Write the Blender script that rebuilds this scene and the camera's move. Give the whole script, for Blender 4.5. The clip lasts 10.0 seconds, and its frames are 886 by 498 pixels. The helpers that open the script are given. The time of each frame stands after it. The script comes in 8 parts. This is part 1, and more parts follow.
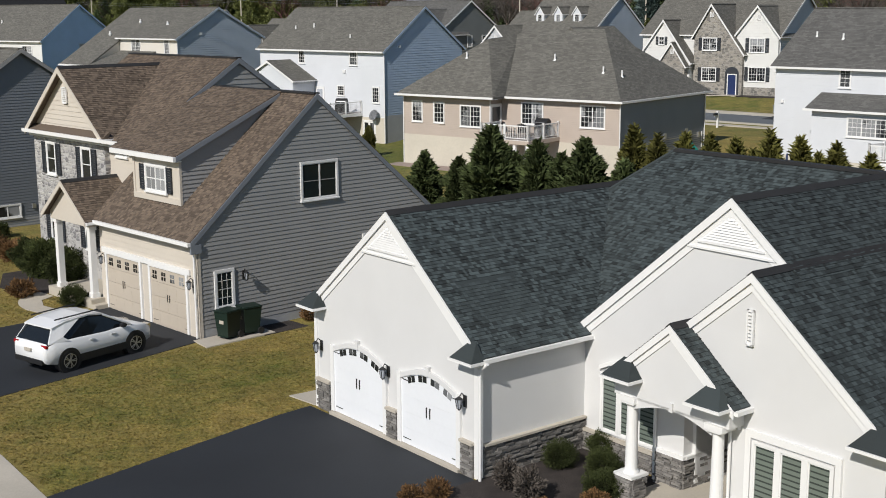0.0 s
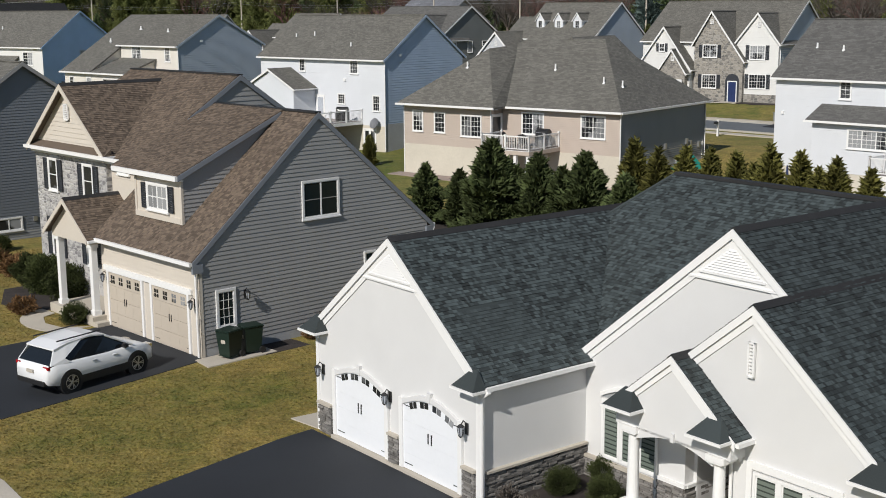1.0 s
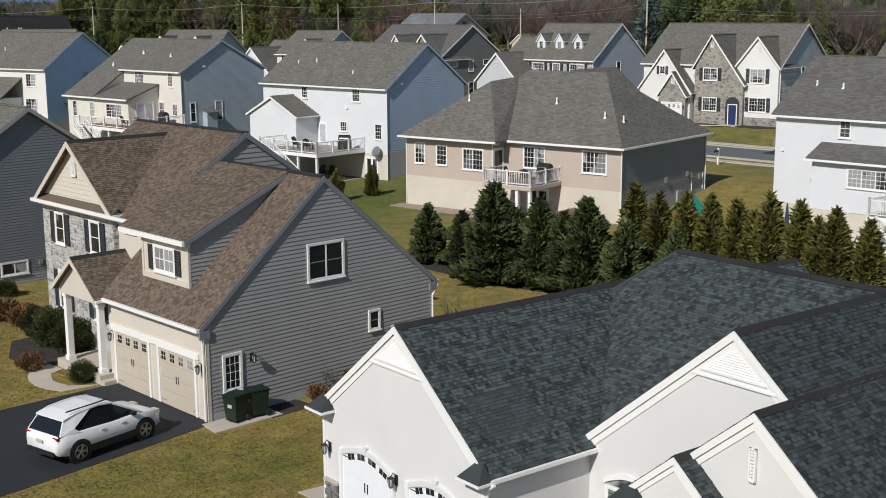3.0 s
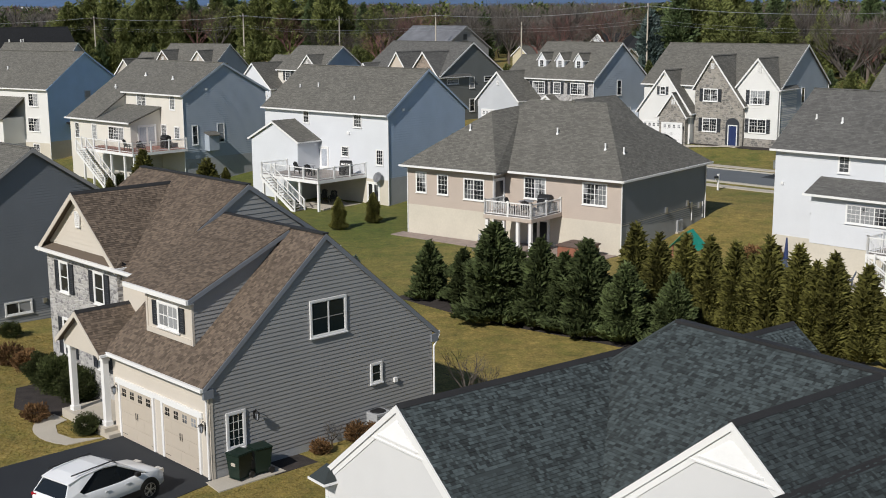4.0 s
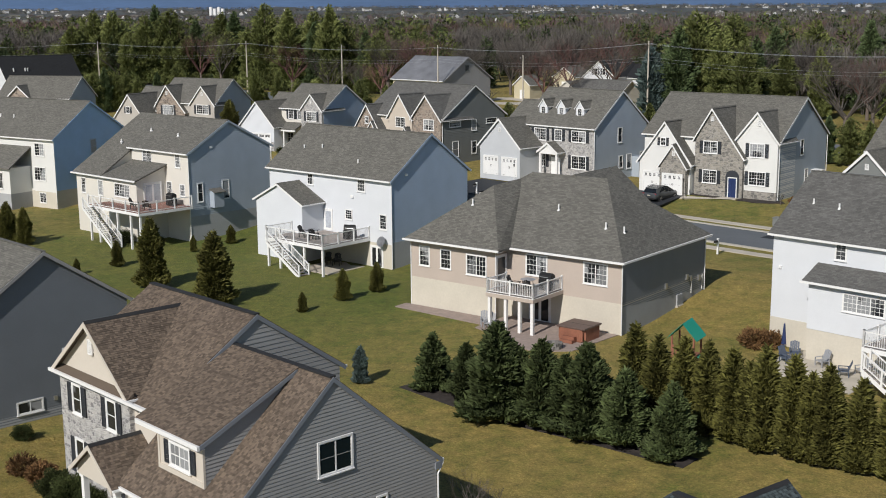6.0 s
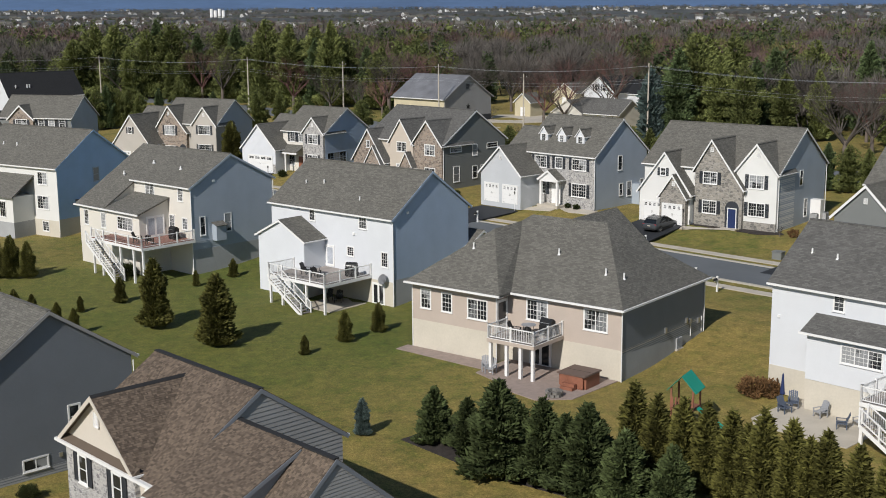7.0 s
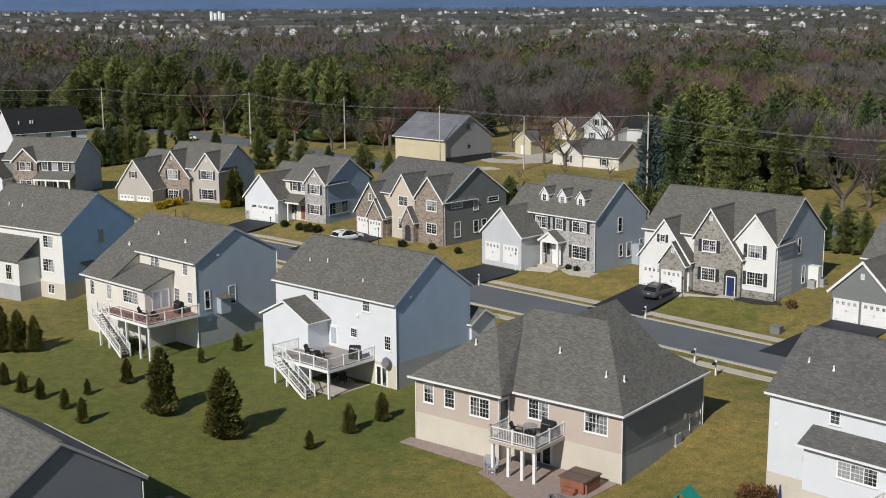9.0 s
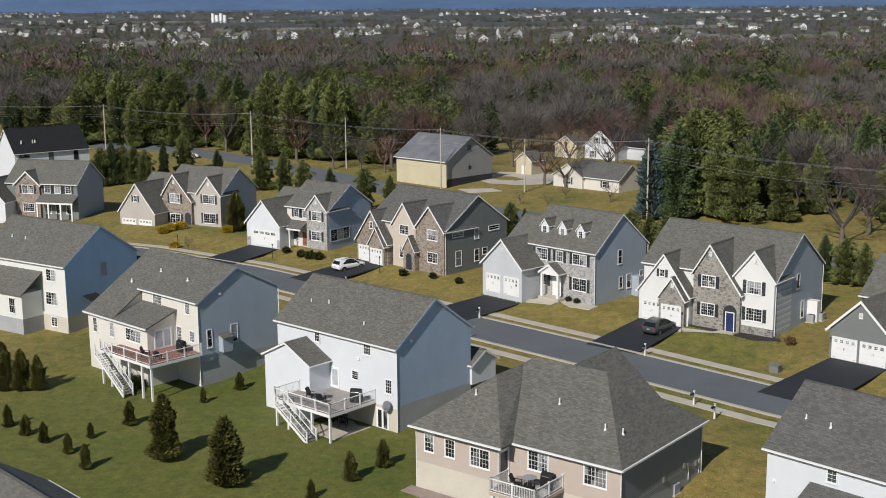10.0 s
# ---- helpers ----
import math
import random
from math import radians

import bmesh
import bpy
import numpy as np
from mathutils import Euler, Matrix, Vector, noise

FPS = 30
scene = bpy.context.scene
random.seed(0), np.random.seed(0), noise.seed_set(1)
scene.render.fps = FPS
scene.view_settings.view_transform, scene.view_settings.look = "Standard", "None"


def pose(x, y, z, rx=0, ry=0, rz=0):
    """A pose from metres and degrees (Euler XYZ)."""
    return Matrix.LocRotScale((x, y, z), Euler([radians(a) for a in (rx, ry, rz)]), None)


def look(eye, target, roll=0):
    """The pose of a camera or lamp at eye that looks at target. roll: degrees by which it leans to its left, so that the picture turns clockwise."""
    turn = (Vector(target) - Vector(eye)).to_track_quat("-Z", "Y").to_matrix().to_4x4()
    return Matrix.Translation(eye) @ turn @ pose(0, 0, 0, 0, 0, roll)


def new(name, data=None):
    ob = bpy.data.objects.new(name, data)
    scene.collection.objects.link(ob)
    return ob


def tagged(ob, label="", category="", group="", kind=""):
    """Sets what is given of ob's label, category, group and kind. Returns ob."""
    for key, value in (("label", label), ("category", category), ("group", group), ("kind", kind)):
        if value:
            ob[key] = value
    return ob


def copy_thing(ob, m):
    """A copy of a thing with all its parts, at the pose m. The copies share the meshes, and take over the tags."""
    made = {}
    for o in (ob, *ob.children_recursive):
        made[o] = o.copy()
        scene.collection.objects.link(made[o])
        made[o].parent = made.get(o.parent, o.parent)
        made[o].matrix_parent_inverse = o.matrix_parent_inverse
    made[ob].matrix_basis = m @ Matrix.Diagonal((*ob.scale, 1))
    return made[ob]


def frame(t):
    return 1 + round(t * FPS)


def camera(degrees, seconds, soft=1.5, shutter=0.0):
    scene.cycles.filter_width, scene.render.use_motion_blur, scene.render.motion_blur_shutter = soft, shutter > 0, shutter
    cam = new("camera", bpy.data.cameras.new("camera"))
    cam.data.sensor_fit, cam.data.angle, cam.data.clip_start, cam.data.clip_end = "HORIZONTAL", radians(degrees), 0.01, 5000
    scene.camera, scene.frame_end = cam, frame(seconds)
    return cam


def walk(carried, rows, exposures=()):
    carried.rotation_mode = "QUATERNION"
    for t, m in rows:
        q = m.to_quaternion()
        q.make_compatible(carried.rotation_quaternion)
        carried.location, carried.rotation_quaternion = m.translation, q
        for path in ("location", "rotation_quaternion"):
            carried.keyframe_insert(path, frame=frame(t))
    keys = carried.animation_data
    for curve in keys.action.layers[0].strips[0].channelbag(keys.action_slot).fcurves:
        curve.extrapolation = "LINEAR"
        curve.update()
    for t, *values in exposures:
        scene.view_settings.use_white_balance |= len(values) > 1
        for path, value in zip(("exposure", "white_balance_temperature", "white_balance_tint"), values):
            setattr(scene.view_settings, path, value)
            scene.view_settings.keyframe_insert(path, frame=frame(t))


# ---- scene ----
cam = camera(40.0, 10.0, soft=1.0)
PATH = [
    (0, 0.00, 0.00, 11.41, 0.05, -11.15, -0.34),
    (0.5, -0.02, 0.05, 11.74, 0.05, -11.14, -0.33),
    (1, -0.04, 0.06, 12.09, 0.05, -11.13, -0.33),
    (1.5, -0.08, 0.05, 12.49, 0.04, -11.12, -0.33),
    (2, -0.12, 0.03, 12.96, 0.04, -11.12, -0.33),
    (2.5, -0.16, 0.02, 13.59, 0.04, -11.11, -0.33),
    (4, -0.18, 0.02, 16.61, 0.09, -11.06, -0.34),
    (4.5, -0.18, -0.03, 17.81, 0.11, -11.06, -0.36),
    (5, -0.19, -0.09, 19.16, 0.13, -11.06, -0.38),
    (5.5, -0.22, -0.13, 20.70, 0.15, -11.06, -0.41),
    (7, -0.26, -0.16, 25.65, 0.20, -11.06, -0.44),
    (7.5, -0.33, -0.15, 27.50, 0.20, -11.07, -0.44),
    (8, -0.42, -0.17, 29.43, 0.18, -11.09, -0.43),
    (8.5, -0.46, -0.14, 31.41, 0.17, -11.12, -0.42),
    (9, -0.45, -0.08, 33.35, 0.18, -11.13, -0.42),
    (9.5, -0.40, -0.05, 35.34, 0.22, -11.14, -0.44),
    (10, -0.31, -0.02, 37.41, 0.26, -11.15, -0.48),
]


def aimed(x, y, z, yaw, pitch, roll):
    a, b = radians(yaw), radians(pitch)
    way = Vector((-math.sin(a) * math.cos(b), math.cos(a) * math.cos(b), math.sin(b)))
    return look((x, y, z), Vector((x, y, z)) + way, roll)


walk(cam, [(t, aimed(*p)) for t, *p in PATH])

# ---- world, sun ----
SUN_AZ, SUN_EL = 238.5, 37.0
world = bpy.data.worlds.new("world")
scene.world = world
world.use_nodes = True
wn = world.node_tree
sky = wn.nodes.new("ShaderNodeTexSky")
sky.sky_type, sky.sun_disc = "NISHITA", False
sky.sun_elevation, sky.sun_rotation = radians(SUN_EL), radians(90 - SUN_AZ)
sky.altitude, sky.air_density, sky.dust_density, sky.ozone_density = 100, 1.0, 0.3, 2.0
wn.links.new(sky.outputs[0], wn.nodes["Background"].inputs[0])
wn.nodes["Background"].inputs[1].default_value = 0.068
sun = new("sun", bpy.data.lights.new("sun", "SUN"))
sun.data.energy, sun.data.angle, sun.data.color = 4.15, radians(0.55), (1.0, 0.95, 0.885)
sd = Vector((math.cos(radians(SUN_AZ)) * math.cos(radians(SUN_EL)), math.sin(radians(SUN_AZ)) * math.cos(radians(SUN_EL)), math.sin(radians(SUN_EL))))
sun.matrix_world = look(sd * 100, (0, 0, 0))

# ---- materials ----


def nodes_of(name, rough=0.8, metal=0.0):
    m = bpy.data.materials.new(name)
    m.use_nodes = True
    nt = m.node_tree
    b = nt.nodes["Principled BSDF"]
    b.inputs["Roughness"].default_value, b.inputs["Metallic"].default_value = rough, metal
    return m, nt, b


def rgb(c, k=1.0):
    return (c[0] * k, c[1] * k, c[2] * k, 1)


def add(nt, kind, **vals):
    n = nt.nodes.new(kind)
    for k, v in vals.items():
        if k in n.inputs:
            n.inputs[k].default_value = v
    return n


def mixc(nt, fac, a, b, how="MIX"):
    n = nt.nodes.new("ShaderNodeMix")
    n.data_type, n.blend_type = "RGBA", how
    for sock, v in ((n.inputs[0], fac), (n.inputs[6], a), (n.inputs[7], b)):
        if hasattr(v, "is_linked"):
            nt.links.new(v, sock)
        else:
            sock.default_value = v
    return n.outputs[2]


def ramp(nt, fac, lo, hi, a=(0, 0, 0, 1), b=(1, 1, 1, 1)):
    n = nt.nodes.new("ShaderNodeValToRGB")
    n.color_ramp.elements[0].position, n.color_ramp.elements[1].position = lo, hi
    n.color_ramp.elements[0].color, n.color_ramp.elements[1].color = a, b
    nt.links.new(fac, n.inputs[0])
    return n.outputs[0]


def coords(nt, kind="UV", scale=(1, 1, 1)):
    c = nt.nodes.new("ShaderNodeTexCoord")
    m = nt.nodes.new("ShaderNodeMapping")
    m.inputs["Scale"].default_value = scale
    nt.links.new(c.outputs[kind], m.inputs[0])
    return m.outputs[0]


def noise_tex(nt, vec, scale, detail=4.0, rough=0.55):
    n = add(nt, "ShaderNodeTexNoise", Scale=scale, Detail=detail, Roughness=rough)
    nt.links.new(vec, n.inputs["Vector"])
    return n.outputs["Fac"]


def bump(nt, b, height, strength=0.3, dist=0.02):
    n = add(nt, "ShaderNodeBump", Strength=strength, Distance=dist)
    nt.links.new(height, n.inputs["Height"])
    nt.links.new(n.outputs[0], b.inputs["Normal"])


def surface(name, base, rough=0.8, vary=0.12, big=0.4, small=12.0, grain=0.15, metal=0.0, island=0.0, per_object=0.0, space="Object", stretch=(1, 1, 1), spec=0.5):
    """Base colour with broad stains, fine grain and, if wished, a shade of its own for each piece."""
    m, nt, b = nodes_of(name, rough, metal)
    b.inputs["Specular IOR Level"].default_value = spec
    v = coords(nt, space, stretch)
    n1, n2 = noise_tex(nt, v, big), noise_tex(nt, v, small, 3)
    col = mixc(nt, ramp(nt, n1, 0.3, 0.7), rgb(base, 1 - vary), rgb(base, 1 + vary))
    col = mixc(nt, 1.0, col, ramp(nt, n2, 0.25, 0.75, (1 - vary * 0.8,) * 3 + (1,), (1 + vary * 0.5,) * 3 + (1,)), "MULTIPLY")
    for amount, node, out in ((island, "ShaderNodeNewGeometry", "Random Per Island"), (per_object, "ShaderNodeObjectInfo", "Random")):
        if amount:
            g = nt.nodes.new(node)
            col = mixc(nt, 1.0, col, ramp(nt, g.outputs[out], 0, 1, (1 - amount,) * 3 + (1,), (1 + amount,) * 3 + (1,)), "MULTIPLY")
    nt.links.new(col, b.inputs["Base Color"])
    if grain:
        bump(nt, b, n2, grain)
    return m


def shingle_far(name, base):
    """Laminated shingles seen from afar: courses and tabs of uneven tone."""
    m, nt, b = nodes_of(name, 0.9)
    v = coords(nt, "UV")
    br = add(nt, "ShaderNodeTexBrick", Scale=1.0)
    br.offset, br.offset_frequency = 0.37, 3
    for k, val in (("Color1", rgb(base, 0.78)), ("Color2", rgb(base, 1.25)), ("Mortar", rgb(base, 0.55)), ("Mortar Size", 0.008), ("Brick Width", 0.33), ("Row Height", 0.14)):
        br.inputs[k].default_value = val
    nt.links.new(v, br.inputs["Vector"])
    n1, n2 = noise_tex(nt, v, 0.5), noise_tex(nt, coords(nt, "UV", (1, 1.6, 1)), 9.0, 5)
    col = mixc(nt, 1.0, br.outputs[0], ramp(nt, n1, 0.3, 0.7, (0.92,) * 3 + (1,), (1.08,) * 3 + (1,)), "MULTIPLY")
    col = mixc(nt, 1.0, col, ramp(nt, n2, 0.3, 0.7, (0.8,) * 3 + (1,), (1.2,) * 3 + (1,)), "MULTIPLY")
    nt.links.new(col, b.inputs["Base Color"])
    bump(nt, b, br.outputs["Fac"], 0.4, -0.01)
    return m


def stone_far(name, a, c, mortar, size=0.35):
    """Rough stone veneer of mixed tones."""
    m, nt, b = nodes_of(name, 0.9)
    v = coords(nt, "UV", (1.0 / size, 1.9 / size, 1))
    vo = add(nt, "ShaderNodeTexVoronoi", Scale=1.0, Randomness=0.75)
    nt.links.new(v, vo.inputs["Vector"])
    ed = add(nt, "ShaderNodeTexVoronoi", Scale=1.0, Randomness=0.75)
    ed.feature = "DISTANCE_TO_EDGE"
    nt.links.new(v, ed.inputs["Vector"])
    col = mixc(nt, ramp(nt, vo.outputs["Color"], 0.15, 0.85), rgb(a), rgb(c))
    col = mixc(nt, ramp(nt, noise_tex(nt, v, 2.5), 0.3, 0.7), mixc(nt, 1.0, col, (0.7, 0.7, 0.7, 1), "MULTIPLY"), col)
    col = mixc(nt, ramp(nt, ed.outputs["Distance"], 0.03, 0.1), rgb(mortar), col)
    nt.links.new(col, b.inputs["Base Color"])
    bump(nt, b, ramp(nt, ed.outputs["Distance"], 0.0, 0.18), 0.8, 0.03)
    return m


M = {}
M["white"] = surface("white_trim", (0.78, 0.78, 0.77), 0.5, 0.03, 0.6, 9, 0.03)
M["door_white"] = surface("white_garage_door_paint", (0.78, 0.8, 0.83), 0.45, 0.02, 0.6, 9, 0.02)
M["stucco"] = surface("pale_stucco", (0.645, 0.645, 0.64), 0.9, 0.035, 0.5, 60, 0.12)
M["dark_shingle"] = surface("charcoal_shingle", (0.038, 0.049, 0.051), 0.85, 0.07, 0.7, 35, 0.3, island=0.65, per_object=0.3)
M["ridge_dark"] = surface("dark_ridge_cap", (0.02, 0.02, 0.021), 0.8, 0.2, 1, 20, 0.2)
M["brown_shingle"] = surface("brown_shingle", (0.128, 0.097, 0.072), 0.9, 0.07, 0.7, 30, 0.3, island=0.42)
M["grey_roof"] = shingle_far("grey_shingle", (0.128, 0.123, 0.108))
M["grey_roof_b"] = shingle_far("weathered_shingle", (0.108, 0.106, 0.1))
M["dark_roof"] = shingle_far("dark_shingle", (0.011, 0.012, 0.014))
M["barn_roof"] = surface("slate_roof", (0.16, 0.165, 0.18), 0.6, 0.22, 0.5, 6, 0.2)
M["grey_siding"] = surface("grey_vinyl_siding", (0.3, 0.3, 0.298), 0.6, 0.05, 0.5, 14, 0.04)
# slate siding; also the painted shade on the tan ranch's side wall
M["slate_shade_siding"] = surface("slate_shade_vinyl_siding", (0.165, 0.18, 0.2), 0.45, 0.05, 0.5, 14, 0.04)
M["slate_trim"] = surface("slate_blue_trim", (0.2, 0.22, 0.25), 0.55, 0.04, 0.5, 9, 0.03)
# side walls: the siding's blue, with sky-lit shade and sheen mixed into the colour
M["blue_shade_siding"] = surface("blue_shade_vinyl_siding", (0.37, 0.46, 0.59), 0.45, 0.05, 0.5, 14, 0.04)
M["sky_sheen_siding"] = surface("sky_sheen_blue_siding", (0.37, 0.54, 0.77), 0.45, 0.05, 0.5, 14, 0.04)
M["greige_siding"] = surface("greige_vinyl_siding", (0.43, 0.4, 0.36), 0.6, 0.04, 0.5, 14, 0.04)
M["warm_siding"] = surface("warm_white_siding", (0.68, 0.68, 0.66), 0.6, 0.03, 0.5, 14, 0.04)
M["pale_siding"] = surface("pale_grey_siding", (0.5, 0.52, 0.54), 0.6, 0.04, 0.5, 14, 0.04)
# blue-grey side siding, its colour tinted for shade and grazing sky sheen
M["steel_shade_siding"] = surface("blue_grey_shade_siding", (0.37, 0.42, 0.48), 0.5, 0.05, 0.5, 14, 0.04)
M["white_siding"] = surface("white_vinyl_siding", (0.64, 0.66, 0.69), 0.6, 0.03, 0.5, 14, 0.04)
M["cream_siding"] = surface("cream_vinyl_siding", (0.66, 0.63, 0.57), 0.6, 0.04, 0.5, 14, 0.04)
M["sand_siding"] = surface("sand_vinyl_siding", (0.58, 0.53, 0.46), 0.6, 0.04, 0.5, 14, 0.04)
M["door_beige"] = surface("beige_door_paint", (0.5, 0.44, 0.365), 0.55, 0.03, 0.5, 14, 0.03)
M["tan_siding"] = surface("tan_vinyl_siding", (0.46, 0.39, 0.335), 0.6, 0.04, 0.5, 14, 0.04)
M["beige_siding"] = surface("beige_vinyl_siding", (0.54, 0.475, 0.4), 0.6, 0.04, 0.5, 14, 0.04)
M["olive_siding"] = surface("olive_grey_siding", (0.17, 0.18, 0.175), 0.6, 0.05, 0.5, 14, 0.04)
M["concrete"] = surface("poured_concrete", (0.56, 0.52, 0.44), 0.95, 0.07, 0.4, 8, 0.12)
M["grey_concrete"] = surface("grey_concrete", (0.36, 0.37, 0.38), 0.95, 0.08, 0.4, 8, 0.12)
M["paving"] = surface("concrete_paving", (0.46, 0.42, 0.355), 0.95, 0.1, 0.6, 20, 0.15)
M["kerb"] = surface("kerb_concrete", (0.42, 0.4, 0.35), 0.95, 0.1, 0.6, 10, 0.1)
M["asphalt_new"] = surface("sealed_asphalt", (0.026, 0.029, 0.034), 0.75, 0.12, 0.25, 30, 0.12, spec=0.3)
M["asphalt"] = surface("road_asphalt", (0.115, 0.127, 0.138), 0.9, 0.1, 0.15, 6, 0.1)
M["shutter"] = surface("dark_shutter", (0.03, 0.034, 0.042), 0.6, 0.05)
M["black"] = surface("black_plastic", (0.015, 0.015, 0.016), 0.5, 0.05)
M["metal"] = surface("galvanised_metal", (0.5, 0.5, 0.5), 0.35, 0.06, metal=0.8)
M["mulch"] = surface("dark_mulch", (0.035, 0.028, 0.025), 0.95, 0.4, 2, 25, 0.6)
M["stone"] = surface("ledge_stone", (0.2, 0.19, 0.178), 0.9, 0.22, 3, 14, 0.4, island=0.4, per_object=0.4)
M["stone_g"] = stone_far("grey_stone_veneer", (0.24, 0.235, 0.24), (0.6, 0.585, 0.56), (0.45, 0.44, 0.43), 0.26)
M["stone_n"] = stone_far("buff_stone_veneer", (0.16, 0.155, 0.145), (0.4, 0.37, 0.32), (0.34, 0.32, 0.29), 0.4)
M["stone_b"] = stone_far("brown_stone_veneer", (0.15, 0.12, 0.1), (0.42, 0.33, 0.26), (0.33, 0.29, 0.25), 0.4)
M["wood"] = surface("cedar_wood", (0.25, 0.1, 0.06), 0.7, 0.2, 1, 12, 0.2)
M["decking"] = surface("weathered_decking", (0.3, 0.27, 0.25), 0.8, 0.12, 1, 10, 0.1)
M["red_decking"] = surface("reddish_decking", (0.27, 0.14, 0.11), 0.8, 0.12, 1, 10, 0.1)
M["navy"] = surface("navy_door_paint", (0.02, 0.035, 0.11), 0.4, 0.04)
M["barn_yellow"] = surface("pale_yellow_boards", (0.54, 0.48, 0.33), 0.8, 0.07, 0.3, 5, 0.1)
M["brick"] = surface("chimney_brick", (0.3, 0.12, 0.08), 0.9, 0.2, 3, 20, 0.2)
M["green_canvas"] = surface("green_canvas", (0.0, 0.28, 0.2), 0.7, 0.05)


def glass_mat():
    m, nt, b = nodes_of("window_glass", 0.06)
    b.inputs["Specular IOR Level"].default_value = 0.35
    g = nt.nodes.new("ShaderNodeObjectInfo")
    # drawn blinds behind some panes
    col = ramp(nt, g.outputs["Random"], 0.2, 0.75, (0.02, 0.023, 0.026, 1), (0.3, 0.31, 0.32, 1))
    v = coords(nt, "UV")
    col = mixc(nt, ramp(nt, noise_tex(nt, v, 0.25), 0.5, 0.53), col, (0.02, 0.022, 0.024, 1))
    nt.links.new(col, b.inputs["Base Color"])
    return m


M["glass"] = glass_mat()
# pale colour stands in for the deck doors' reflection; lantern glass shares it
M["pale_glass"] = surface("pale_reflecting_glass", (0.42, 0.45, 0.5), 0.12, 0.15, 1.5, 6, 0.0)
M["dark_glass"] = surface("dark_screened_glass", (0.012, 0.02, 0.022), 0.12, 0.1, 0.5, 6, 0.0, spec=0.3)


def blinds_mat():
    m, nt, b = nodes_of("grey_green_blinds", 0.25)
    wv = add(nt, "ShaderNodeTexWave", Scale=2.6, Distortion=0.0)
    wv.bands_direction = "Y"
    nt.links.new(coords(nt, "UV"), wv.inputs["Vector"])
    nt.links.new(ramp(nt, wv.outputs["Fac"], 0.12, 0.3, (0.04, 0.05, 0.045, 1), (0.15, 0.18, 0.155, 1)), b.inputs["Base Color"])
    return m


M["blinds"] = blinds_mat()
M["car_white"] = surface("white_car_paint", (0.78, 0.79, 0.8), 0.2, 0.01, grain=0)
M["car_grey"] = surface("grey_car_paint", (0.06, 0.065, 0.07), 0.2, 0.02, grain=0)
M["tyre"] = surface("tyre_rubber", (0.014, 0.014, 0.014), 0.8, 0.05)
M["red_lens"] = surface("red_lens", (0.35, 0.01, 0.015), 0.15, 0.02, grain=0)
M["chrome"] = surface("bright_metal", (0.75, 0.75, 0.76), 0.15, 0.02, grain=0, metal=1.0)


def scaled(nt, sock, k):
    m = nt.nodes.new("ShaderNodeMath")
    m.operation = "MULTIPLY"
    nt.links.new(sock, m.inputs[0])
    m.inputs[1].default_value = k
    return m.outputs[0]


def grass_mat():
    m, nt, b = nodes_of("lawn", 0.95)
    v = coords(nt, "Object")
    n1, n2, n3, n4 = noise_tex(nt, v, 0.06, 3), noise_tex(nt, v, 0.5, 5, 0.65), noise_tex(nt, v, 7.0, 4, 0.7), noise_tex(nt, coords(nt, "Object", (1, 1, 1)), 2.6, 8, 0.75)
    green = mixc(nt, ramp(nt, n3, 0.3, 0.7), (0.03, 0.06, 0.004, 1), (0.088, 0.132, 0.01, 1))
    straw = mixc(nt, ramp(nt, n3, 0.3, 0.7), (0.17, 0.122, 0.03, 1), (0.37, 0.27, 0.085, 1))
    f = mixc(nt, 0.45, ramp(nt, n1, 0.34, 0.49), ramp(nt, n2, 0.36, 0.52))
    f = mixc(nt, 0.35, f, ramp(nt, n4, 0.35, 0.65))
    # the back lots are better fed and greener, with a ragged border
    vd = nt.nodes.new("ShaderNodeVectorMath")
    vd.operation = "DISTANCE"
    nt.links.new(coords(nt, "Object", (1, 0.9, 0)), vd.inputs[0])
    vd.inputs[1].default_value = (-24, 92, 0)
    wob = nt.nodes.new("ShaderNodeMath")
    wob.operation = "MULTIPLY_ADD"
    nt.links.new(n2, wob.inputs[0])
    wob.inputs[1].default_value = 16.0
    nt.links.new(vd.outputs["Value"], wob.inputs[2])
    fed = ramp(nt, scaled(nt, wob.outputs[0], 0.01), 0.28, 0.46, (0.36, 0.36, 0.36, 1), (1, 1, 1, 1))
    f = mixc(nt, 1.0, f, fed, "MULTIPLY")
    col = mixc(nt, f, green, straw)
    n5 = noise_tex(nt, v, 16.0, 3, 0.7)
    col = mixc(nt, 1.0, col, ramp(nt, n5, 0.3, 0.7, (0.62, 0.62, 0.58, 1), (1.36, 1.34, 1.3, 1)), "MULTIPLY")
    n6 = noise_tex(nt, v, 1.1, 5, 0.7)
    col = mixc(nt, 1.0, col, ramp(nt, n6, 0.3, 0.7, (0.68, 0.7, 0.68, 1), (1.25, 1.25, 1.25, 1)), "MULTIPLY")
    nt.links.new(col, b.inputs["Base Color"])
    bump(nt, b, n3, 0.5, 0.05)
    return m


M["grass"] = grass_mat()


def leaf(name, base, vary=0.35, size=3.0):
    return surface(name, base, 0.8, vary, 0.35, size, 0.0, island=0.45, per_object=0.25, spec=0.2)


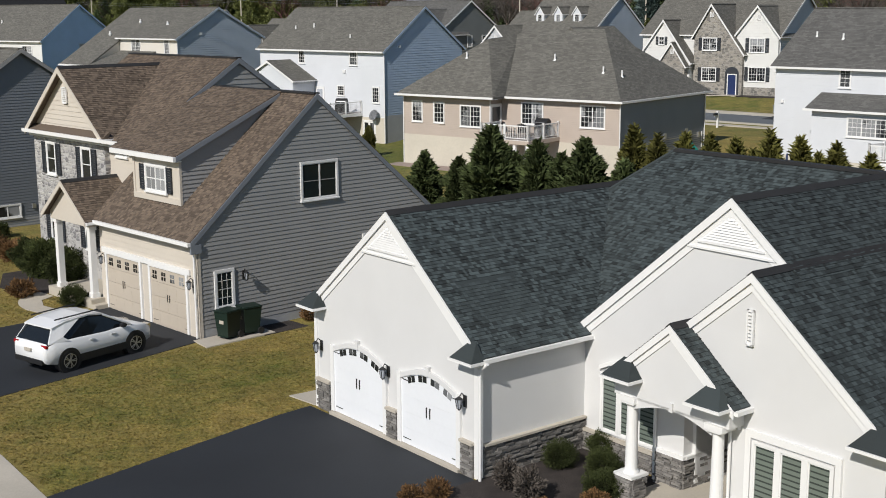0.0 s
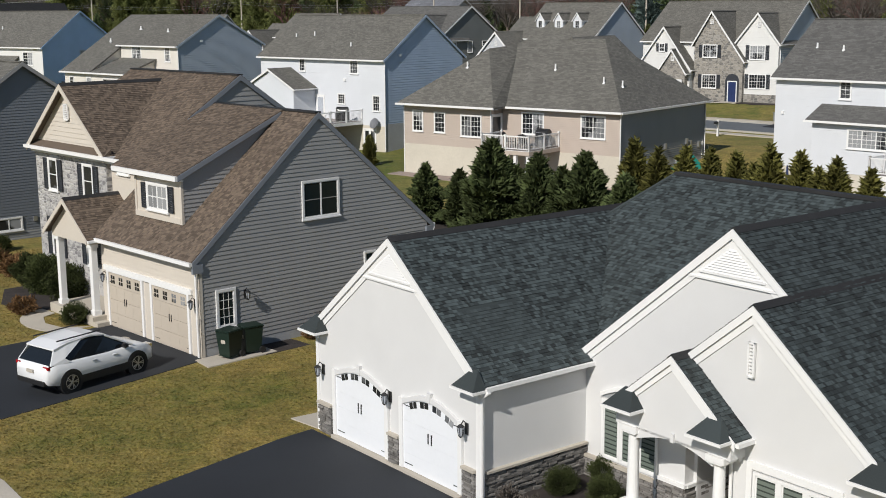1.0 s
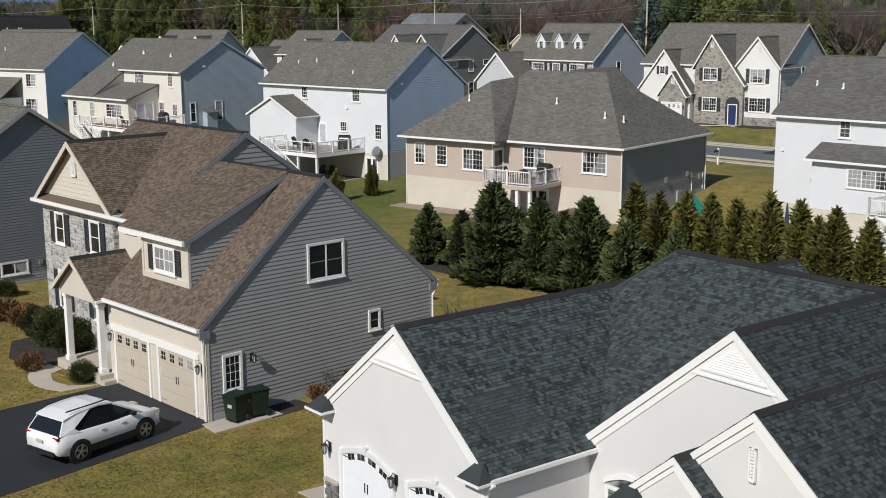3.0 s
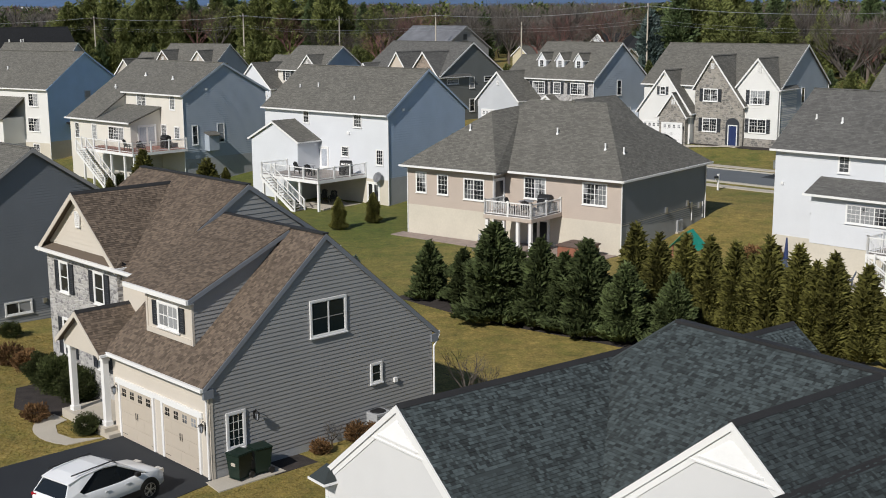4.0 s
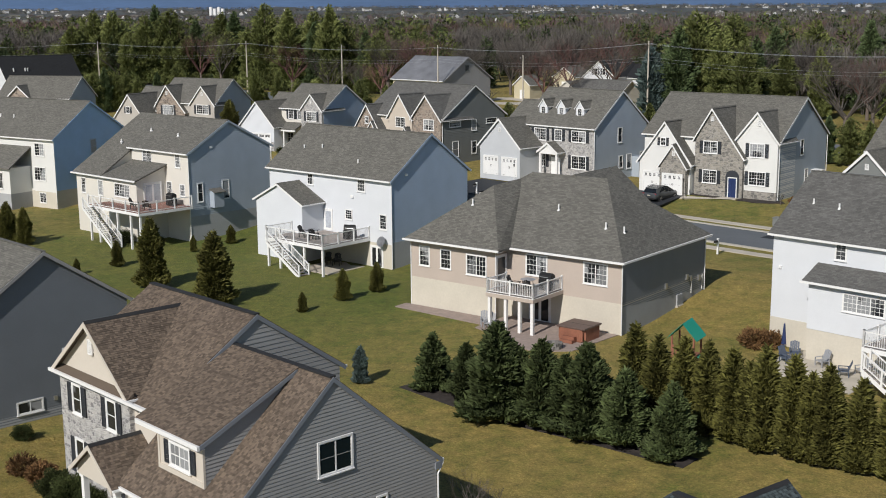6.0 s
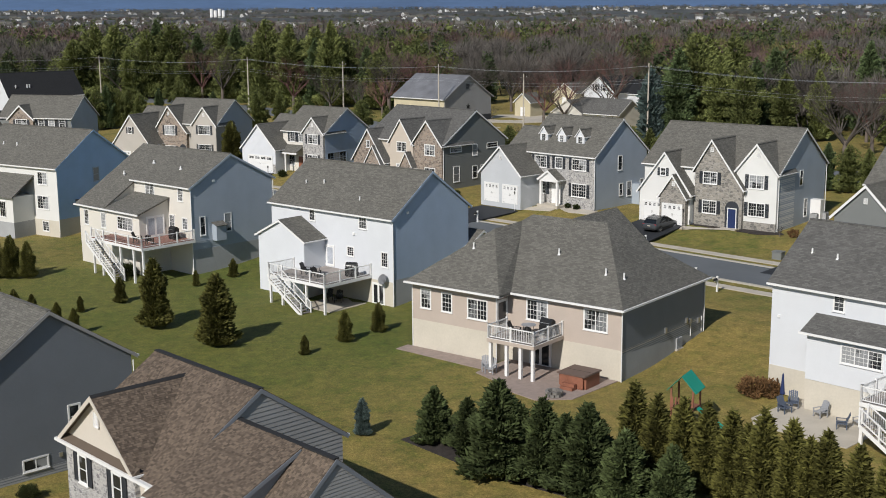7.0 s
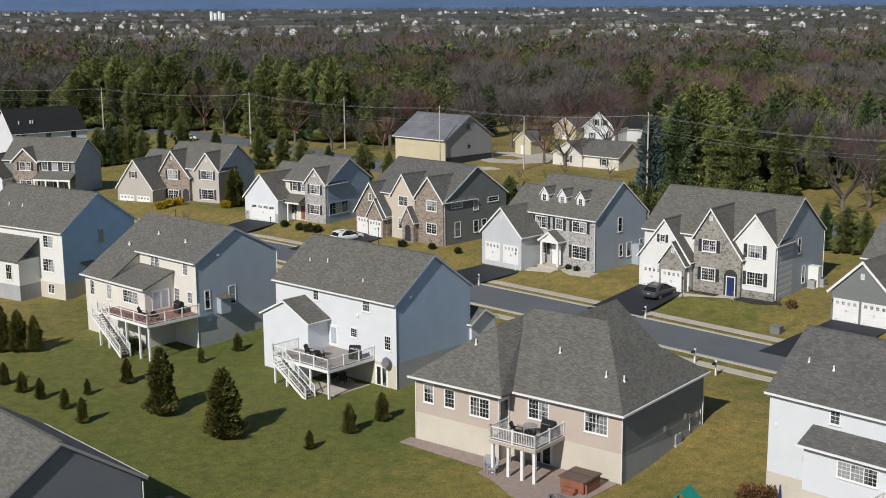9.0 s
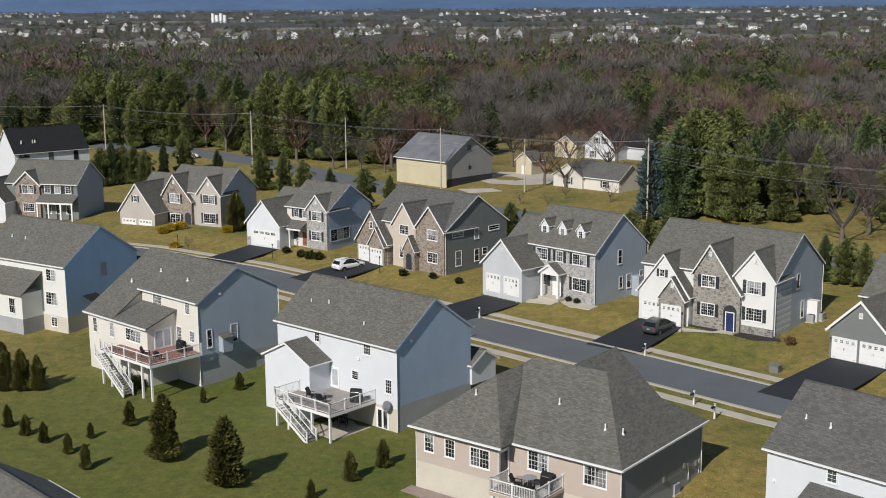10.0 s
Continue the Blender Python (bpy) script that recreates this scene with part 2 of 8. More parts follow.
M["spruce"] = leaf("spruce_needles", (0.095, 0.13, 0.055))
M["pine"] = leaf("pine_needles", (0.155, 0.175, 0.058))
M["arbor"] = leaf("arborvitae_foliage", (0.12, 0.116, 0.03))
M["hedge"] = leaf("dark_cypress_foliage", (0.07, 0.092, 0.034))
M["blue_spruce"] = leaf("blue_spruce_needles", (0.1, 0.14, 0.13))
M["shrub"] = leaf("evergreen_shrub_leaves", (0.05, 0.062, 0.02))
M["rust_shrub"] = leaf("rust_shrub_leaves", (0.16, 0.09, 0.04))
M["gold_shrub"] = leaf("golden_shrub_leaves", (0.5, 0.36, 0.03))
M["twigs"] = leaf("bare_twigs", (0.086, 0.074, 0.064), 0.25)
M["red_twigs"] = leaf("reddish_twigs", (0.17, 0.09, 0.08), 0.25)
M["bud_twigs"] = leaf("budding_twigs", (0.16, 0.145, 0.06), 0.25)
M["bark"] = surface("grey_bark", (0.16, 0.13, 0.11), 0.95, 0.25, 2, 15, 0.4)

# ---- building helpers ----


def box(bm, x0, y0, z0, x1, y1, z1):
    v = [bm.verts.new(p) for p in ((x0, y0, z0), (x1, y0, z0), (x1, y1, z0), (x0, y1, z0), (x0, y0, z1), (x1, y0, z1), (x1, y1, z1), (x0, y1, z1))]
    for f in ((3, 2, 1, 0), (4, 5, 6, 7), (0, 1, 5, 4), (1, 2, 6, 5), (2, 3, 7, 6), (3, 0, 4, 7)):
        bm.faces.new([v[i] for i in f])


def prism(bm, pts, ext):
    """A solid from a flat outline and the way by which it is thick."""
    e = Vector(ext)
    a, b = [bm.verts.new(p) for p in pts], [bm.verts.new(Vector(p) + e) for p in pts]
    n = len(pts)
    bm.faces.new(a[::-1])
    bm.faces.new(b)
    for i in range(n):
        bm.faces.new((a[i], a[(i + 1) % n], b[(i + 1) % n], b[i]))


def tube(bm, p, q, r0, r1=None, n=8):
    p, q = Vector(p), Vector(q)
    r1 = r0 if r1 is None else r1
    d = (q - p).normalized()
    s = d.orthogonal().normalized()
    t = d.cross(s)
    rings = []
    for c, r in ((p, r0), (q, r1)):
        rings.append([bm.verts.new(c + r * (math.cos(2 * math.pi * i / n) * s + math.sin(2 * math.pi * i / n) * t)) for i in range(n)])
    for i in range(n):
        bm.faces.new((rings[0][i], rings[0][(i + 1) % n], rings[1][(i + 1) % n], rings[1][i]))
    bm.faces.new(rings[0][::-1])
    bm.faces.new(rings[1])


def uv_all(me):
    """UVs in metres: along the level line of each face, and up it."""
    n = len(me.polygons)
    if not n:
        return
    lay = me.uv_layers.new(name="uv")
    co = np.empty(len(me.vertices) * 3, np.float32)
    me.vertices.foreach_get("co", co)
    co = co.reshape(-1, 3)
    nor = np.empty(n * 3, np.float32)
    me.polygons.foreach_get("normal", nor)
    nor = nor.reshape(-1, 3)
    tot = np.empty(n, np.int32)
    me.polygons.foreach_get("loop_total", tot)
    li = np.empty(len(me.loops), np.int32)
    me.loops.foreach_get("vertex_index", li)
    flat = np.abs(nor[:, 2]) > 0.97
    u = np.stack([-nor[:, 1], nor[:, 0], 0 * nor[:, 0]], 1)
    u[flat] = (1, 0, 0)
    u /= np.maximum(np.linalg.norm(u, axis=1, keepdims=True), 1e-6)
    v = np.cross(nor, u)
    v[flat] = (0, 1, 0)
    U, V = np.repeat(u, tot, 0), np.repeat(v, tot, 0)
    c = co[li]
    lay.data.foreach_set("uv", np.stack([(c * U).sum(1), (c * V).sum(1)], 1).astype(np.float32).ravel())


def part(name, bm, mat, parent=None, label="", smooth=False):
    me = bpy.data.meshes.new(name)
    bmesh.ops.recalc_face_normals(bm, faces=bm.faces)
    bm.to_mesh(me)
    bm.free()
    uv_all(me)
    if smooth:
        me.shade_smooth()
    me.materials.append(M[mat] if isinstance(mat, str) else mat)
    ob = new(name, me)
    ob.parent = parent
    if label:
        ob["label"] = label
    return ob


def raw_mesh(name, verts, faces, mat):
    me = bpy.data.meshes.new(name)
    me.from_pydata(verts, [], faces)
    uv_all(me)
    me.materials.append(M[mat])
    return me


def thing(name, m, label, category, group="", kind=""):
    ob = new(name)
    ob.empty_display_size = 0.3
    ob.matrix_world = m
    return tagged(ob, label, category, group, kind)


def boxes(name, rows, mat, parent, label="", join=False):
    """Boxes of one kind, each a part of its own unless they make up one piece."""
    if not join and len(rows) > 1:
        return [boxes(name, [row], mat, parent, label) for row in rows][0]
    bm = bmesh.new()
    for r in rows:
        box(bm, *r)
    return part(name, bm, mat, parent, label)


class Face:
    """A wall's own plane: u along it, v up, d out of it. side 'f': faces -y at y = c; side 's': faces +x at x = c."""

    def __init__(self, side, c):
        self.side, self.c = side, c

    def proud(self, k=0.024):
        """The same plane, clear of lapped boards."""
        return Face(self.side, self.c - k if self.side == "f" else self.c + k)

    def p(self, u, v, d=0.0):
        return (u, self.c - d, v) if self.side == "f" else (self.c + d, u, v)

    def box(self, bm, u0, v0, u1, v1, d0, d1):
        a, b = self.p(u0, v0, d0), self.p(u1, v1, d1)
        box(bm, *(min(s, t) for s, t in zip(a, b)), *(max(s, t) for s, t in zip(a, b)))

    def poly(self, bm, pts, d0, d1):
        a, b = Vector(self.p(0, 0, d0)), Vector(self.p(0, 0, d1))
        prism(bm, [self.p(u, v, d0) for u, v in pts], b - a)


def cut(poly, axis, at, keep):
    """A convex outline cut by a level or upright line."""
    out = []
    for (a, b) in zip(poly, poly[1:] + poly[:1]):
        da, db = keep * (a[axis] - at), keep * (b[axis] - at)
        if da >= 0:
            out.append(a)
        if da * db < 0:
            t = da / (da - db)
            out.append((a[0] + t * (b[0] - a[0]), a[1] + t * (b[1] - a[1])))
    return out


def lap_siding(parent, face, poly, mat, course=0.15, proud=0.024, single=False, name="siding"):
    """Lapped boards over a convex outline of a wall; single: each board is an object of its own."""
    lo, hi = min(p[1] for p in poly), max(p[1] for p in poly)
    bm = bmesh.new()
    for k in range(int((hi - lo) / course) + 1):
        c = cut(cut(poly, 1, lo + k * course, 1), 1, lo + (k + 1) * course, -1)
        if len(c) < 3:
            continue
        z0 = lo + k * course
        back = [bm.verts.new(face.p(u, v, 0.0)) for u, v in c]
        front = [bm.verts.new(face.p(u, v, 0.004 + proud * (1 - (v - z0) / course))) for u, v in c]
        n = len(c)
        bm.faces.new(front)
        for i in range(n):
            bm.faces.new((back[i], back[(i + 1) % n], front[(i + 1) % n], front[i]))
        if single:
            part("siding_board", bm, mat, parent)
            bm = bmesh.new()
    if single:
        bm.free()
        return None
    return part(name, bm, mat, parent)


SHINGLED = {"dark_shingle": 0.108, "brown_shingle": 0.115}


def shingle_rows(pts, course, skip=None, seed=1):
    """Tabs over a convex roof plane, course by course: vertices and faces of thin wedges."""
    rnd = random.Random(seed)
    P = [Vector(p) for p in pts]
    n = sum(((P[i] - P[0]).cross(P[i + 1] - P[0]) for i in range(1, len(P) - 1)), Vector()).normalized()
    n = n if n.z > 0 else -n
    u = Vector((-n.y, n.x, 0)).normalized()
    v = n.cross(u)
    o = P[0]
    flat = [((p - o).dot(u), (p - o).dot(v)) for p in P]
    lo, hi = min(q[1] for q in flat), max(q[1] for q in flat)
    verts, faces = [], []
    for k in range(int((hi - lo) / course) + 1):
        v0, v1 = lo + k * course, min(hi, lo + (k + 1) * course)
        band = cut(cut(flat, 1, v0, 1), 1, v1, -1)
        if len(band) < 3 or v1 - v0 < 0.02:
            continue
        a, b = min(q[0] for q in band), max(q[0] for q in band)
        x = a - rnd.random() * 0.3
        while x < b:
            w = rnd.choice((0.07, 0.09, 0.115, 0.14, 0.165))
            tab = cut(cut(band, 0, x, 1), 0, x + w - 0.004, -1)
            if skip and skip(x, v0, w, course, o, u, v, n):
                tab = []
            x += w
            if len(tab) < 3:
                continue
            h = rnd.choice((0.008, 0.011, 0.016, 0.021))
            i0, m = len(verts), len(tab)
            for q in tab:
                verts.append(o + u * q[0] + v * q[1] + n * (0.003 + h * (1 - (q[1] - v0) / course)))
            for q in tab:
                verts.append(o + u * q[0] + v * q[1] - n * 0.01)
            faces.append(tuple(range(i0, i0 + m)))
            for i in range(m):
                j = (i + 1) % m
                faces.append((i0 + i, i0 + m + i, i0 + m + j, i0 + j))
    return verts, faces


def roof_plane(h, pts, mat, thick=0.16, skip=None):
    """A roof slope with thickness; near roofs carry their shingles one by one."""
    bm = bmesh.new()
    prism(bm, [Vector(p) - Vector((0, 0, thick)) for p in pts], (0, 0, thick))
    ob = part("roof_slope", bm, mat, h)
    if mat in SHINGLED:
        vs, fs = shingle_rows(pts, SHINGLED[mat], skip, seed=int(abs(pts[0][0] * 31 + pts[0][1] * 17 + pts[2][2] * 7)))
        tagged(new("shingle", raw_mesh("shingle", vs, fs, mat)), kind="stuff").parent = ob
    return ob


def window(parent, face, u0, v0, u1, v1, cols=2, rows=2, leaves=1, shutters=0.0, trim=0.075, hung=True, sill=True, name="window", trim_mat="white", pane="glass"):
    """A framed window: trim, sash with bars, glass and shutters."""
    face = face.proud()
    bm = bmesh.new()
    for a in ((u0 - trim, v0 - trim, u1 + trim, v0), (u0 - trim, v1, u1 + trim, v1 + trim), (u0 - trim, v0, u0, v1), (u1, v0, u1 + trim, v1)):
        face.box(bm, *a, -0.02, 0.045)
    if sill:
        face.box(bm, u0 - trim - 0.03, v0 - trim - 0.03, u1 + trim + 0.03, v0 - trim + 0.02, 0.0, 0.08)
    w = part(name, bm, trim_mat, parent)
    bm = bmesh.new()
    lw = (u1 - u0) / leaves
    for i in range(leaves):
        a, b = u0 + i * lw, u0 + (i + 1) * lw
        e = 0.032
        for r in ((a, v0, a + e, v1), (b - e, v0, b, v1), (a, v0, b, v0 + e), (a, v1 - e, b, v1)):
            face.box(bm, *r, -0.015, 0.03)
        if hung:
            m = (v0 + v1) / 2
            face.box(bm, a, m - 0.018, b, m + 0.018, -0.015, 0.03)
        for c in range(1, cols):
            x = a + (b - a) * c / cols
            face.box(bm, x - 0.009, v0, x + 0.009, v1, -0.01, 0.02)
        for c in range(1, rows):
            z = v0 + (v1 - v0) * c / rows
            face.box(bm, a, z - 0.009, b, z + 0.009, -0.01, 0.0195)
    part("sash", bm, trim_mat, w)
    for i in range(leaves):
        bm = bmesh.new()
        face.box(bm, u0 + i * lw + 0.02, v0 + 0.02, u0 + (i + 1) * lw - 0.02, v1 - 0.02, 0.004, 0.012)
        part("pane", bm, pane, w)
    if shutters:
        for a, b in ((u0 - trim - 0.02 - shutters, u0 - trim - 0.02), (u1 + trim + 0.02, u1 + trim + 0.02 + shutters)):
            bm = bmesh.new()
            for r in ((a, v0 - 0.04, a + 0.05, v1 + 0.04), (b - 0.05, v0 - 0.04, b, v1 + 0.04), (a, v0 - 0.04, b, v0 + 0.03), (a, v1 - 0.03, b, v1 + 0.04), (a, (v0 + v1) / 2 - 0.04, b, (v0 + v1) / 2 + 0.04)):
                face.box(bm, *r, 0.0, 0.05)
            k = int((v1 - v0) / 0.09)
            for j in range(k):
                z = v0 + 0.03 + j * (v1 - v0 - 0.06) / k
                face.box(bm, a + 0.05, z, b - 0.05, z + 0.06, 0.0, 0.035)
            part("shutter", bm, "shutter", w)
    return w


def garage_door(parent, face, u0, v0, u1, v1, mat, lites="row", trim=0.14, panels=4, head=True):
    """A sectional door with raised panels, a row of small lights and handles."""
    face = face.proud()
    bm = bmesh.new()
    for a in ((u0 - trim, v0, u0, v1 + trim), (u1, v0, u1 + trim, v1 + trim), (u0, v1, u1, v1 + trim))[: 3 if head else 2]:
        face.box(bm, *a, -0.02, 0.06)
    d = part("garage_door", bm, "white", parent, "white-trimmed garage door opening")
    h = (v1 - v0) / 4
    for i in range(4):
        bm = bmesh.new()
        gap = 0.006 if panels else 0.0015
        face.box(bm, u0, v0 + i * h + gap, u1, v0 + (i + 1) * h - gap, -0.01, 0.02)
        if panels and not (lites and i == 3):
            w = (u1 - u0) / panels
            for j in range(panels):
                face.box(bm, u0 + j * w + 0.07, v0 + i * h + 0.08, u0 + (j + 1) * w - 0.07, v0 + (i + 1) * h - 0.08, 0.02, 0.0245)
        part("door_panel", bm, mat, d)
    if lites == "row":
        w = (u1 - u0) / 4
        for j in range(4):
            bm = bmesh.new()
            a, b = u0 + j * w + 0.14, u0 + (j + 1) * w - 0.14
            for k in range(2):
                for q in range(2):
                    uu, vv, du, dv = a + k * (b - a) / 2, v0 + 3 * h + 0.1 + q * (h - 0.2) / 2, (b - a) / 2 - 0.03, (h - 0.2) / 2 - 0.03
                    face.box(bm, uu, vv, uu + du, vv + dv, 0.012, 0.024)
            part("door_light", bm, "glass", d)
    m = (u0 + u1) / 2
    for s in (-1, 1):
        bm = bmesh.new()
        face.box(bm, m + s * 0.07 - 0.009, v0 + 0.95, m + s * 0.07 + 0.009, v0 + 1.22, 0.02, 0.05)
        face.box(bm, m + s * 0.07 - 0.018, v0 + 1.18, m + s * 0.07 + 0.018, v0 + 1.23, 0.02, 0.04)
        part("handle", bm, "black", d)
    for z in (v0 + 0.15, v0 + 1.75):
        for a, b in ((u0 + 0.06, u0 + 0.4), (u1 - 0.2, u1 - 0.06)):
            bm = bmesh.new()
            face.box(bm, a, z, b, z + 0.02, 0.02, 0.032)
            part("strap_hinge", bm, "black", d)
    return d


def gable_x(h, x0, x1, y0, y1, z0, ze, zr, wall, roof, side=None, eave=0.3, rake=0.25, trim="white", thick=0.16, course=0.21, yr=None, front_siding=True, body=True):
    """A block whose ridge runs along x: walls, lapped siding, two slopes, fascia, rake boards and gutter."""
    yr = (y0 + y1) / 2 if yr is None else yr
    side = side or wall
    if body:
        bm = bmesh.new()
        prism(bm, [(x0, y0, z0), (x0, y1, z0), (x0, y1, ze), (x0, yr, zr - 0.02), (x0, y0, ze)], (x1 - x0, 0, 0))
        part("wall", bm, side, h)
        if front_siding:
            lap_siding(h, Face("f", y0), [(x0, z0), (x1, z0), (x1, ze), (x0, ze)], wall, course, 0.01)
        lap_siding(h, Face("s", x1), [(y0, z0), (y1, z0), (y1, ze), (yr, zr), (y0, ze)], side, course)
    for ya, yb in ((y0, yr), (y1, yr)):
        k = (zr - ze) / abs(yb - ya)
        o = -eave if ya < yb else eave
        zlow = ze - k * eave
        roof_plane(h, [(x0 - rake, ya + o, zlow + thick), (x1 + rake, ya + o, zlow + thick), (x1 + rake, yb, zr + thick), (x0 - rake, yb, zr + thick)], roof, thick)
        bm = bmesh.new()
        prism(bm, [(x1 + rake + 0.003, ya + o, zlow - 0.08), (x1 + rake + 0.003, yb, zr - 0.08), (x1 + rake + 0.003, yb, zr + thick - 0.02), (x1 + rake + 0.003, ya + o, zlow + thick - 0.02)], (0.03, 0, 0))
        part("rake_board", bm, trim, h)
        bm = bmesh.new()
        g = o * 1.0 + (-0.11 if o < 0 else 0.11)
        box(bm, x0 - rake, min(ya + o, ya + g) , zlow + 0.0, x1 + rake, max(ya + o, ya + g), zlow + 0.13)
        part("gutter", bm, "white", h)
    bm = bmesh.new()
    box(bm, x0 - rake, yr - 0.14, zr + thick - 0.05, x1 + rake, yr + 0.14, zr + thick + 0.015)
    part("ridge_cap", bm, "ridge_dark" if roof in SHINGLED else roof, h)
    bm = bmesh.new()
    box(bm, x0, y0 - eave, ze - (zr - ze) / (yr - y0) * eave - 0.01, x1, y0 + 0.01, ze - (zr - ze) / (yr - y0) * eave + 0.02)
    part("soffit", bm, "white", h)


def gable_y(h, x0, x1, y0, y1, z0, ze, zr, wall, roof, eave=0.25, rake=0.25, trim="white", thick=0.14, course=0.16, siding=True, board=0.22, name="front_gable", body=True, xr=None, ze1=None, skip=None, cap=True, gutters=True):
    """A block or dormer whose ridge runs along y and whose gable faces the front."""
    xr = (x0 + x1) / 2 if xr is None else xr
    ze1 = ze if ze1 is None else ze1
    if body:
        bm = bmesh.new()
        prism(bm, [(x0, y0, z0), (x1, y0, z0), (x1, y0, ze1), (xr, y0, zr - 0.02), (x0, y0, ze)], (0, y1 - y0, 0))
        part(name, bm, wall, h)
        if siding:
            lap_siding(h, Face("f", y0), [(x0, z0), (x1, z0), (x1, ze1), (xr, zr), (x0, ze)], wall, course)
            lap_siding(h, Face("s", x1), [(y0, z0), (y1, z0), (y1, ze1), (y0, ze1)], wall, course)
    for xa, xb, e in ((x0, xr, ze), (x1, xr, ze1)):
        k = (zr - e) / abs(xb - xa)
        o = -eave if xa < xb else eave
        zl = e - k * eave
        roof_plane(h, [(xa + o, y0 - rake, zl + thick), (xb, y0 - rake, zr + thick), (xb, y1, zr + thick), (xa + o, y1, zl + thick)], roof, thick, skip if xa > xb else None)
        bm = bmesh.new()
        f = y0 - rake - 0.004
        prism(bm, [(xa + o, f, zl + thick - 0.02), (xb, f, zr + thick - 0.02), (xb, f, zr + thick - board), (xa + o, f, zl + thick - board)], (0, -0.04, 0))
        part("rake_board", bm, trim, h)
        if not gutters:
            continue
        bm = bmesh.new()
        g = xa + o + (-0.1 if o < 0 else 0.1)
        box(bm, min(xa + o, g), y0 - rake, zl + 0.02, max(xa + o, g), y1, zl + 0.115)
        part("gutter", bm, "white", h)
    if cap:
        bm = bmesh.new()
        prism(bm, [(xr - 0.15, y0 - rake, zr + thick - 0.09), (xr + 0.15, y0 - rake, zr + thick - 0.09), (xr, y0 - rake, zr + thick + 0.035)], (0, y1 - y0 + rake, 0))
        part("ridge_cap", bm, "ridge_dark" if roof in SHINGLED else roof, h)
    return xr


def hip_roof(h, pts, roof, thick=0.16):
    for p in pts:
        roof_plane(h, p, roof, thick)


def pipe(parent, p, q, r=0.04, mat="white", name="downspout"):
    bm = bmesh.new()
    tube(bm, p, q, r)
    return part(name, bm, mat, parent)


def vent_pipe(parent, x, y, z, r=0.055, height=0.45):
    bm = bmesh.new()
    tube(bm, (x, y, z - 0.2), (x, y, z + height), r)
    tube(bm, (x, y, z - 0.05), (x, y, z + 0.08), r * 2.2, r * 1.2)
    part("vent_pipe", bm, "white", parent)


def railing(parent, a, b, z, height=0.95, solid=True, post=True):
    """A white deck rail from a to b: posts, rails and balusters."""
    a, b = Vector((*a, z)), Vector((*b, z))
    d = (b - a)
    n = max(2, int(d.length / 0.14))
    bm = bmesh.new()
    tube(bm, a + Vector((0, 0, height)), b + Vector((0, 0, height)), 0.05, n=4)
    tube(bm, a + Vector((0, 0, 0.12)), b + Vector((0, 0, 0.12)), 0.035, n=4)
    rail = part("railing", bm, "white", parent)
    bm = bmesh.new()
    tube(bm, Vector((0, 0, 0.12)), Vector((0, 0, height)), 0.018 if solid else 0.008, n=4)
    first = part("baluster", bm, "white" if solid else "metal", rail)
    first.location = a + d / n
    for i in range(2, n):
        ob = new("baluster", first.data)
        ob.parent, ob.location = rail, a + d * (i / n)
    if post:
        k = max(1, round(d.length / 2.0))
        for i in range(k + 1):
            p = a + d * (i / k)
            bm = bmesh.new()
            box(bm, p.x - 0.06, p.y - 0.06, z - 0.1, p.x + 0.06, p.y + 0.06, z + height + 0.08)
            box(bm, p.x - 0.075, p.y - 0.075, z + height + 0.08, p.x + 0.075, p.y + 0.075, z + height + 0.11)
            part("post", bm, "white", rail)


def deck_floor(parent, x0, y0, x1, y1, z, mat="decking"):
    n = int((y1 - y0) / 0.145)
    d = boxes("deck_floor", [(x0, y0, z - 0.2, x1, y1, z - 0.04)], mat, parent)
    plank = boxes("plank", [(x0, 0, z - 0.035, x1, 0.138, z)], mat, d)
    plank.location = (0, y0, 0)
    for i in range(1, n):
        ob = new("plank", plank.data)
        ob.parent, ob.location = d, (0, y0 + i * 0.145, 0)
    boxes("deck_band", [(x0 - 0.03, y0 - 0.03, z - 0.28, x1 + 0.03, y0, z - 0.005), (x1, y0, z - 0.28, x1 + 0.03, y1, z - 0.005), (x0 - 0.03, y0, z - 0.28, x0, y1, z - 0.005)], "white", parent)
    return d


def stairs_x(parent, x0, z0, x1, z1, y0, y1, mat="decking"):
    """A straight flight along x with white stringers and rails."""
    n = max(2, round(abs(z0 - z1) / 0.18))
    for i in range(n):
        x, z = x0 + (x1 - x0) * (i + 0.5) / n, z0 + (z1 - z0) * (i + 0.5) / n
        boxes("stair_tread", [(x - 0.15, y0, z - 0.04, x + 0.15, y1, z)], mat, parent)
    for y in (y0, y1):
        bm = bmesh.new()
        prism(bm, [(x0, y - 0.03, z0), (x1, y - 0.03, z1), (x1, y - 0.03, z1 - 0.28), (x0, y - 0.03, z0 - 0.28)], (0, 0.06, 0))
        part("stringer", bm, "white", parent)
        bm = bmesh.new()
        for h0 in (0.25, 0.95):
            tube(bm, (x0, y, z0 + h0), (x1, y, z1 + h0), 0.045, n=4)
        for i in range(1, n * 2):
            x, z = x0 + (x1 - x0) * i / n / 2, z0 + (z1 - z0) * i / n / 2
            tube(bm, (x, y, z + 0.25), (x, y, z + 0.95), 0.014, n=4)
        for x, z in ((x0, z0), (x1, z1), ((x0 + x1) / 2, (z0 + z1) / 2)):
            box(bm, x - 0.055, y - 0.055, z - 0.2, x + 0.055, y + 0.055, z + 1.02)
        part("stair_rail", bm, "white", parent)


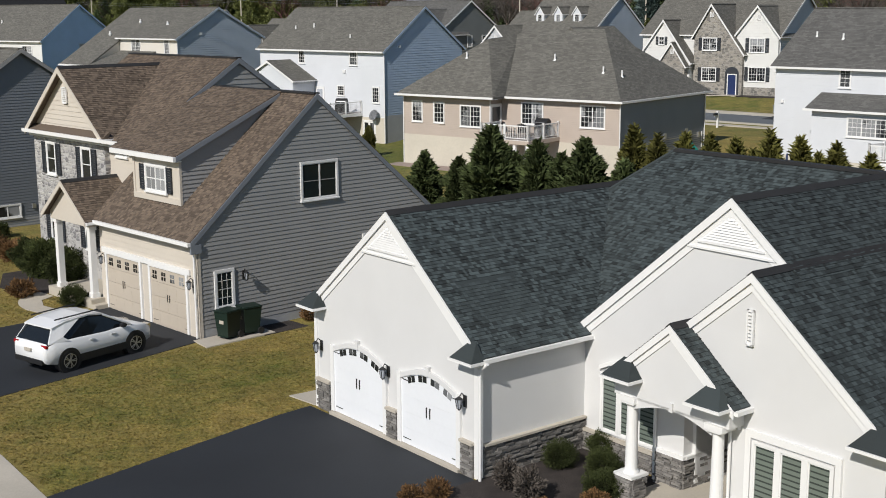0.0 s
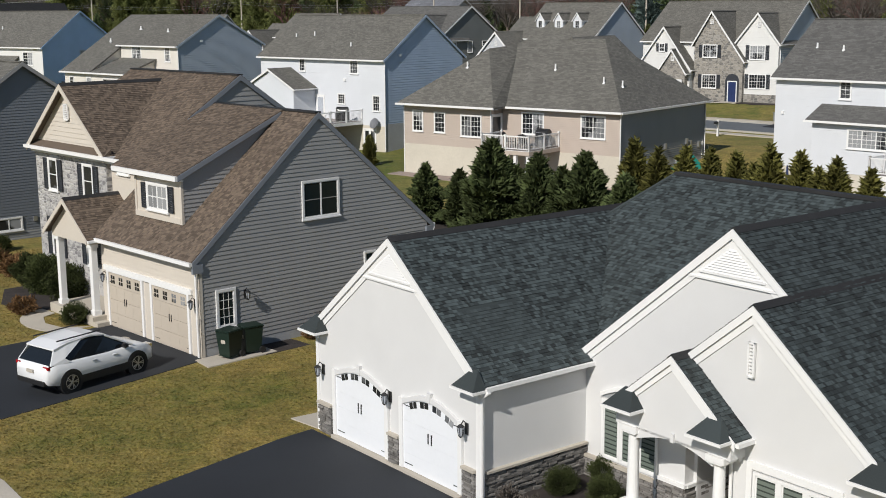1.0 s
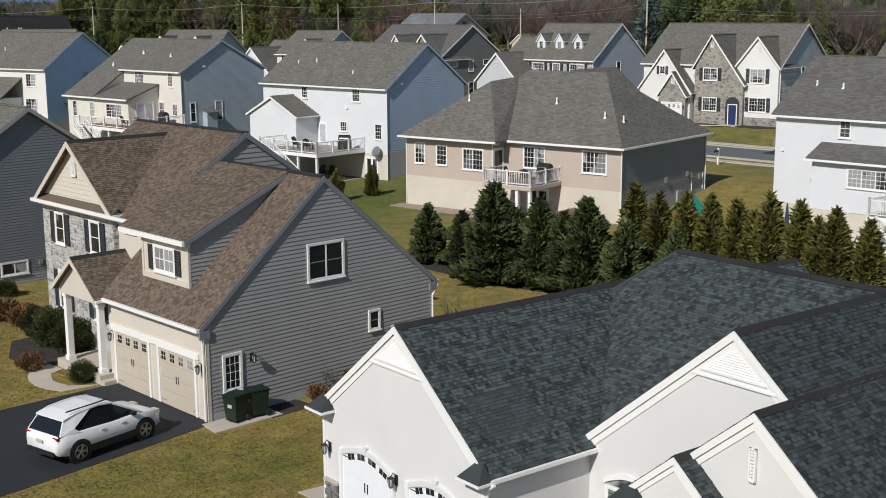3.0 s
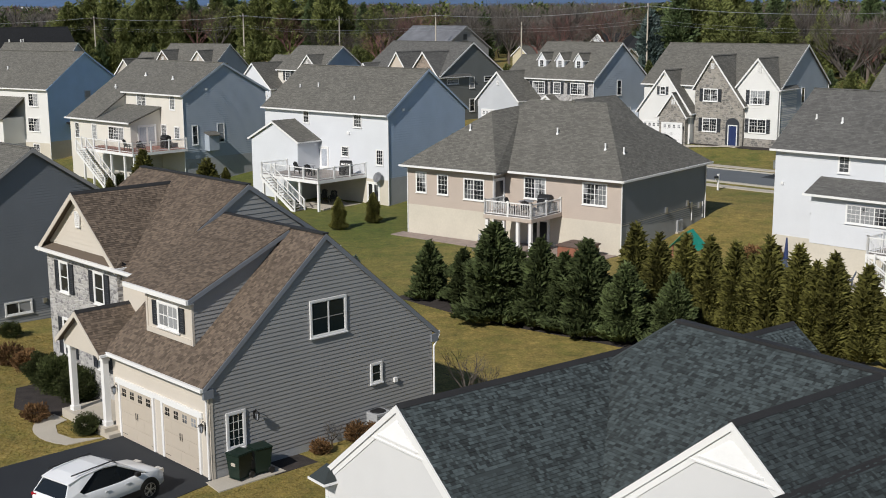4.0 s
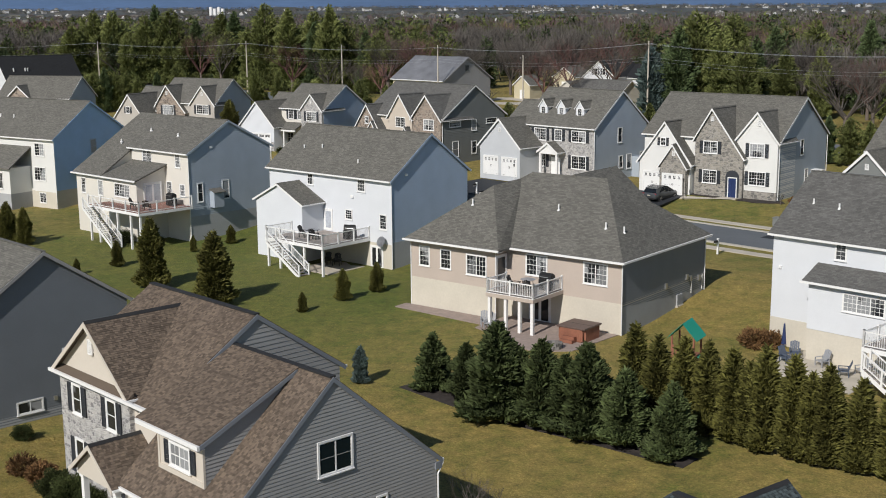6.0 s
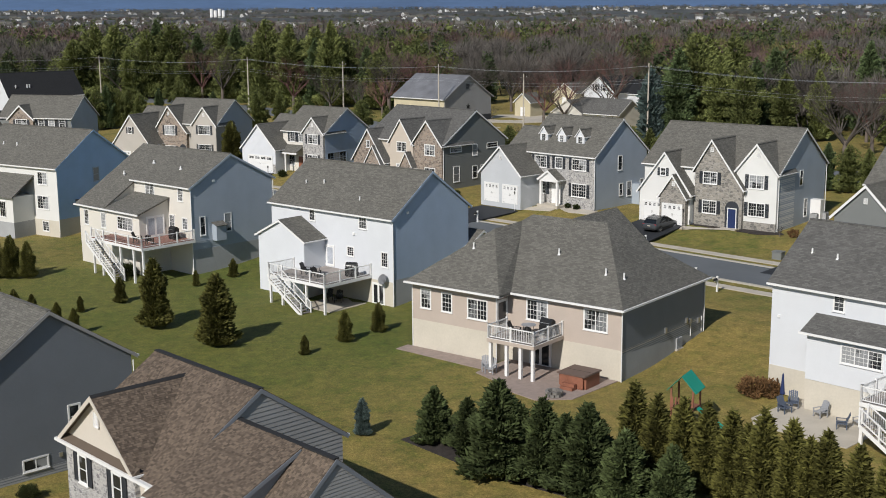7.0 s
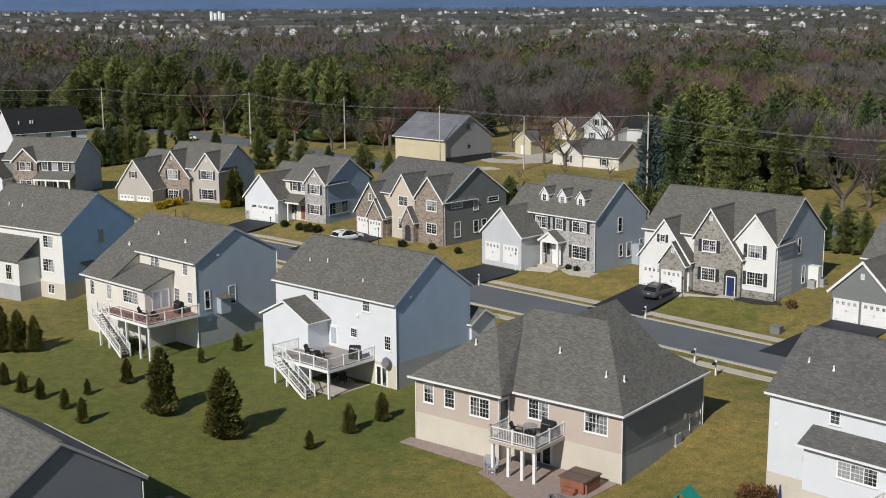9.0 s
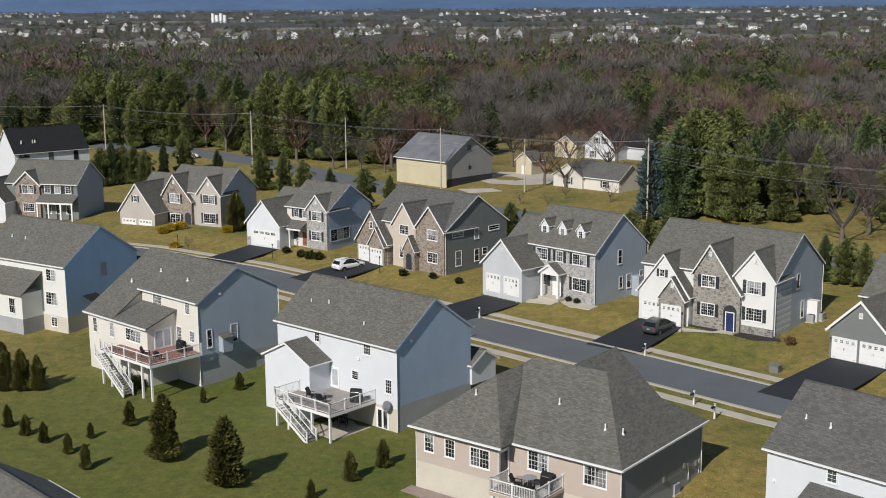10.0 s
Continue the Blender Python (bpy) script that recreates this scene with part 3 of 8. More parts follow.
def entry_door(parent, face, u0, v0, u1, v1, mat, glazed=False, pane="glass"):
    face = face.proud()
    bm = bmesh.new()
    for a in ((u0 - 0.1, v0, u0, v1 + 0.1), (u1, v0, u1 + 0.1, v1 + 0.1), (u0, v1, u1, v1 + 0.1)):
        face.box(bm, *a, -0.02, 0.05)
    d = part("door_frame", bm, "white", parent)
    bm = bmesh.new()
    face.box(bm, u0, v0, u1, v1, -0.01, 0.02)
    if not glazed:
        w, hh = (u1 - u0), (v1 - v0)
        for i in range(2):
            for j in range(3):
                face.box(bm, u0 + w * (0.12 + 0.42 * i), v0 + hh * (0.06 + 0.32 * j), u0 + w * (0.46 + 0.42 * i), v0 + hh * (0.32 + 0.32 * j), 0.02, 0.032)
    part("door_leaf", bm, mat, d)
    if glazed:
        n = 2 if u1 - u0 > 1.2 else 1
        w = (u1 - u0) / n
        for i in range(n):
            bm = bmesh.new()
            face.box(bm, u0 + i * w + 0.12, v0 + 0.2, u0 + (i + 1) * w - 0.12, v1 - 0.12, 0.022, 0.03)
            part("pane", bm, pane, d)
    return d


def louver(parent, face, u0, v0, u1, v1):
    face = face.proud()
    bm = bmesh.new()
    for a in ((u0, v0, u0 + 0.04, v1), (u1 - 0.04, v0, u1, v1), (u0, v0, u1, v0 + 0.04), (u0, v1 - 0.04, u1, v1)):
        face.box(bm, *a, 0, 0.06)
    n = max(3, int((v1 - v0) / 0.08))
    for i in range(n):
        z = v0 + 0.04 + i * (v1 - v0 - 0.08) / n
        face.box(bm, u0 + 0.04, z, u1 - 0.04, z + 0.045, 0, 0.04)
    return part("gable_vent", bm, "white", parent)


def eave_return(parent, x0, x1, y, z, roof, depth=0.45):
    """The little roofed return at the foot of a gable's rake, with a white fascia."""
    bm = bmesh.new()
    a, b = min(x0, x1), max(x0, x1)
    m = [(a - 0.1, y - depth, z), (b + 0.1, y - depth, z), (b + 0.1, y, z), (a - 0.1, y, z)]
    t = [(a + 0.22, y - 0.02, z + 0.42), (b - 0.22, y - 0.02, z + 0.42)]
    v = [bm.verts.new(p) for p in m + t]
    for f in ((0, 1, 5, 4), (1, 2, 5), (3, 0, 4), (2, 3, 4, 5), (3, 2, 1, 0)):
        bm.faces.new([v[i] for i in f])
    part("return_roof", bm, roof, parent)
    boxes("return_fascia", [(a - 0.13, y - depth - 0.03, z - 0.07, b + 0.13, y, z - 0.002)], "white", parent)


def wall_lamp(parent, face, u, v):
    """A lantern on a curved arm."""
    face = face.proud()
    bm = bmesh.new()
    face.box(bm, u - 0.05, v - 0.18, u + 0.05, v + 0.12, 0, 0.03)
    p0, p1, p2 = face.p(u, v + 0.1, 0.02), face.p(u, v + 0.2, 0.12), face.p(u, v + 0.1, 0.2)
    tube(bm, p0, p1, 0.014)
    tube(bm, p1, p2, 0.014)
    c0, c1 = Vector(face.p(u, v - 0.18, 0.2)), Vector(face.p(u, v + 0.06, 0.2))
    tube(bm, c1, c1 + Vector((0, 0, 0.07)), 0.11, 0.02, 6)
    for i in range(6):
        an = i * math.pi / 3
        o = Vector((math.cos(an), math.sin(an), 0))
        tube(bm, c0 + o * 0.055, c1 + o * 0.095, 0.008, n=4)
    tube(bm, c0 - Vector((0, 0, 0.05)), c0, 0.02, 0.06, 6)
    lamp = part("wall_lantern", bm, "black", parent, "black metal carriage lantern")
    bm = bmesh.new()
    tube(bm, c0, c1, 0.045, 0.085, 6)
    part("lantern_glass", bm, "pale_glass", lamp)


def at_house(x, y, z, yaw):
    return pose(x, y, z, 0, 0, yaw)
# ---- ground ----
YA = radians(-43.0)
AX, AY = Vector((math.cos(YA), math.sin(YA), 0)), Vector((-math.sin(YA), math.cos(YA), 0))


def smooth01(t):
    t = min(1.0, max(0.0, t))
    return t * t * (3 - 2 * t)


STREET = [(75, 68), (50, 90), (31, 107.3), (15.5, 123.3), (3, 135.6), (-19, 157.2), (-30, 167.5), (-48, 181), (-75, 194), (-110, 203)]


def off_street(x, y):
    """Distance from the street's middle line."""
    best = 1e9
    for (ax, ay), (bx, by) in zip(STREET, STREET[1:]):
        dx, dy = bx - ax, by - ay
        k = min(1.0, max(0.0, ((x - ax) * dx + (y - ay) * dy) / (dx * dx + dy * dy)))
        best = min(best, math.hypot(x - ax - k * dx, y - ay - k * dy))
    return best


def level(x, y):
    """Height of the lawn: flat front lots, a rise to the back street, then gently up to the woods."""
    z = rise(x, y)
    if -130 < x < 100 and 50 < y < 230:
        d = off_street(x, y)
        if d < 15:
            k = smooth01((d - 7.5) / 7.5)
            z = z * k + (1.4 - 0.02) * (1 - k)
    return z


def rise(x, y):
    s = x * AY.x + y * AY.y
    z = 1.35 * smooth01((s - 70) / 16) + 0.9 * smooth01((s - 100) / 15) + 3.2 * smooth01((s - 118) / 60) - 0.25 * smooth01((s - 30) / 12) * (1 - smooth01((s - 44) / 22))
    if y > 1500:
        z += 28.0 * smooth01((y - 1500) / 2900)
    return z


def ground():
    xs = np.concatenate([[-4600, -2500, -1200, -600, -300], np.arange(-180, 181, 2.5), [300, 600, 1200, 2500, 4600]])
    ys = np.concatenate([[-4600, -1200, -300, -60], np.arange(-20, 330, 2.5), [420, 600, 900, 1500, 1900, 2300, 2700, 3100, 3500, 3900, 4300, 4700]])
    verts = [(x, y, level(x, y)) for y in ys for x in xs]
    n = len(xs)
    faces = [(j * n + i, j * n + i + 1, (j + 1) * n + i + 1, (j + 1) * n + i) for j in range(len(ys) - 1) for i in range(n - 1)]
    ob = new("ground", raw_mesh("ground", verts, faces, "grass"))
    tagged(ob, "patchy green and straw-coloured late winter lawn", "lawn", kind="structure")


ground()


def strip(name, pts, width, lift, mat, label, category, thick=0.12, kind="structure", step=2.0):
    """A band laid along a line of places on the ground, with real thickness."""
    fine = []
    for a, b in zip(pts, pts[1:]):
        n = max(1, int(math.dist(a, b) / step))
        fine += [(a[0] + (b[0] - a[0]) * i / n, a[1] + (b[1] - a[1]) * i / n) for i in range(n)]
    fine.append(pts[-1])
    bm = bmesh.new()
    rows = []
    for i, p in enumerate(fine):
        q0, q1 = fine[max(0, i - 1)], fine[min(len(fine) - 1, i + 1)]
        d = Vector((q1[0] - q0[0], q1[1] - q0[1], 0)).normalized()
        s = Vector((-d.y, d.x, 0)) * width / 2
        c = Vector((p[0], p[1], 0))
        a, b = c + s, c - s
        a.z, b.z = level(a.x, a.y) + lift, level(b.x, b.y) + lift
        down = Vector((0, 0, thick))
        rows.append([bm.verts.new(o) for o in (a, b, b - down, a - down)])
    for a, b in zip(rows, rows[1:]):
        for k in range(4):
            bm.faces.new((a[k], a[(k + 1) % 4], b[(k + 1) % 4], b[k]))
    bm.faces.new(rows[0])
    bm.faces.new(rows[-1])
    return tagged(part(name, bm, mat), label, category, kind=kind)


def slab(name, outline, lift, mat, label, category, thick=0.12, kind="structure"):
    """A flat piece of paving over an outline."""
    bm = bmesh.new()
    prism(bm, [(x, y, level(x, y) + lift - thick) for x, y in outline], (0, 0, thick))
    bmesh.ops.triangulate(bm, faces=bm.faces)
    return tagged(part(name, bm, mat), label, category, kind=kind)
# ---- houses ----


def near_patch(x, v0, w, course, o, u, v, n):
    """The stretch of the garage slope whose shingles are single objects."""
    p = o + u * (x + w / 2) + v * (v0 + course / 2)
    return 0.6 < p.y < 2.6 and 3.76 < p.z < 4.6


def rake_frieze(h, y, xc, zt, k, half, lo, hi):
    """The white frieze under both rakes of a gable: xc, zt the top; k the slope; lo, hi its lower and upper drop."""
    for sx in (-1, 1):
        bm = bmesh.new()
        prism(bm, [(xc, y, zt - hi), (xc + sx * half, y, zt - k * half - hi), (xc + sx * half, y, zt - k * half - lo), (xc, y, zt - lo)], (0, -0.035, 0))
        part("frieze_board", bm, "white", h)


def gable_louver(h, y, xc, z0, z1, half, frame):
    """A triangular white louvre in the top of a gable, on a white panel."""
    f = Face("f", y)
    k = (z1 - z0) / half
    bm = bmesh.new()
    f.poly(bm, [(xc - half - frame / k - 0.12, z0 - frame), (xc + half + frame / k + 0.12, z0 - frame), (xc, z1 + 0.25)], 0.0, 0.03)
    panel = part("gable_panel", bm, "white", h)
    n = int((z1 - z0) / 0.062)
    for i in range(n):
        z = z0 + i * 0.062
        q = (z1 - z - 0.03) / k
        bm = bmesh.new()
        a, b = f.p(xc - q, z, 0.062), f.p(xc + q, z, 0.062)
        prism(bm, [a, b, f.p(xc + q, z + 0.05, 0.034), f.p(xc - q, z + 0.05, 0.034)], (0, 0.012, 0))
        part("louvre_slat", bm, "white", panel)
    boxes("louvre_sill", [(xc - half - 0.05, y - 0.07, z0 - 0.05, xc + half + 0.05, y - 0.03, z0 - 0.005)], "white", panel)
    boxes("gable_moulding", [(xc - half - frame / k - 0.1, y - 0.06, z0 - frame - 0.02, xc + half + frame / k + 0.1, y, z0 - frame + 0.03)], "white", h)


def arched_light(d, f, u0, u1, t0, t1, spring, rise_):
    """One fan-shaped pane under the arch of a garage door, split by a bar."""
    def arc(t, drop):
        return spring + rise_ * math.sin(math.pi * t) - drop
    m = (t0 + t1) / 2
    for a, b in ((t0, m - 0.006), (m + 0.006, t1)):
        lean = 0.05 * (0.5 - (a + b) / 2)
        bm = bmesh.new()
        w = u1 - u0
        f.poly(bm, [(u0 + w * (a + lean), arc(a, 0.2)), (u0 + w * (b + lean), arc(b, 0.2)), (u0 + w * b, arc(b, 0.03)), (u0 + w * a, arc(a, 0.03))], 0.046, 0.052)
        part("door_light", bm, "glass", d)


def house_w():
    h = thing("house", at_house(0.86, 28.32, 0, -52), "pale stucco house with charcoal shingle roof and stone base", "house")
    f, s = Face("f", 0.0), Face("s", -0.08)
    # garage wing
    gable_y(h, -7.44, -0.08, 0, 9.0, -0.1, 3.19, 6.12, "stucco", "dark_shingle", 0.22, 0.05, siding=False, board=0.22, skip=near_patch, xr=-3.77)
    rake_frieze(h, 0.0, -3.77, 6.26, 0.8, 3.35, 0.42, 0.2)
    gable_louver(h, 0.0, -3.77, 5.19, 5.83, 0.87, 0.17)
    eave_return(h, -7.62, -6.98, 0.0, 3.1, "dark_shingle")
    eave_return(h, -0.55, 0.1, 0.0, 3.1, "dark_shingle")
    for u0, u1 in ((-6.44, -4.03), (-3.2, -0.86)):
        d = garage_door(h, f, u0, 0.12, u1, 1.9, "door_white", lites="", trim=0.16, panels=0, head=False)
        # the arched head
        n, pts = 14, []
        for i in range(n + 1):
            t = i / n
            pts.append((u0 + (u1 - u0) * t, 1.9 + 0.3 * math.sin(math.pi * t)))
        bm = bmesh.new()
        f.poly(bm, pts, -0.01, 0.044)
        part("door_head", bm, "door_white", d)
        bm = bmesh.new()
        for (a, za), (b, zb) in zip(pts, pts[1:]):
            prism(bm, [f.p(a, za, 0), f.p(b, zb, 0), f.p(b, zb + 0.14, 0), f.p(a, za + 0.14, 0)], (0, -0.085, 0))
        part("arch_trim", bm, "stucco", d)
        for t0, t1 in ((0.12, 0.25), (0.32, 0.47), (0.55, 0.7), (0.78, 0.92)):
            arched_light(d, f, u0, u1, t0, t1, 1.9, 0.3)
        bm = bmesh.new()
        m = (u0 + u1) / 2
        f.poly(bm, [(m - 0.05, 2.2), (m + 0.05, 2.2), (m + 0.08, 2.46), (m - 0.08, 2.46)], 0, 0.1)
        part("keystone", bm, "stucco", d)
    for u in (-7.12, -3.8, -0.55):
        wall_lamp(h, f, u, 1.95)
    boxes("corner_trim", [(-7.5, -0.03, -0.1, -7.36, 0.02, 3.0), (-0.2, -0.03, -0.1, -0.05, 0.02, 3.0), (-0.1, 0.02, -0.1, -0.05, 0.14, 3.0)], "white", h)
    for a, b in ((-7.36, -6.66), (-3.86, -3.41), (-0.68, -0.21)):
        boxes("stone_cap", [(a - 0.02, -0.13, 0.86, b + 0.02, 0, 0.93)], "paving", h)
    boxes("stone_cap", [(-0.08, 0.14, 0.85, 0.05, 3.6, 0.91)], "paving", h)
    pipe(h, (0.06, -0.06, 0.0), (0.06, -0.06, 2.85), 0.045)
    pipe(h, (0.06, -0.06, 2.85), (0.3, -0.02, 3.05), 0.045)
    boxes("door_threshold", [(-6.6, -0.16, -0.05, -0.7, 0.0, 0.1)], "paving", h)
    # main block: hipped roof
    yr, zr, ye, ze = 9.7, 7.26, 3.8, 3.22
    hip_roof(h, [
        [(-6.2, ye, ze), (16, ye, ze), (16, yr, zr), (-2.55, yr, zr)],
        [(-6.2, 16.0, ze), (16, 16.0, ze), (16, yr, zr), (-2.55, yr, zr)],
        [(-6.2, ye, ze), (-2.55, yr, zr), (-6.2, 16.0, ze)],
    ], "dark_shingle")
    boxes("ridge_cap", [(-2.5, yr - 0.14, zr - 0.06, 16, yr + 0.14, zr + 0.03)], "ridge_dark", h)
    bm = bmesh.new()
    tube(bm, (-2.5, yr, zr - 0.02), (-6.2, ye, ze - 0.02), 0.07, n=6)
    part("hip_cap", bm, "dark_shingle", h)
    bm = bmesh.new()
    box(bm, -6.0, 3.7, -0.1, 3.7, 15.7, 2.9)
    part("wall", bm, "stucco", h)
    bm = bmesh.new()
    box(bm, 3.7, 5.4, -0.1, 15.5, 15.7, 2.9)
    part("wall", bm, "stucco", h)
    gable_y(h, -6.6, 1.8, 9.0, 15.4, 2.0, 3.0, 6.15, "stucco", "dark_shingle", siding=False)
    # large front gable
    gable_y(h, -0.3, 6.2, 3.62, 9.7, 2.8, 3.2, 7.1, "stucco", "dark_shingle", 0.25, 0.05, siding=False, board=0.24, xr=4.52, ze1=5.74, gutters=False)
    boxes("wall", [(-0.28, 3.62, -0.1, 3.7, 5.0, 2.8)], "stucco", h)
    rake_frieze(h, 3.62, 4.52, 7.24, 0.81, 4.6, 0.46, 0.22)
    gable_louver(h, 3.62, 4.52, 6.14, 6.8, 0.9, 0.18)
    # second gable, to the right
    gable_y(h, 2.75, 9.45, 2.4, 9.6, 2.6, 3.05, 5.81, "stucco", "dark_shingle", 0.2, 0.05, siding=False, board=0.22, xr=6.1)
    boxes("wall", [(5.62, 2.4, -0.1, 9.45, 5.4, 2.6)], "stucco", h)
    g2 = Face("f", 2.4)
    rake_frieze(h, 2.4, 6.1, 5.95, 0.824, 3.1, 0.42, 0.2)
    louver(h, g2, 6.02, 4.36, 6.2, 5.14)
    eave_return(h, 8.95, 9.75, 2.4, 3.0, "dark_shingle")
    for i in range(3):
        window(h, g2, 6.36 + i * 0.68, 0.35, 6.9 + i * 0.68, 2.24, 1, 1, 1, trim=0.07, hung=False, sill=False, pane="blinds")
    boxes("window_surround", [(6.12, 2.33, 2.36, 8.5, 2.4, 2.52), (6.12, 2.33, 0.2, 6.26, 2.4, 2.36), (8.36, 2.33, 0.2, 8.5, 2.4, 2.36)], "white", h)
    pipe(h, (5.72, 2.32, 0.0), (5.72, 2.32, 2.9))
    # entry porch
    gable_y(h, 2.65, 6.02, 1.9, 6.0, 2.55, 3.02, 4.41, "stucco", "dark_shingle", 0.15, 0.05, siding=False, board=0.2, xr=4.33)
    rake_frieze(h, 1.9, 4.33, 4.55, 0.82, 1.4, 0.36, 0.18)
    eave_return(h, 2.72, 3.4, 1.9, 3.08, "dark_shingle")
    eave_return(h, 5.25, 5.98, 1.9, 3.06, "dark_shingle")
    pf = Face("f", 1.9)
    bm = bmesh.new()
    pts = [(3.25 + 2.3 * i / 12, 2.3 + 0.26 * math.sin(math.pi * i / 12)) for i in range(13)]
    for (a, za), (b, zb) in zip(pts, pts[1:]):
        prism(bm, [pf.p(a, za, 0), pf.p(b, zb, 0), pf.p(b, 2.6, 0), pf.p(a, 2.6, 0)], (0, 0.3, 0))
    part("porch_arch", bm, "stucco", h)
    boxes("porch_keystone", [(4.36, 1.85, 2.53, 4.46, 1.9, 2.74)], "stucco", h)
    boxes("porch_beam", [(2.85, 1.82, 2.44, 3.35, 2.28, 2.58), (5.4, 1.82, 2.44, 5.9, 2.28, 2.58)], "white", h)
    boxes("porch_lintel", [(2.75, 2.28, 2.44, 3.0, 3.3, 2.62), (5.7, 2.28, 2.44, 5.95, 2.42, 2.62)], "stucco", h)
    for x in (3.12, 5.65):
        bm = bmesh.new()
        tube(bm, (x, 2.02, 0.78), (x, 2.02, 2.36), 0.15, 0.125, 20)
        tube(bm, (x, 2.02, 2.36), (x, 2.02, 2.41), 0.15, 0.19, 20)
        box(bm, x - 0.2, 1.82, 2.41, x + 0.2, 2.22, 2.45)
        tube(bm, (x, 2.02, 0.7), (x, 2.02, 0.78), 0.2, 0.16, 20)
        part("porch_column", bm, "white", h, smooth=False)
        boxes("pier_cap", [(x - 0.29, 1.73, 0.63, x + 0.29, 2.31, 0.7)], "white", h)
    # walls of the entry recess behind the porch
    boxes("entry_wall", [(2.72, 3.3, -0.1, 3.6, 5.4, 2.62)], "stucco", h)
    boxes("entry_ceiling", [(2.75, 2.3, 2.62, 5.62, 5.4, 2.66)], "white", h)
    boxes("stone_cap", [(2.7, 3.2, 0.84, 3.68, 3.3, 0.92), (3.6, 3.3, 0.84, 3.7, 5.3, 0.92)], "white", h)
    entry_door(h, Face("f", 5.38), 4.2, 0.15, 5.2, 2.25, "shutter")
    # arched window beside the porch
    w = Face("f", 3.62)
    for i in range(3):
        window(h, w, 0.62 + i * 0.64, 0.74, 1.14 + i * 0.64, 2.2, 1, 1, 1, trim=0.07, hung=False, sill=False, pane="blinds")
    bm = bmesh.new()
    for i in range(12):
        t0, t1 = i / 12, (i + 1) / 12
        a, b = 0.5 + 2.0 * t0, 0.5 + 2.0 * t1
        za, zb = 2.3 + 0.32 * math.sin(math.pi * t0), 2.3 + 0.32 * math.sin(math.pi * t1)
        prism(bm, [w.p(a, za, 0), w.p(b, zb, 0), w.p(b, zb + 0.12, 0), w.p(a, za + 0.12, 0)], (0, -0.08, 0))
    part("arch_trim", bm, "white", h)
    bm = bmesh.new()
    w.poly(bm, [(0.52 + 1.96 * i / 12, 2.29 + 0.32 * math.sin(math.pi * i / 12)) for i in range(13)], 0.0, 0.02)
    part("pane", bm, "glass", h)
    boxes("stone_cap", [(-0.28, 3.5, 0.52, 2.7, 3.62, 0.6)], "paving", h)
    pipe(h, (2.75, 3.22, 0.1), (2.75, 3.22, 2.6))
    return h


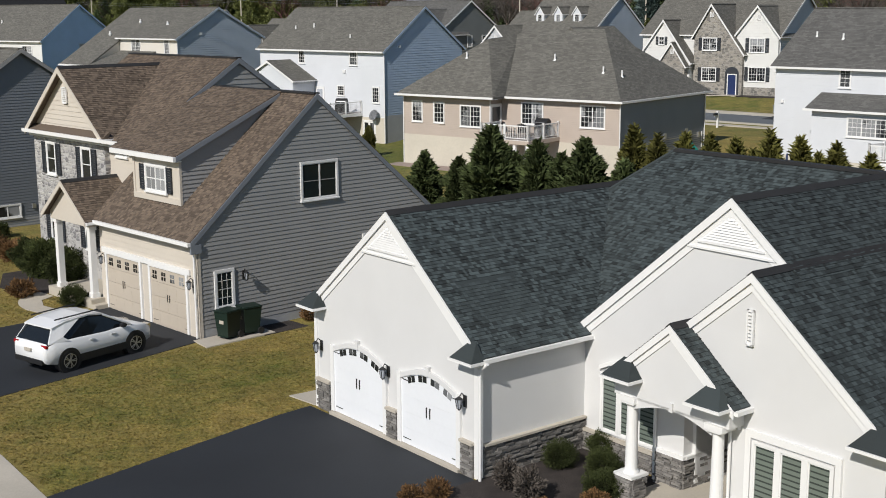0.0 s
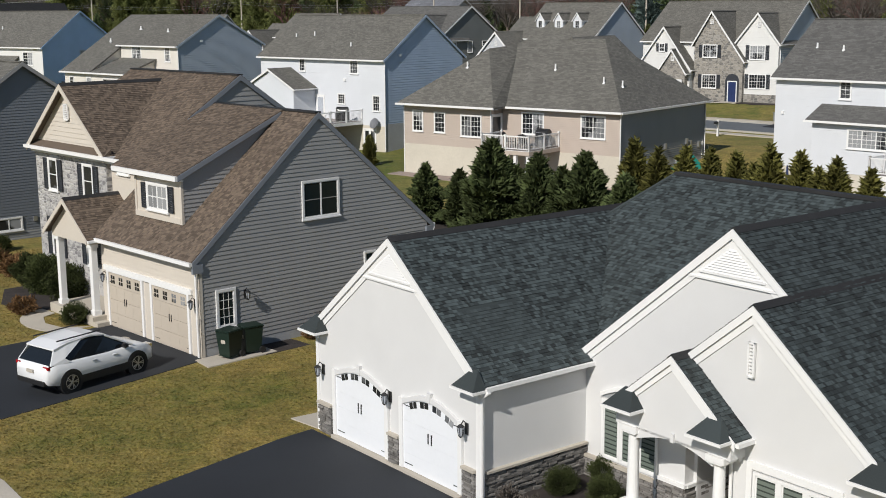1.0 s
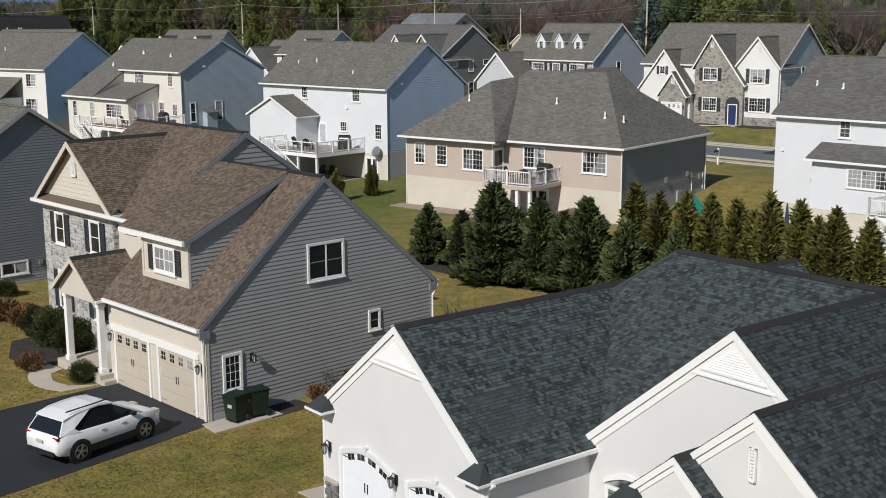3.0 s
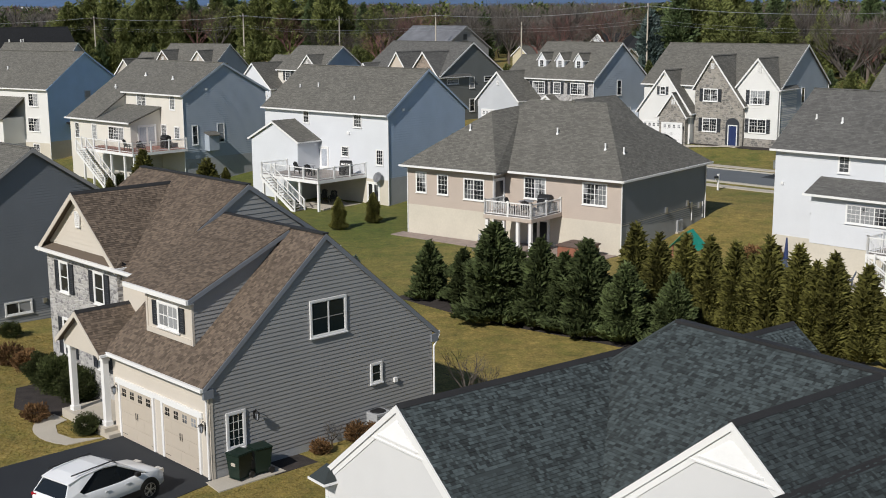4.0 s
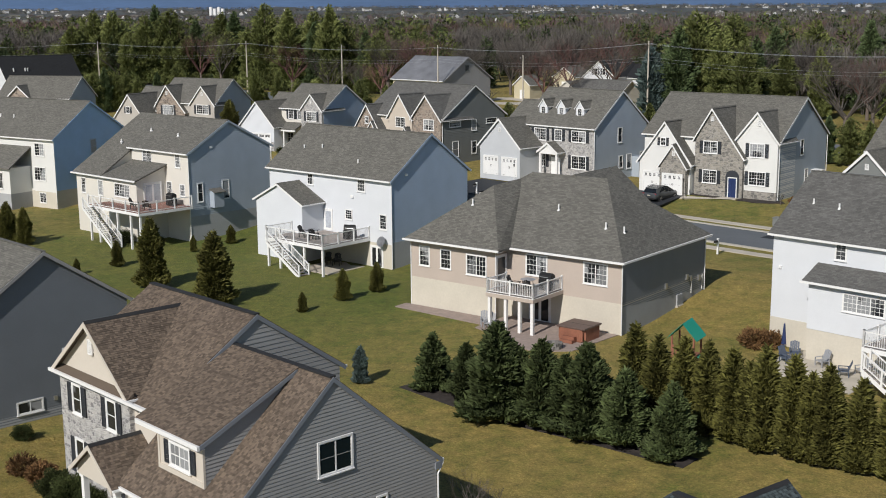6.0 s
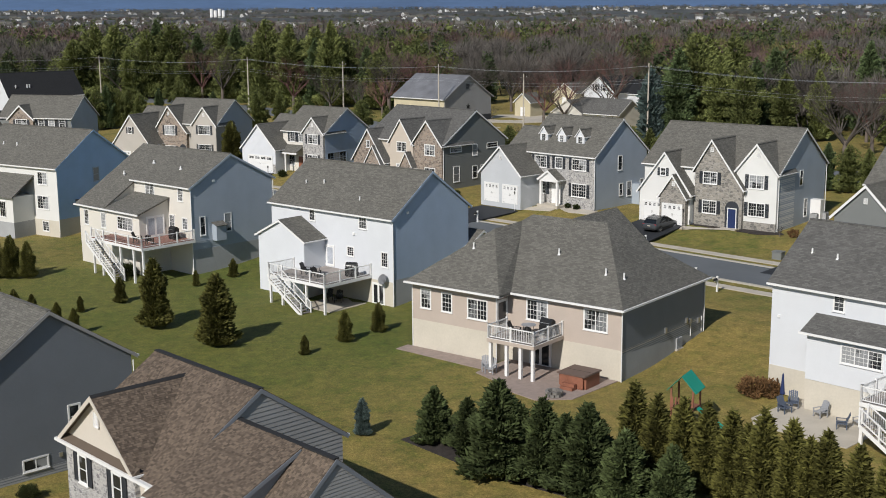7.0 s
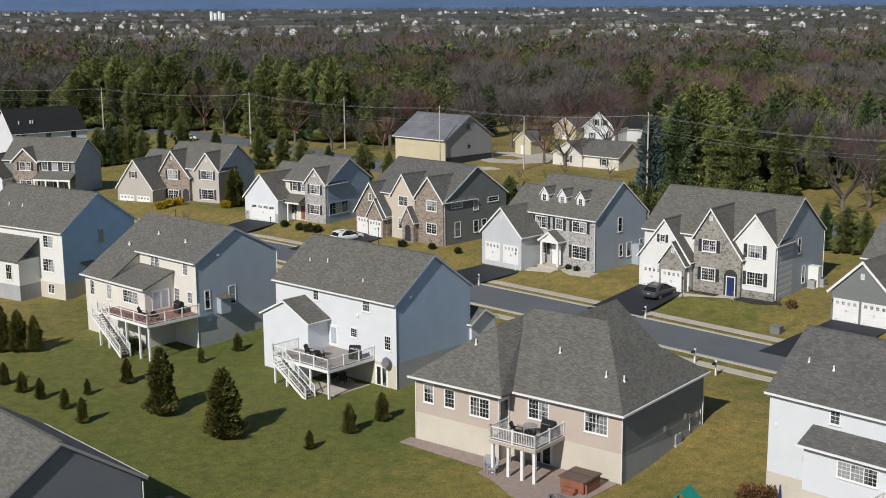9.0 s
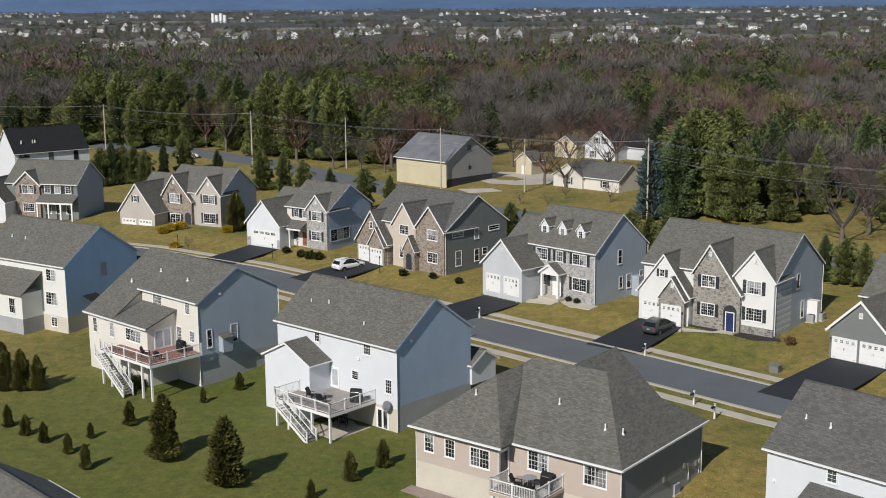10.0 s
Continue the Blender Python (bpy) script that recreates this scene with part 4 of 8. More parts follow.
def house_g():
    h = thing("house", at_house(-8.61, 41.62, 0.0, -46.5), "grey sided house with brown shingle roof and beige garage front", "house")
    f, s = Face("f", 0.0), Face("s", 0.0)
    # garage wing: end wall boards are single pieces
    bm = bmesh.new()
    prism(bm, [(-7, 0, -0.2), (-7, 10.85, -0.2), (-7, 10.85, 3.63), (-7, 5.37, 8.22), (-7, 0, 3.63)], (7, 0, 0))
    wall = part("wall", bm, "grey_siding", h)
    lap_siding(wall, s, [(0, 0.35), (10.85, 0.35), (10.85, 3.63), (5.37, 8.22), (0, 3.63)], "grey_siding", 0.155, 0.021, single=True)
    boxes("foundation", [(-0.05, 0, -0.3, 0.012, 10.85, 0.35)], "grey_concrete", h)
    lap_siding(h, f, [(-7, 2.2), (0, 2.2), (0, 3.6), (-7, 3.6)], "sand_siding", 0.2, 0.014)
    boxes("garage_wall", [(-7, -0.006, -0.1, 0, 0, 2.2)], "sand_siding", h)
    gable_x(h, -7, 0, 0, 10.85, 0, 3.63, 8.24, "sand_siding", "brown_shingle", "grey_siding", 0.3, 0.06, trim="slate_trim", yr=5.37, body=False)
    garage_door(h, f, -6.42, 0.05, -3.98, 2.2, "door_beige", trim=0.13)
    garage_door(h, f, -3.18, 0.05, -0.76, 2.2, "door_beige", trim=0.13)
    boxes("header_trim", [(-6.75, -0.09, 2.24, -0.45, 0, 2.44)], "white", h)
    for u in (-6.6, -0.28):
        wall_lamp(h, f, u, 2.0)
    boxes("corner_trim", [(-0.1, -0.03, 0, 0.035, 0.0, 3.3), (0.0, -0.03, 0, 0.035, 0.1, 3.3)], "sand_siding", h)
    pipe(h, (-0.05, -0.12, 0.05), (-0.05, -0.12, 3.1))
    pipe(h, (0.06, 10.9, 0.1), (0.06, 10.9, 2.9))
    pipe(h, (0.06, 10.9, 2.9), (0.06, 11.2, 3.35))
    boxes("eave_box", [(0.0, -0.3, 3.1, 0.1, 0.12, 3.42), (0.0, 10.75, 3.1, 0.1, 11.1, 3.42)], "slate_trim", h)
    window(h, s, 4.61, 4.5, 6.21, 5.8, 1, 1, 2, trim=0.085, hung=False, pane="dark_glass")
    window(h, s, 7.54, 2.05, 7.99, 2.75, 1, 1, 1, trim=0.08, hung=False, pane="dark_glass")
    window(h, s, 0.72, 1.05, 1.36, 2.28, 3, 4, 1, trim=0.1, hung=False, pane="dark_glass")
    for u, z in ((5.02, 5.15), (5.81, 5.15), (7.765, 2.4)):
        boxes("meeting_rail", [(0.03, u - (0.36 if z > 3 else 0.2), z - 0.014, 0.045, u + (0.36 if z > 3 else 0.2), z + 0.014)], "grey_siding", h)
    wall_lamp(h, s, 1.86, 2.1)
    for u, v in ((8.75, 1.9),):
        boxes("wall_box", [(0, u - 0.08, v - 0.08, 0.12, u + 0.08, v + 0.1)], "white", h)
    # two storey block
    gable_x(h, -15.4, -6.75, 1.75, 11.05, 0, 6.27, 9.34, "sand_siding", "brown_shingle", "grey_siding", 0.3, 0.08, trim="slate_trim", yr=6.55)
    window(h, Face("f", 1.75), -8.42, 5.72, -7.66, 5.9, 4, 1, 1, hung=False, trim=0.09)
    # front left gable with stone wall
    st = Face("f", 1.5)
    boxes("stone_wall", [(-15.4, 1.5, -0.1, -9.05, 2.0, 6.15)], "stone_g", h)
    gable_y(h, -15.15, -8.85, 1.48, 6.0, 6.1, 6.49, 9.01, "sand_siding", "brown_shingle", 0.3, 0.33, siding=True, board=0.26, trim="sand_siding", course=0.2, xr=-12.0)
    bm = bmesh.new()
    prism(bm, [(-15.45, 1.13, 6.36), (-15.45, 1.5, 6.64), (-15.45, 1.5, 6.5), (-15.45, 1.13, 6.22)], (6.9, 0, 0))
    part("pent_roof", bm, "brown_shingle", h)
    boxes("pent_fascia", [(-15.55, 1.02, 6.24, -6.45, 1.13, 6.38)], "white", h)
    louver(h, Face("f", 1.45), -12.25, 7.6, -11.85, 8.3)
    for u0, u1 in ((-14.1, -13.4), (-10.95, -10.22)):
        window(h, st, u0, 4.52, u1, 5.8, 1, 1, 1, shutters=0.38, trim=0.09)
        window(h, st, u0, 1.6, u1, 3.2, 1, 1, 1, shutters=0.38, trim=0.09)
    # shed dormer
    d = Face("f", 0.75)
    bm = bmesh.new()
    prism(bm, [(-5.38, 0.75, 4.2), (-5.38, 0.75, 6.2), (-5.38, 5.2, 8.18), (-5.38, 5.2, 8.0)], (3.27, 0, 0))
    part("dormer", bm, "sand_siding", h)
    lap_siding(h, Face("s", -2.11), [(0.75, 4.3), (5.15, 8.1), (0.75, 6.18)], "grey_siding", 0.155, 0.026)
    roof_plane(h, [(-6.7, 0.5, 6.28), (-1.98, 0.5, 6.28), (-1.98, 5.3, 8.4), (-6.7, 5.3, 8.4)], "brown_shingle", 0.14)
    boxes("dormer_fascia", [(-6.6, 0.4, 6.08, -1.96, 0.5, 6.26)], "white", h)
    boxes("dormer_soffit", [(-5.4, 0.5, 6.06, -1.98, 0.76, 6.1)], "white", h)
    bm = bmesh.new()
    prism(bm, [(-1.975, 0.5, 6.26), (-1.975, 5.15, 8.3), (-1.975, 5.15, 8.12), (-1.975, 0.5, 6.06)], (0.03, 0, 0))
    part("rake_board", bm, "slate_trim", h)
    bm = bmesh.new()
    prism(bm, [(-2.08, 0.75, 4.36), (-2.08, 5.1, 8.08), (-2.08, 5.1, 8.15), (-2.08, 0.75, 4.43)], (0.04, 0, 0))
    part("step_flashing", bm, "sand_siding", h)
    window(h, d, -4.45, 4.86, -3.1, 5.74, 2, 2, 2, shutters=0.34, trim=0.09)
    boxes("corner_trim", [(-2.2, 0.7, 4.45, -2.08, 0.8, 6.06), (-5.42, 0.71, 4.5, -5.3, 0.75, 6.06)], "sand_siding", h)
    boxes("dormer_apron", [(-5.4, 0.69, 4.46, -2.2, 0.75, 4.66)], "sand_siding", h)
    # entry porch
    gable_y(h, -10.2, -7.0, -0.45, 3.2, 3.2, 3.51, 4.76, "sand_siding", "brown_shingle", 0.25, 0.25, board=0.22, siding=False, trim="sand_siding")
    for x in (-9.95, -7.2):
        boxes("porch_post", [(x - 0.12, -0.38, 0.35, x + 0.12, -0.14, 3.2), (x - 0.16, -0.42, 0.35, x + 0.16, -0.1, 0.55), (x - 0.16, -0.42, 3.05, x + 0.16, -0.1, 3.22)], "white", h, join=True)
    boxes("porch_floor", [(-10.5, -0.6, 0.0, -6.85, 1.5, 0.36)], "paving", h)
    boxes("porch_step", [(-6.85, -0.6, -0.1, -6.5, 0.8, 0.18)], "paving", h)
    entry_door(h, Face("f", 1.5), -9.0, 0.36, -8.1, 2.45, "shutter")
    return h


def house_l():
    h = thing("house", at_house(-22.55, 65.56, -0.2, -46), "slate grey sided house with grey shingle roof", "house")
    gable_x(h, -13, 0, -5, 5, -0.3, 6.2, 9.55, "slate_shade_siding", "grey_roof", "slate_shade_siding", trim="grey_siding", course=0.155)
    s = Face("s", 0.0)
    boxes("foundation", [(-0.1, -5.02, -0.4, 0.02, 5.02, 0.7)], "grey_concrete", h)
    window(h, s, 0.9, 2.6, 1.5, 3.9, 1, 1, 1, trim=0.1)
    window(h, s, -2.0, 0.75, -0.6, 1.35, 1, 1, 2, trim=0.08, hung=False)
    boxes("wall_box", [(0, 0.1, 1.1, 0.12, 0.3, 1.35)], "metal", h)
    pipe(h, (0.05, 5.1, 0.1), (0.05, 5.1, 5.8))


def house_t():
    h = thing("house", at_house(11.88, 81.95, -0.1, -38), "tan sided ranch house with hipped grey roof on a raised basement", "house")
    f, fl, s = Face("f", 0.0), Face("f", -1.4), Face("s", 0.0)
    for x0, y0, x1 in ((-17.7, -1.4, -9.75), (-9.75, 0.0, 0.0)):
        boxes("wall", [(x0, y0, 2.35, x1, 12.6, 5.3)], "slate_shade_siding", h)
        boxes("foundation", [(x0 - 0.02, y0 - 0.02, -0.6, x1 + 0.015, 12.62, 2.35)], "concrete", h)
        lap_siding(h, Face("f", y0), [(x0, 2.35), (x1, 2.35), (x1, 5.25), (x0, 5.25)], "tan_siding", 0.13)
    # side wall in a darker siding colour: its shade is painted in
    lap_siding(h, s, [(0, 2.1), (12.6, 1.2), (12.6, 5.25), (0, 5.25)], "slate_shade_siding", 0.15)
    boxes("basement_wall", [(0.0, 0.0, -0.6, 0.016, 12.6, 2.1)], "grey_concrete", h)
    lap_siding(h, Face("s", -9.75), [(-1.4, 2.35), (0, 2.35), (0, 5.25), (-1.4, 5.25)], "tan_siding", 0.13)
    e = 5.4
    hip_roof(h, [
        [(-17.95, -0.45, e), (0.3, -0.45, e), (-5.1, 6.4, 10.02), (-11.8, 6.4, 10.02)],
        [(0.3, -0.45, e), (0.3, 13.05, e), (-5.1, 6.4, 10.02)],
        [(0.3, 13.05, e), (-17.95, 13.05, e), (-11.8, 6.4, 10.02), (-5.1, 6.4, 10.02)],
        [(-17.95, 13.05, e), (-17.95, -0.45, e), (-11.8, 6.4, 10.02)],
        [(-17.95, -2.0, e), (-9.1, -2.0, e), (-12.8, 2.6, 9.32)],
        [(-9.1, -2.0, e), (-9.1, 6.2, e), (-12.3, 6.2, 9.6), (-12.8, 2.6, 9.32)],
        [(-17.95, -2.0, e), (-17.95, 6.2, e), (-12.3, 6.2, 9.6), (-12.8, 2.6, 9.32)],
        [(-13.0, 12.6, e + 0.5), (-13.0, 6.2, e + 0.5), (-7.9, 6.2, 10.14), (-7.9, 12.6, 10.14)],
        [(-2.8, 12.6, e + 0.5), (-2.8, 6.2, e + 0.5), (-7.9, 6.2, 10.14), (-7.9, 12.6, 10.14)],
    ], "grey_roof")
    boxes("gutter", [(-18.05, -2.12, e - 0.16, -9.05, -2.0, e - 0.02), (-9.1, -0.57, e - 0.16, 0.35, -0.45, e - 0.02), (0.3, -0.5, e - 0.16, 0.42, 13.1, e - 0.02)], "white", h)
    boxes("soffit", [(-17.95, -2.0, e - 0.2, -9.1, -1.4, e - 0.16), (-9.1, -0.45, e - 0.2, 0.3, 0.0, e - 0.16), (0, 0, e - 0.2, 0.3, 13, e - 0.16)], "white", h)
    for u0, u1, n, z0, z1 in ((-16.85, -15.95, 1, 3.35, 4.8), (-14.8, -13.9, 1, 3.35, 4.75), (-12.35, -10.6, 2, 3.2, 4.65)):
        window(h, fl, u0, z0, u1, z1, 3, 4, n)
    for u0, u1 in ((-7.95, -6.2), (-3.05, -1.2)):
        window(h, f, u0, 3.5, u1, 4.95, 3, 4, 2)
    entry_door(h, Face("s", -9.75), -1.3, 2.78, -0.15, 4.75, "white", True)
    for p in ((0.06, -0.1), (-17.72, -1.45), (-9.72, -1.45), (0.06, 12.6)):
        pipe(h, (*p, 0.1), (*p, 5.2))
    for x, y in ((-13.6, 1.0), (-7.3, 3.2), (-2.6, 2.1), (-1.4, 2.6)):
        vent_pipe(h, x, y, 7.95 if x < -9 else (7.85 if x < -5 else (7.1 if x < -2 else 6.85)), 0.06)
    # balcony deck on white posts
    deck_floor(h, -8.8, -3.85, -4.8, -0.02, 2.75)
    boxes("deck_skirt", [(-8.83, -3.9, 2.45, -4.77, -3.86, 2.72), (-4.8, -3.86, 2.45, -4.76, 0, 2.72)], "tan_siding", h)
    railing(h, (-8.75, -3.8), (-4.85, -3.8), 2.75)
    railing(h, (-4.85, -3.8), (-4.85, -0.1), 2.75)
    railing(h, (-8.75, -3.8), (-8.75, -1.5), 2.75)
    for x, y in ((-8.6, -3.7), (-7.2, -3.7), (-6.0, -3.7), (-4.95, -3.7)):
        boxes("deck_post", [(x - 0.11, y - 0.11, -0.3, x + 0.11, y + 0.11, 2.47)], "white", h)
    entry_door(h, f, -7.6, 0.0, -5.9, 2.0, "white", True)
    # meters and pipes on the side wall
    for y, z in ((9.6, 2.6), (10.2, 2.4), (11.6, 2.2), (6.3, 2.5)):
        boxes("meter_box", [(0, y - 0.12, z - 0.2, 0.16, y + 0.12, z + 0.2)], "metal", h)
    for y in (10.4, 12.2):
        pipe(h, (0.06, y, 1.2), (0.06, y, 2.4), 0.03, "white", "conduit")
    return h


def house_b():
    h = thing("house", at_house(-4.98, 103.97, 0.1, -42), "white house with shaded bluish gable wall and raised rear deck", "house")
    f, s = Face("f", 0.0), Face("s", 0.0)
    # gable side takes the blue that has sky-lit shade in its colour
    gable_x(h, -16.2, 0, 0, 10, -0.4, 7.9, 11.42, "white_siding", "grey_roof", "blue_shade_siding", 0.3, 0.2, trim="blue_shade_siding")
    boxes("foundation", [(-16.2, -0.035, -0.4, 0.012, 0, 2.2), (0, 0, -0.4, 0.035, 10, 2.4)], "concrete", h)
    boxes("basement_wall", [(0.0, 0.0, -0.4, 0.04, 10.0, 2.4)], "grey_concrete", h)
    for u0, v0, u1, v1, n in ((-10.75, 6.65, -10.05, 7.82, 1), (-4.15, 6.62, -3.25, 7.86, 1), (-1.4, 3.5, -0.65, 4.76, 1), (-5.75, 3.95, -4.95, 4.75, 1)):
        window(h, f, u0, v0, u1, v1, 3, 4, n)
    entry_door(h, f, -9.5, 2.65, -7.6, 4.5, "white", True, "pale_glass")
    entry_door(h, f, -2.55, -0.1, -1.15, 1.85, "white", True)
    pipe(h, (0.06, -0.06, 0.1), (0.06, -0.06, 7.5))
    gable_y(h, -15.1, -8.75, -2.6, 0.5, -0.4, 5.2, 6.75, "white_siding", "grey_roof", 0.3, 0.2, board=0.2)
    deck_floor(h, -8.7, -5.7, -2.7, -0.03, 2.55)
    deck_floor(h, -10.2, -5.7, -8.72, -2.65, 2.55)
    railing(h, (-10.1, -5.65), (-2.75, -5.65), 2.55, solid=False)
    railing(h, (-2.75, -5.65), (-2.75, -0.1), 2.55, solid=False)
    railing(h, (-10.1, -5.65), (-10.1, -2.7), 2.55, solid=False)
    for x, y in ((-10.0, -5.55), (-8.4, -5.55), (-5.2, -5.55), (-2.85, -5.55), (-8.4, -3.0)):
        boxes("deck_post", [(x - 0.09, y - 0.09, -0.4, x + 0.09, y + 0.09, 2.3)], "white", h)
    stairs_x(h, -8.6, 2.5, -4.4, -0.1, -6.9, -5.8)
    boxes("patio", [(-7.2, -4.8, -0.3, -3.0, -0.1, -0.02)], "paving", h)
    for x, y, z in ((-13.6, 2.2, 9.4), (-11.3, 2.4, 9.6), (-5.3, 1.2, 8.7)):
        vent_pipe(h, x, y, z, 0.07, 0.5)
    boxes("wall_box", [(0, 1.7, 8.1, 0.12, 1.95, 8.3), (-5.0, -0.12, 5.9, -4.7, 0, 6.15)], "white", h)
    gable_x(h, -4, 0.25, 9.9, 13.4, 2.2, 4.2, 5.2, "white_siding", "grey_roof", "white_siding")
    return h


def house_c():
    h = thing("house", at_house(-25.5, 118.45, 0.2, -43), "cream sided house with shaded blue grey gable wall and reddish rear deck", "house")
    f, s, lo = Face("f", 0.0), Face("s", 0.0), Face("f", -3.5)
    # side wall's blue-grey includes painted shade and sky sheen
    gable_x(h, -10, 0, 0, 10.2, -0.5, 8.6, 11.4, "cream_siding", "grey_roof", "steel_shade_siding", 0.3, 0.2, trim="steel_shade_siding", yr=4.9)
    boxes("basement_wall", [(0, 0, -0.3, 0.04, 10.2, 2.3)], "grey_concrete", h)
    # long slope over the low rear rooms
    bm = bmesh.new()
    prism(bm, [(-15, -3.5, -0.5), (-15, 10.2, -0.5), (-15, 10.2, 8.4), (-15, 4.9, 11.3), (-15, -3.5, 6.0)], (5.0, 0, 0))
    part("wall", bm, "cream_siding", h)
    boxes("low_wall", [(-10, -3.5, -0.5, -3.9, 0.1, 5.95)], "cream_siding", h)
    lap_siding(h, lo, [(-15, 1.9), (-3.9, 1.9), (-3.9, 5.95), (-15, 5.95)], "cream_siding", 0.16)
    lap_siding(h, Face("s", -3.9), [(-3.5, 2.4), (0, 2.4), (0, 7.1), (-3.5, 5.95)], "cream_siding", 0.16)
    roof_plane(h, [(-15.3, -3.85, 5.95), (-9.8, -3.85, 5.95), (-9.8, 4.9, 11.55), (-15.3, 4.9, 11.55)], "grey_roof")
    roof_plane(h, [(-15.3, 10.5, 8.5), (-9.8, 10.5, 8.5), (-9.8, 4.9, 11.55), (-15.3, 4.9, 11.55)], "grey_roof")
    roof_plane(h, [(-9.8, -3.85, 5.95), (-3.6, -3.85, 5.95), (-3.6, 0.0, 7.3), (-9.8, 0.0, 7.3)], "grey_roof")
    boxes("gutter", [(-15.4, -3.97, 5.8, -3.55, -3.85, 5.95)], "white", h)
    for u0, v0, u1, v1, n in ((-14.0, 3.9, -13.3, 5.4, 1), (-10.8, 3.9, -10.0, 5.4, 1), (-7.75, 4.1, -5.1, 5.35, 3)):
        window(h, lo, u0, v0, u1, v1, 3, 4, n)
    for u0, v0, u1, v1, n in ((-7.8, 7.1, -6.3, 8.4, 2), (-2.1, 7.1, -1.35, 8.4, 1), (-3.75, 4.1, -2.95, 5.5, 1), (-1.5, 4.3, -0.75, 5.4, 1)):
        window(h, f, u0, v0, u1, v1, 3, 4, n)
    entry_door(h, Face("s", -3.9), -2.6, 3.5, -0.7, 5.5, "white", True, "pale_glass")
    for u0, u1 in ((1.0, 1.55), (4.0, 4.75)):
        window(h, s, u0, 3.7, u1, 5.5, 1, 1, 1)
    boxes("chimney_box", [(0, 2.4, 3.0, 0.75, 3.6, 4.6)], "steel_shade_siding", h)
    roof_plane(h, [(-0.1, 2.3, 4.9), (0.95, 2.3, 4.55), (0.95, 3.7, 4.55), (-0.1, 3.7, 4.9)], "grey_roof", 0.06)
    deck_floor(h, -3.88, -3.6, 0.5, -0.03, 3.45, "red_decking")
    deck_floor(h, -8.6, -6.2, 0.5, -3.62, 3.45, "red_decking")
    railing(h, (-8.5, -6.15), (0.45, -6.15), 3.45, solid=False)
    railing(h, (0.45, -6.15), (0.45, -0.1), 3.45, solid=False)
    for x in (-8.4, -6.8, -3.5, -1.2, 0.4):
        boxes("deck_post", [(x - 0.09, -6.1, -0.5, x + 0.09, -5.92, 3.2)], "white", h)
    stairs_x(h, -7.4, 3.4, -2.6, 0.1, -7.4, -6.3)
    pipe(h, (0.06, -0.06, 0.2), (0.06, -0.06, 8.3))
    pipe(h, (0.06, 10.3, 1.2), (0.06, 10.3, 8.3))
    for x, y, z in ((-12.3, 0.4, 8.9), (-9.4, 2.2, 10.1), (-4.2, 1.9, 9.9)):
        vent_pipe(h, x, y, z, 0.08, 0.3)
    boxes("wall_box", [(0, 2.6, 8.9, 0.1, 2.9, 9.1)], "white", h)
    return h


def house_d():
    h = thing("house", at_house(-45.35, 139.4, 0.55, -33), "white house with sky-lit blue gable wall", "house")
    f, s, lo = Face("f", 0.0), Face("s", 0.0), Face("f", -3.0)
    # side colour holds the sky's sheen as well as the siding's blue
    gable_x(h, -16, 0, 0, 11.2, -1.2, 7.65, 11.5, "warm_siding", "grey_roof", "sky_sheen_siding", trim="sky_sheen_siding")
    boxes("foundation", [(-16, -0.035, -1.2, 0, 0, 1.4), (0, 0, -1.2, 0.035, 11.2, 1.6)], "concrete", h)
    boxes("low_wall", [(-12, -3.0, -1.2, -4.3, 0.1, 4.3)], "warm_siding", h)
    boxes("low_base", [(-12.02, -3.03, -1.3, -4.28, 0, 1.3)], "grey_concrete", h)
    roof_plane(h, [(-12.3, -3.3, 4.3), (-4.0, -3.3, 4.3), (-4.0, 0.0, 6.6), (-12.3, 0.0, 6.6)], "grey_roof")
    for u0, v0, u1, v1, n in ((-3.3, 5.6, -1.7, 7.0, 2), (-7.5, 2.7, -5.6, 4.2, 2), (-3.6, 2.7, -1.7, 4.2, 2), (-2.9, 0.1, -1.9, 1.2, 2)):
        window(h, f, u0, v0, u1, v1, 2, 4, n)
    for u0, u1 in ((-10.6, -8.6), (-6.6, -5.6)):
        window(h, lo, u0, 1.9, u1, 3.7, 3, 2, 2 if u1 - u0 > 1.5 else 1)
    window(h, s, 5.4, 5.5, 6.2, 7.1, 1, 2, 1, trim_mat="blue_shade_siding")
    roof_plane(h, [(-0.1, 2.4, 3.7), (1.3, 2.4, 3.2), (1.3, 4.4, 3.2), (-0.1, 4.4, 3.7)], "dark_roof", 0.08)
    for x in (-12.5, -10.0):
        vent_pipe(h, x, 2.6, 9.5, 0.08, 0.4)
    pipe(h, (0.06, -0.06, 0.2), (0.06, -0.06, 7.4))
    gable_x(h, -6, 0.2, 11.5, 15.0, 1.0, 4.6, 6.2, "warm_siding", "dark_roof", "warm_siding")


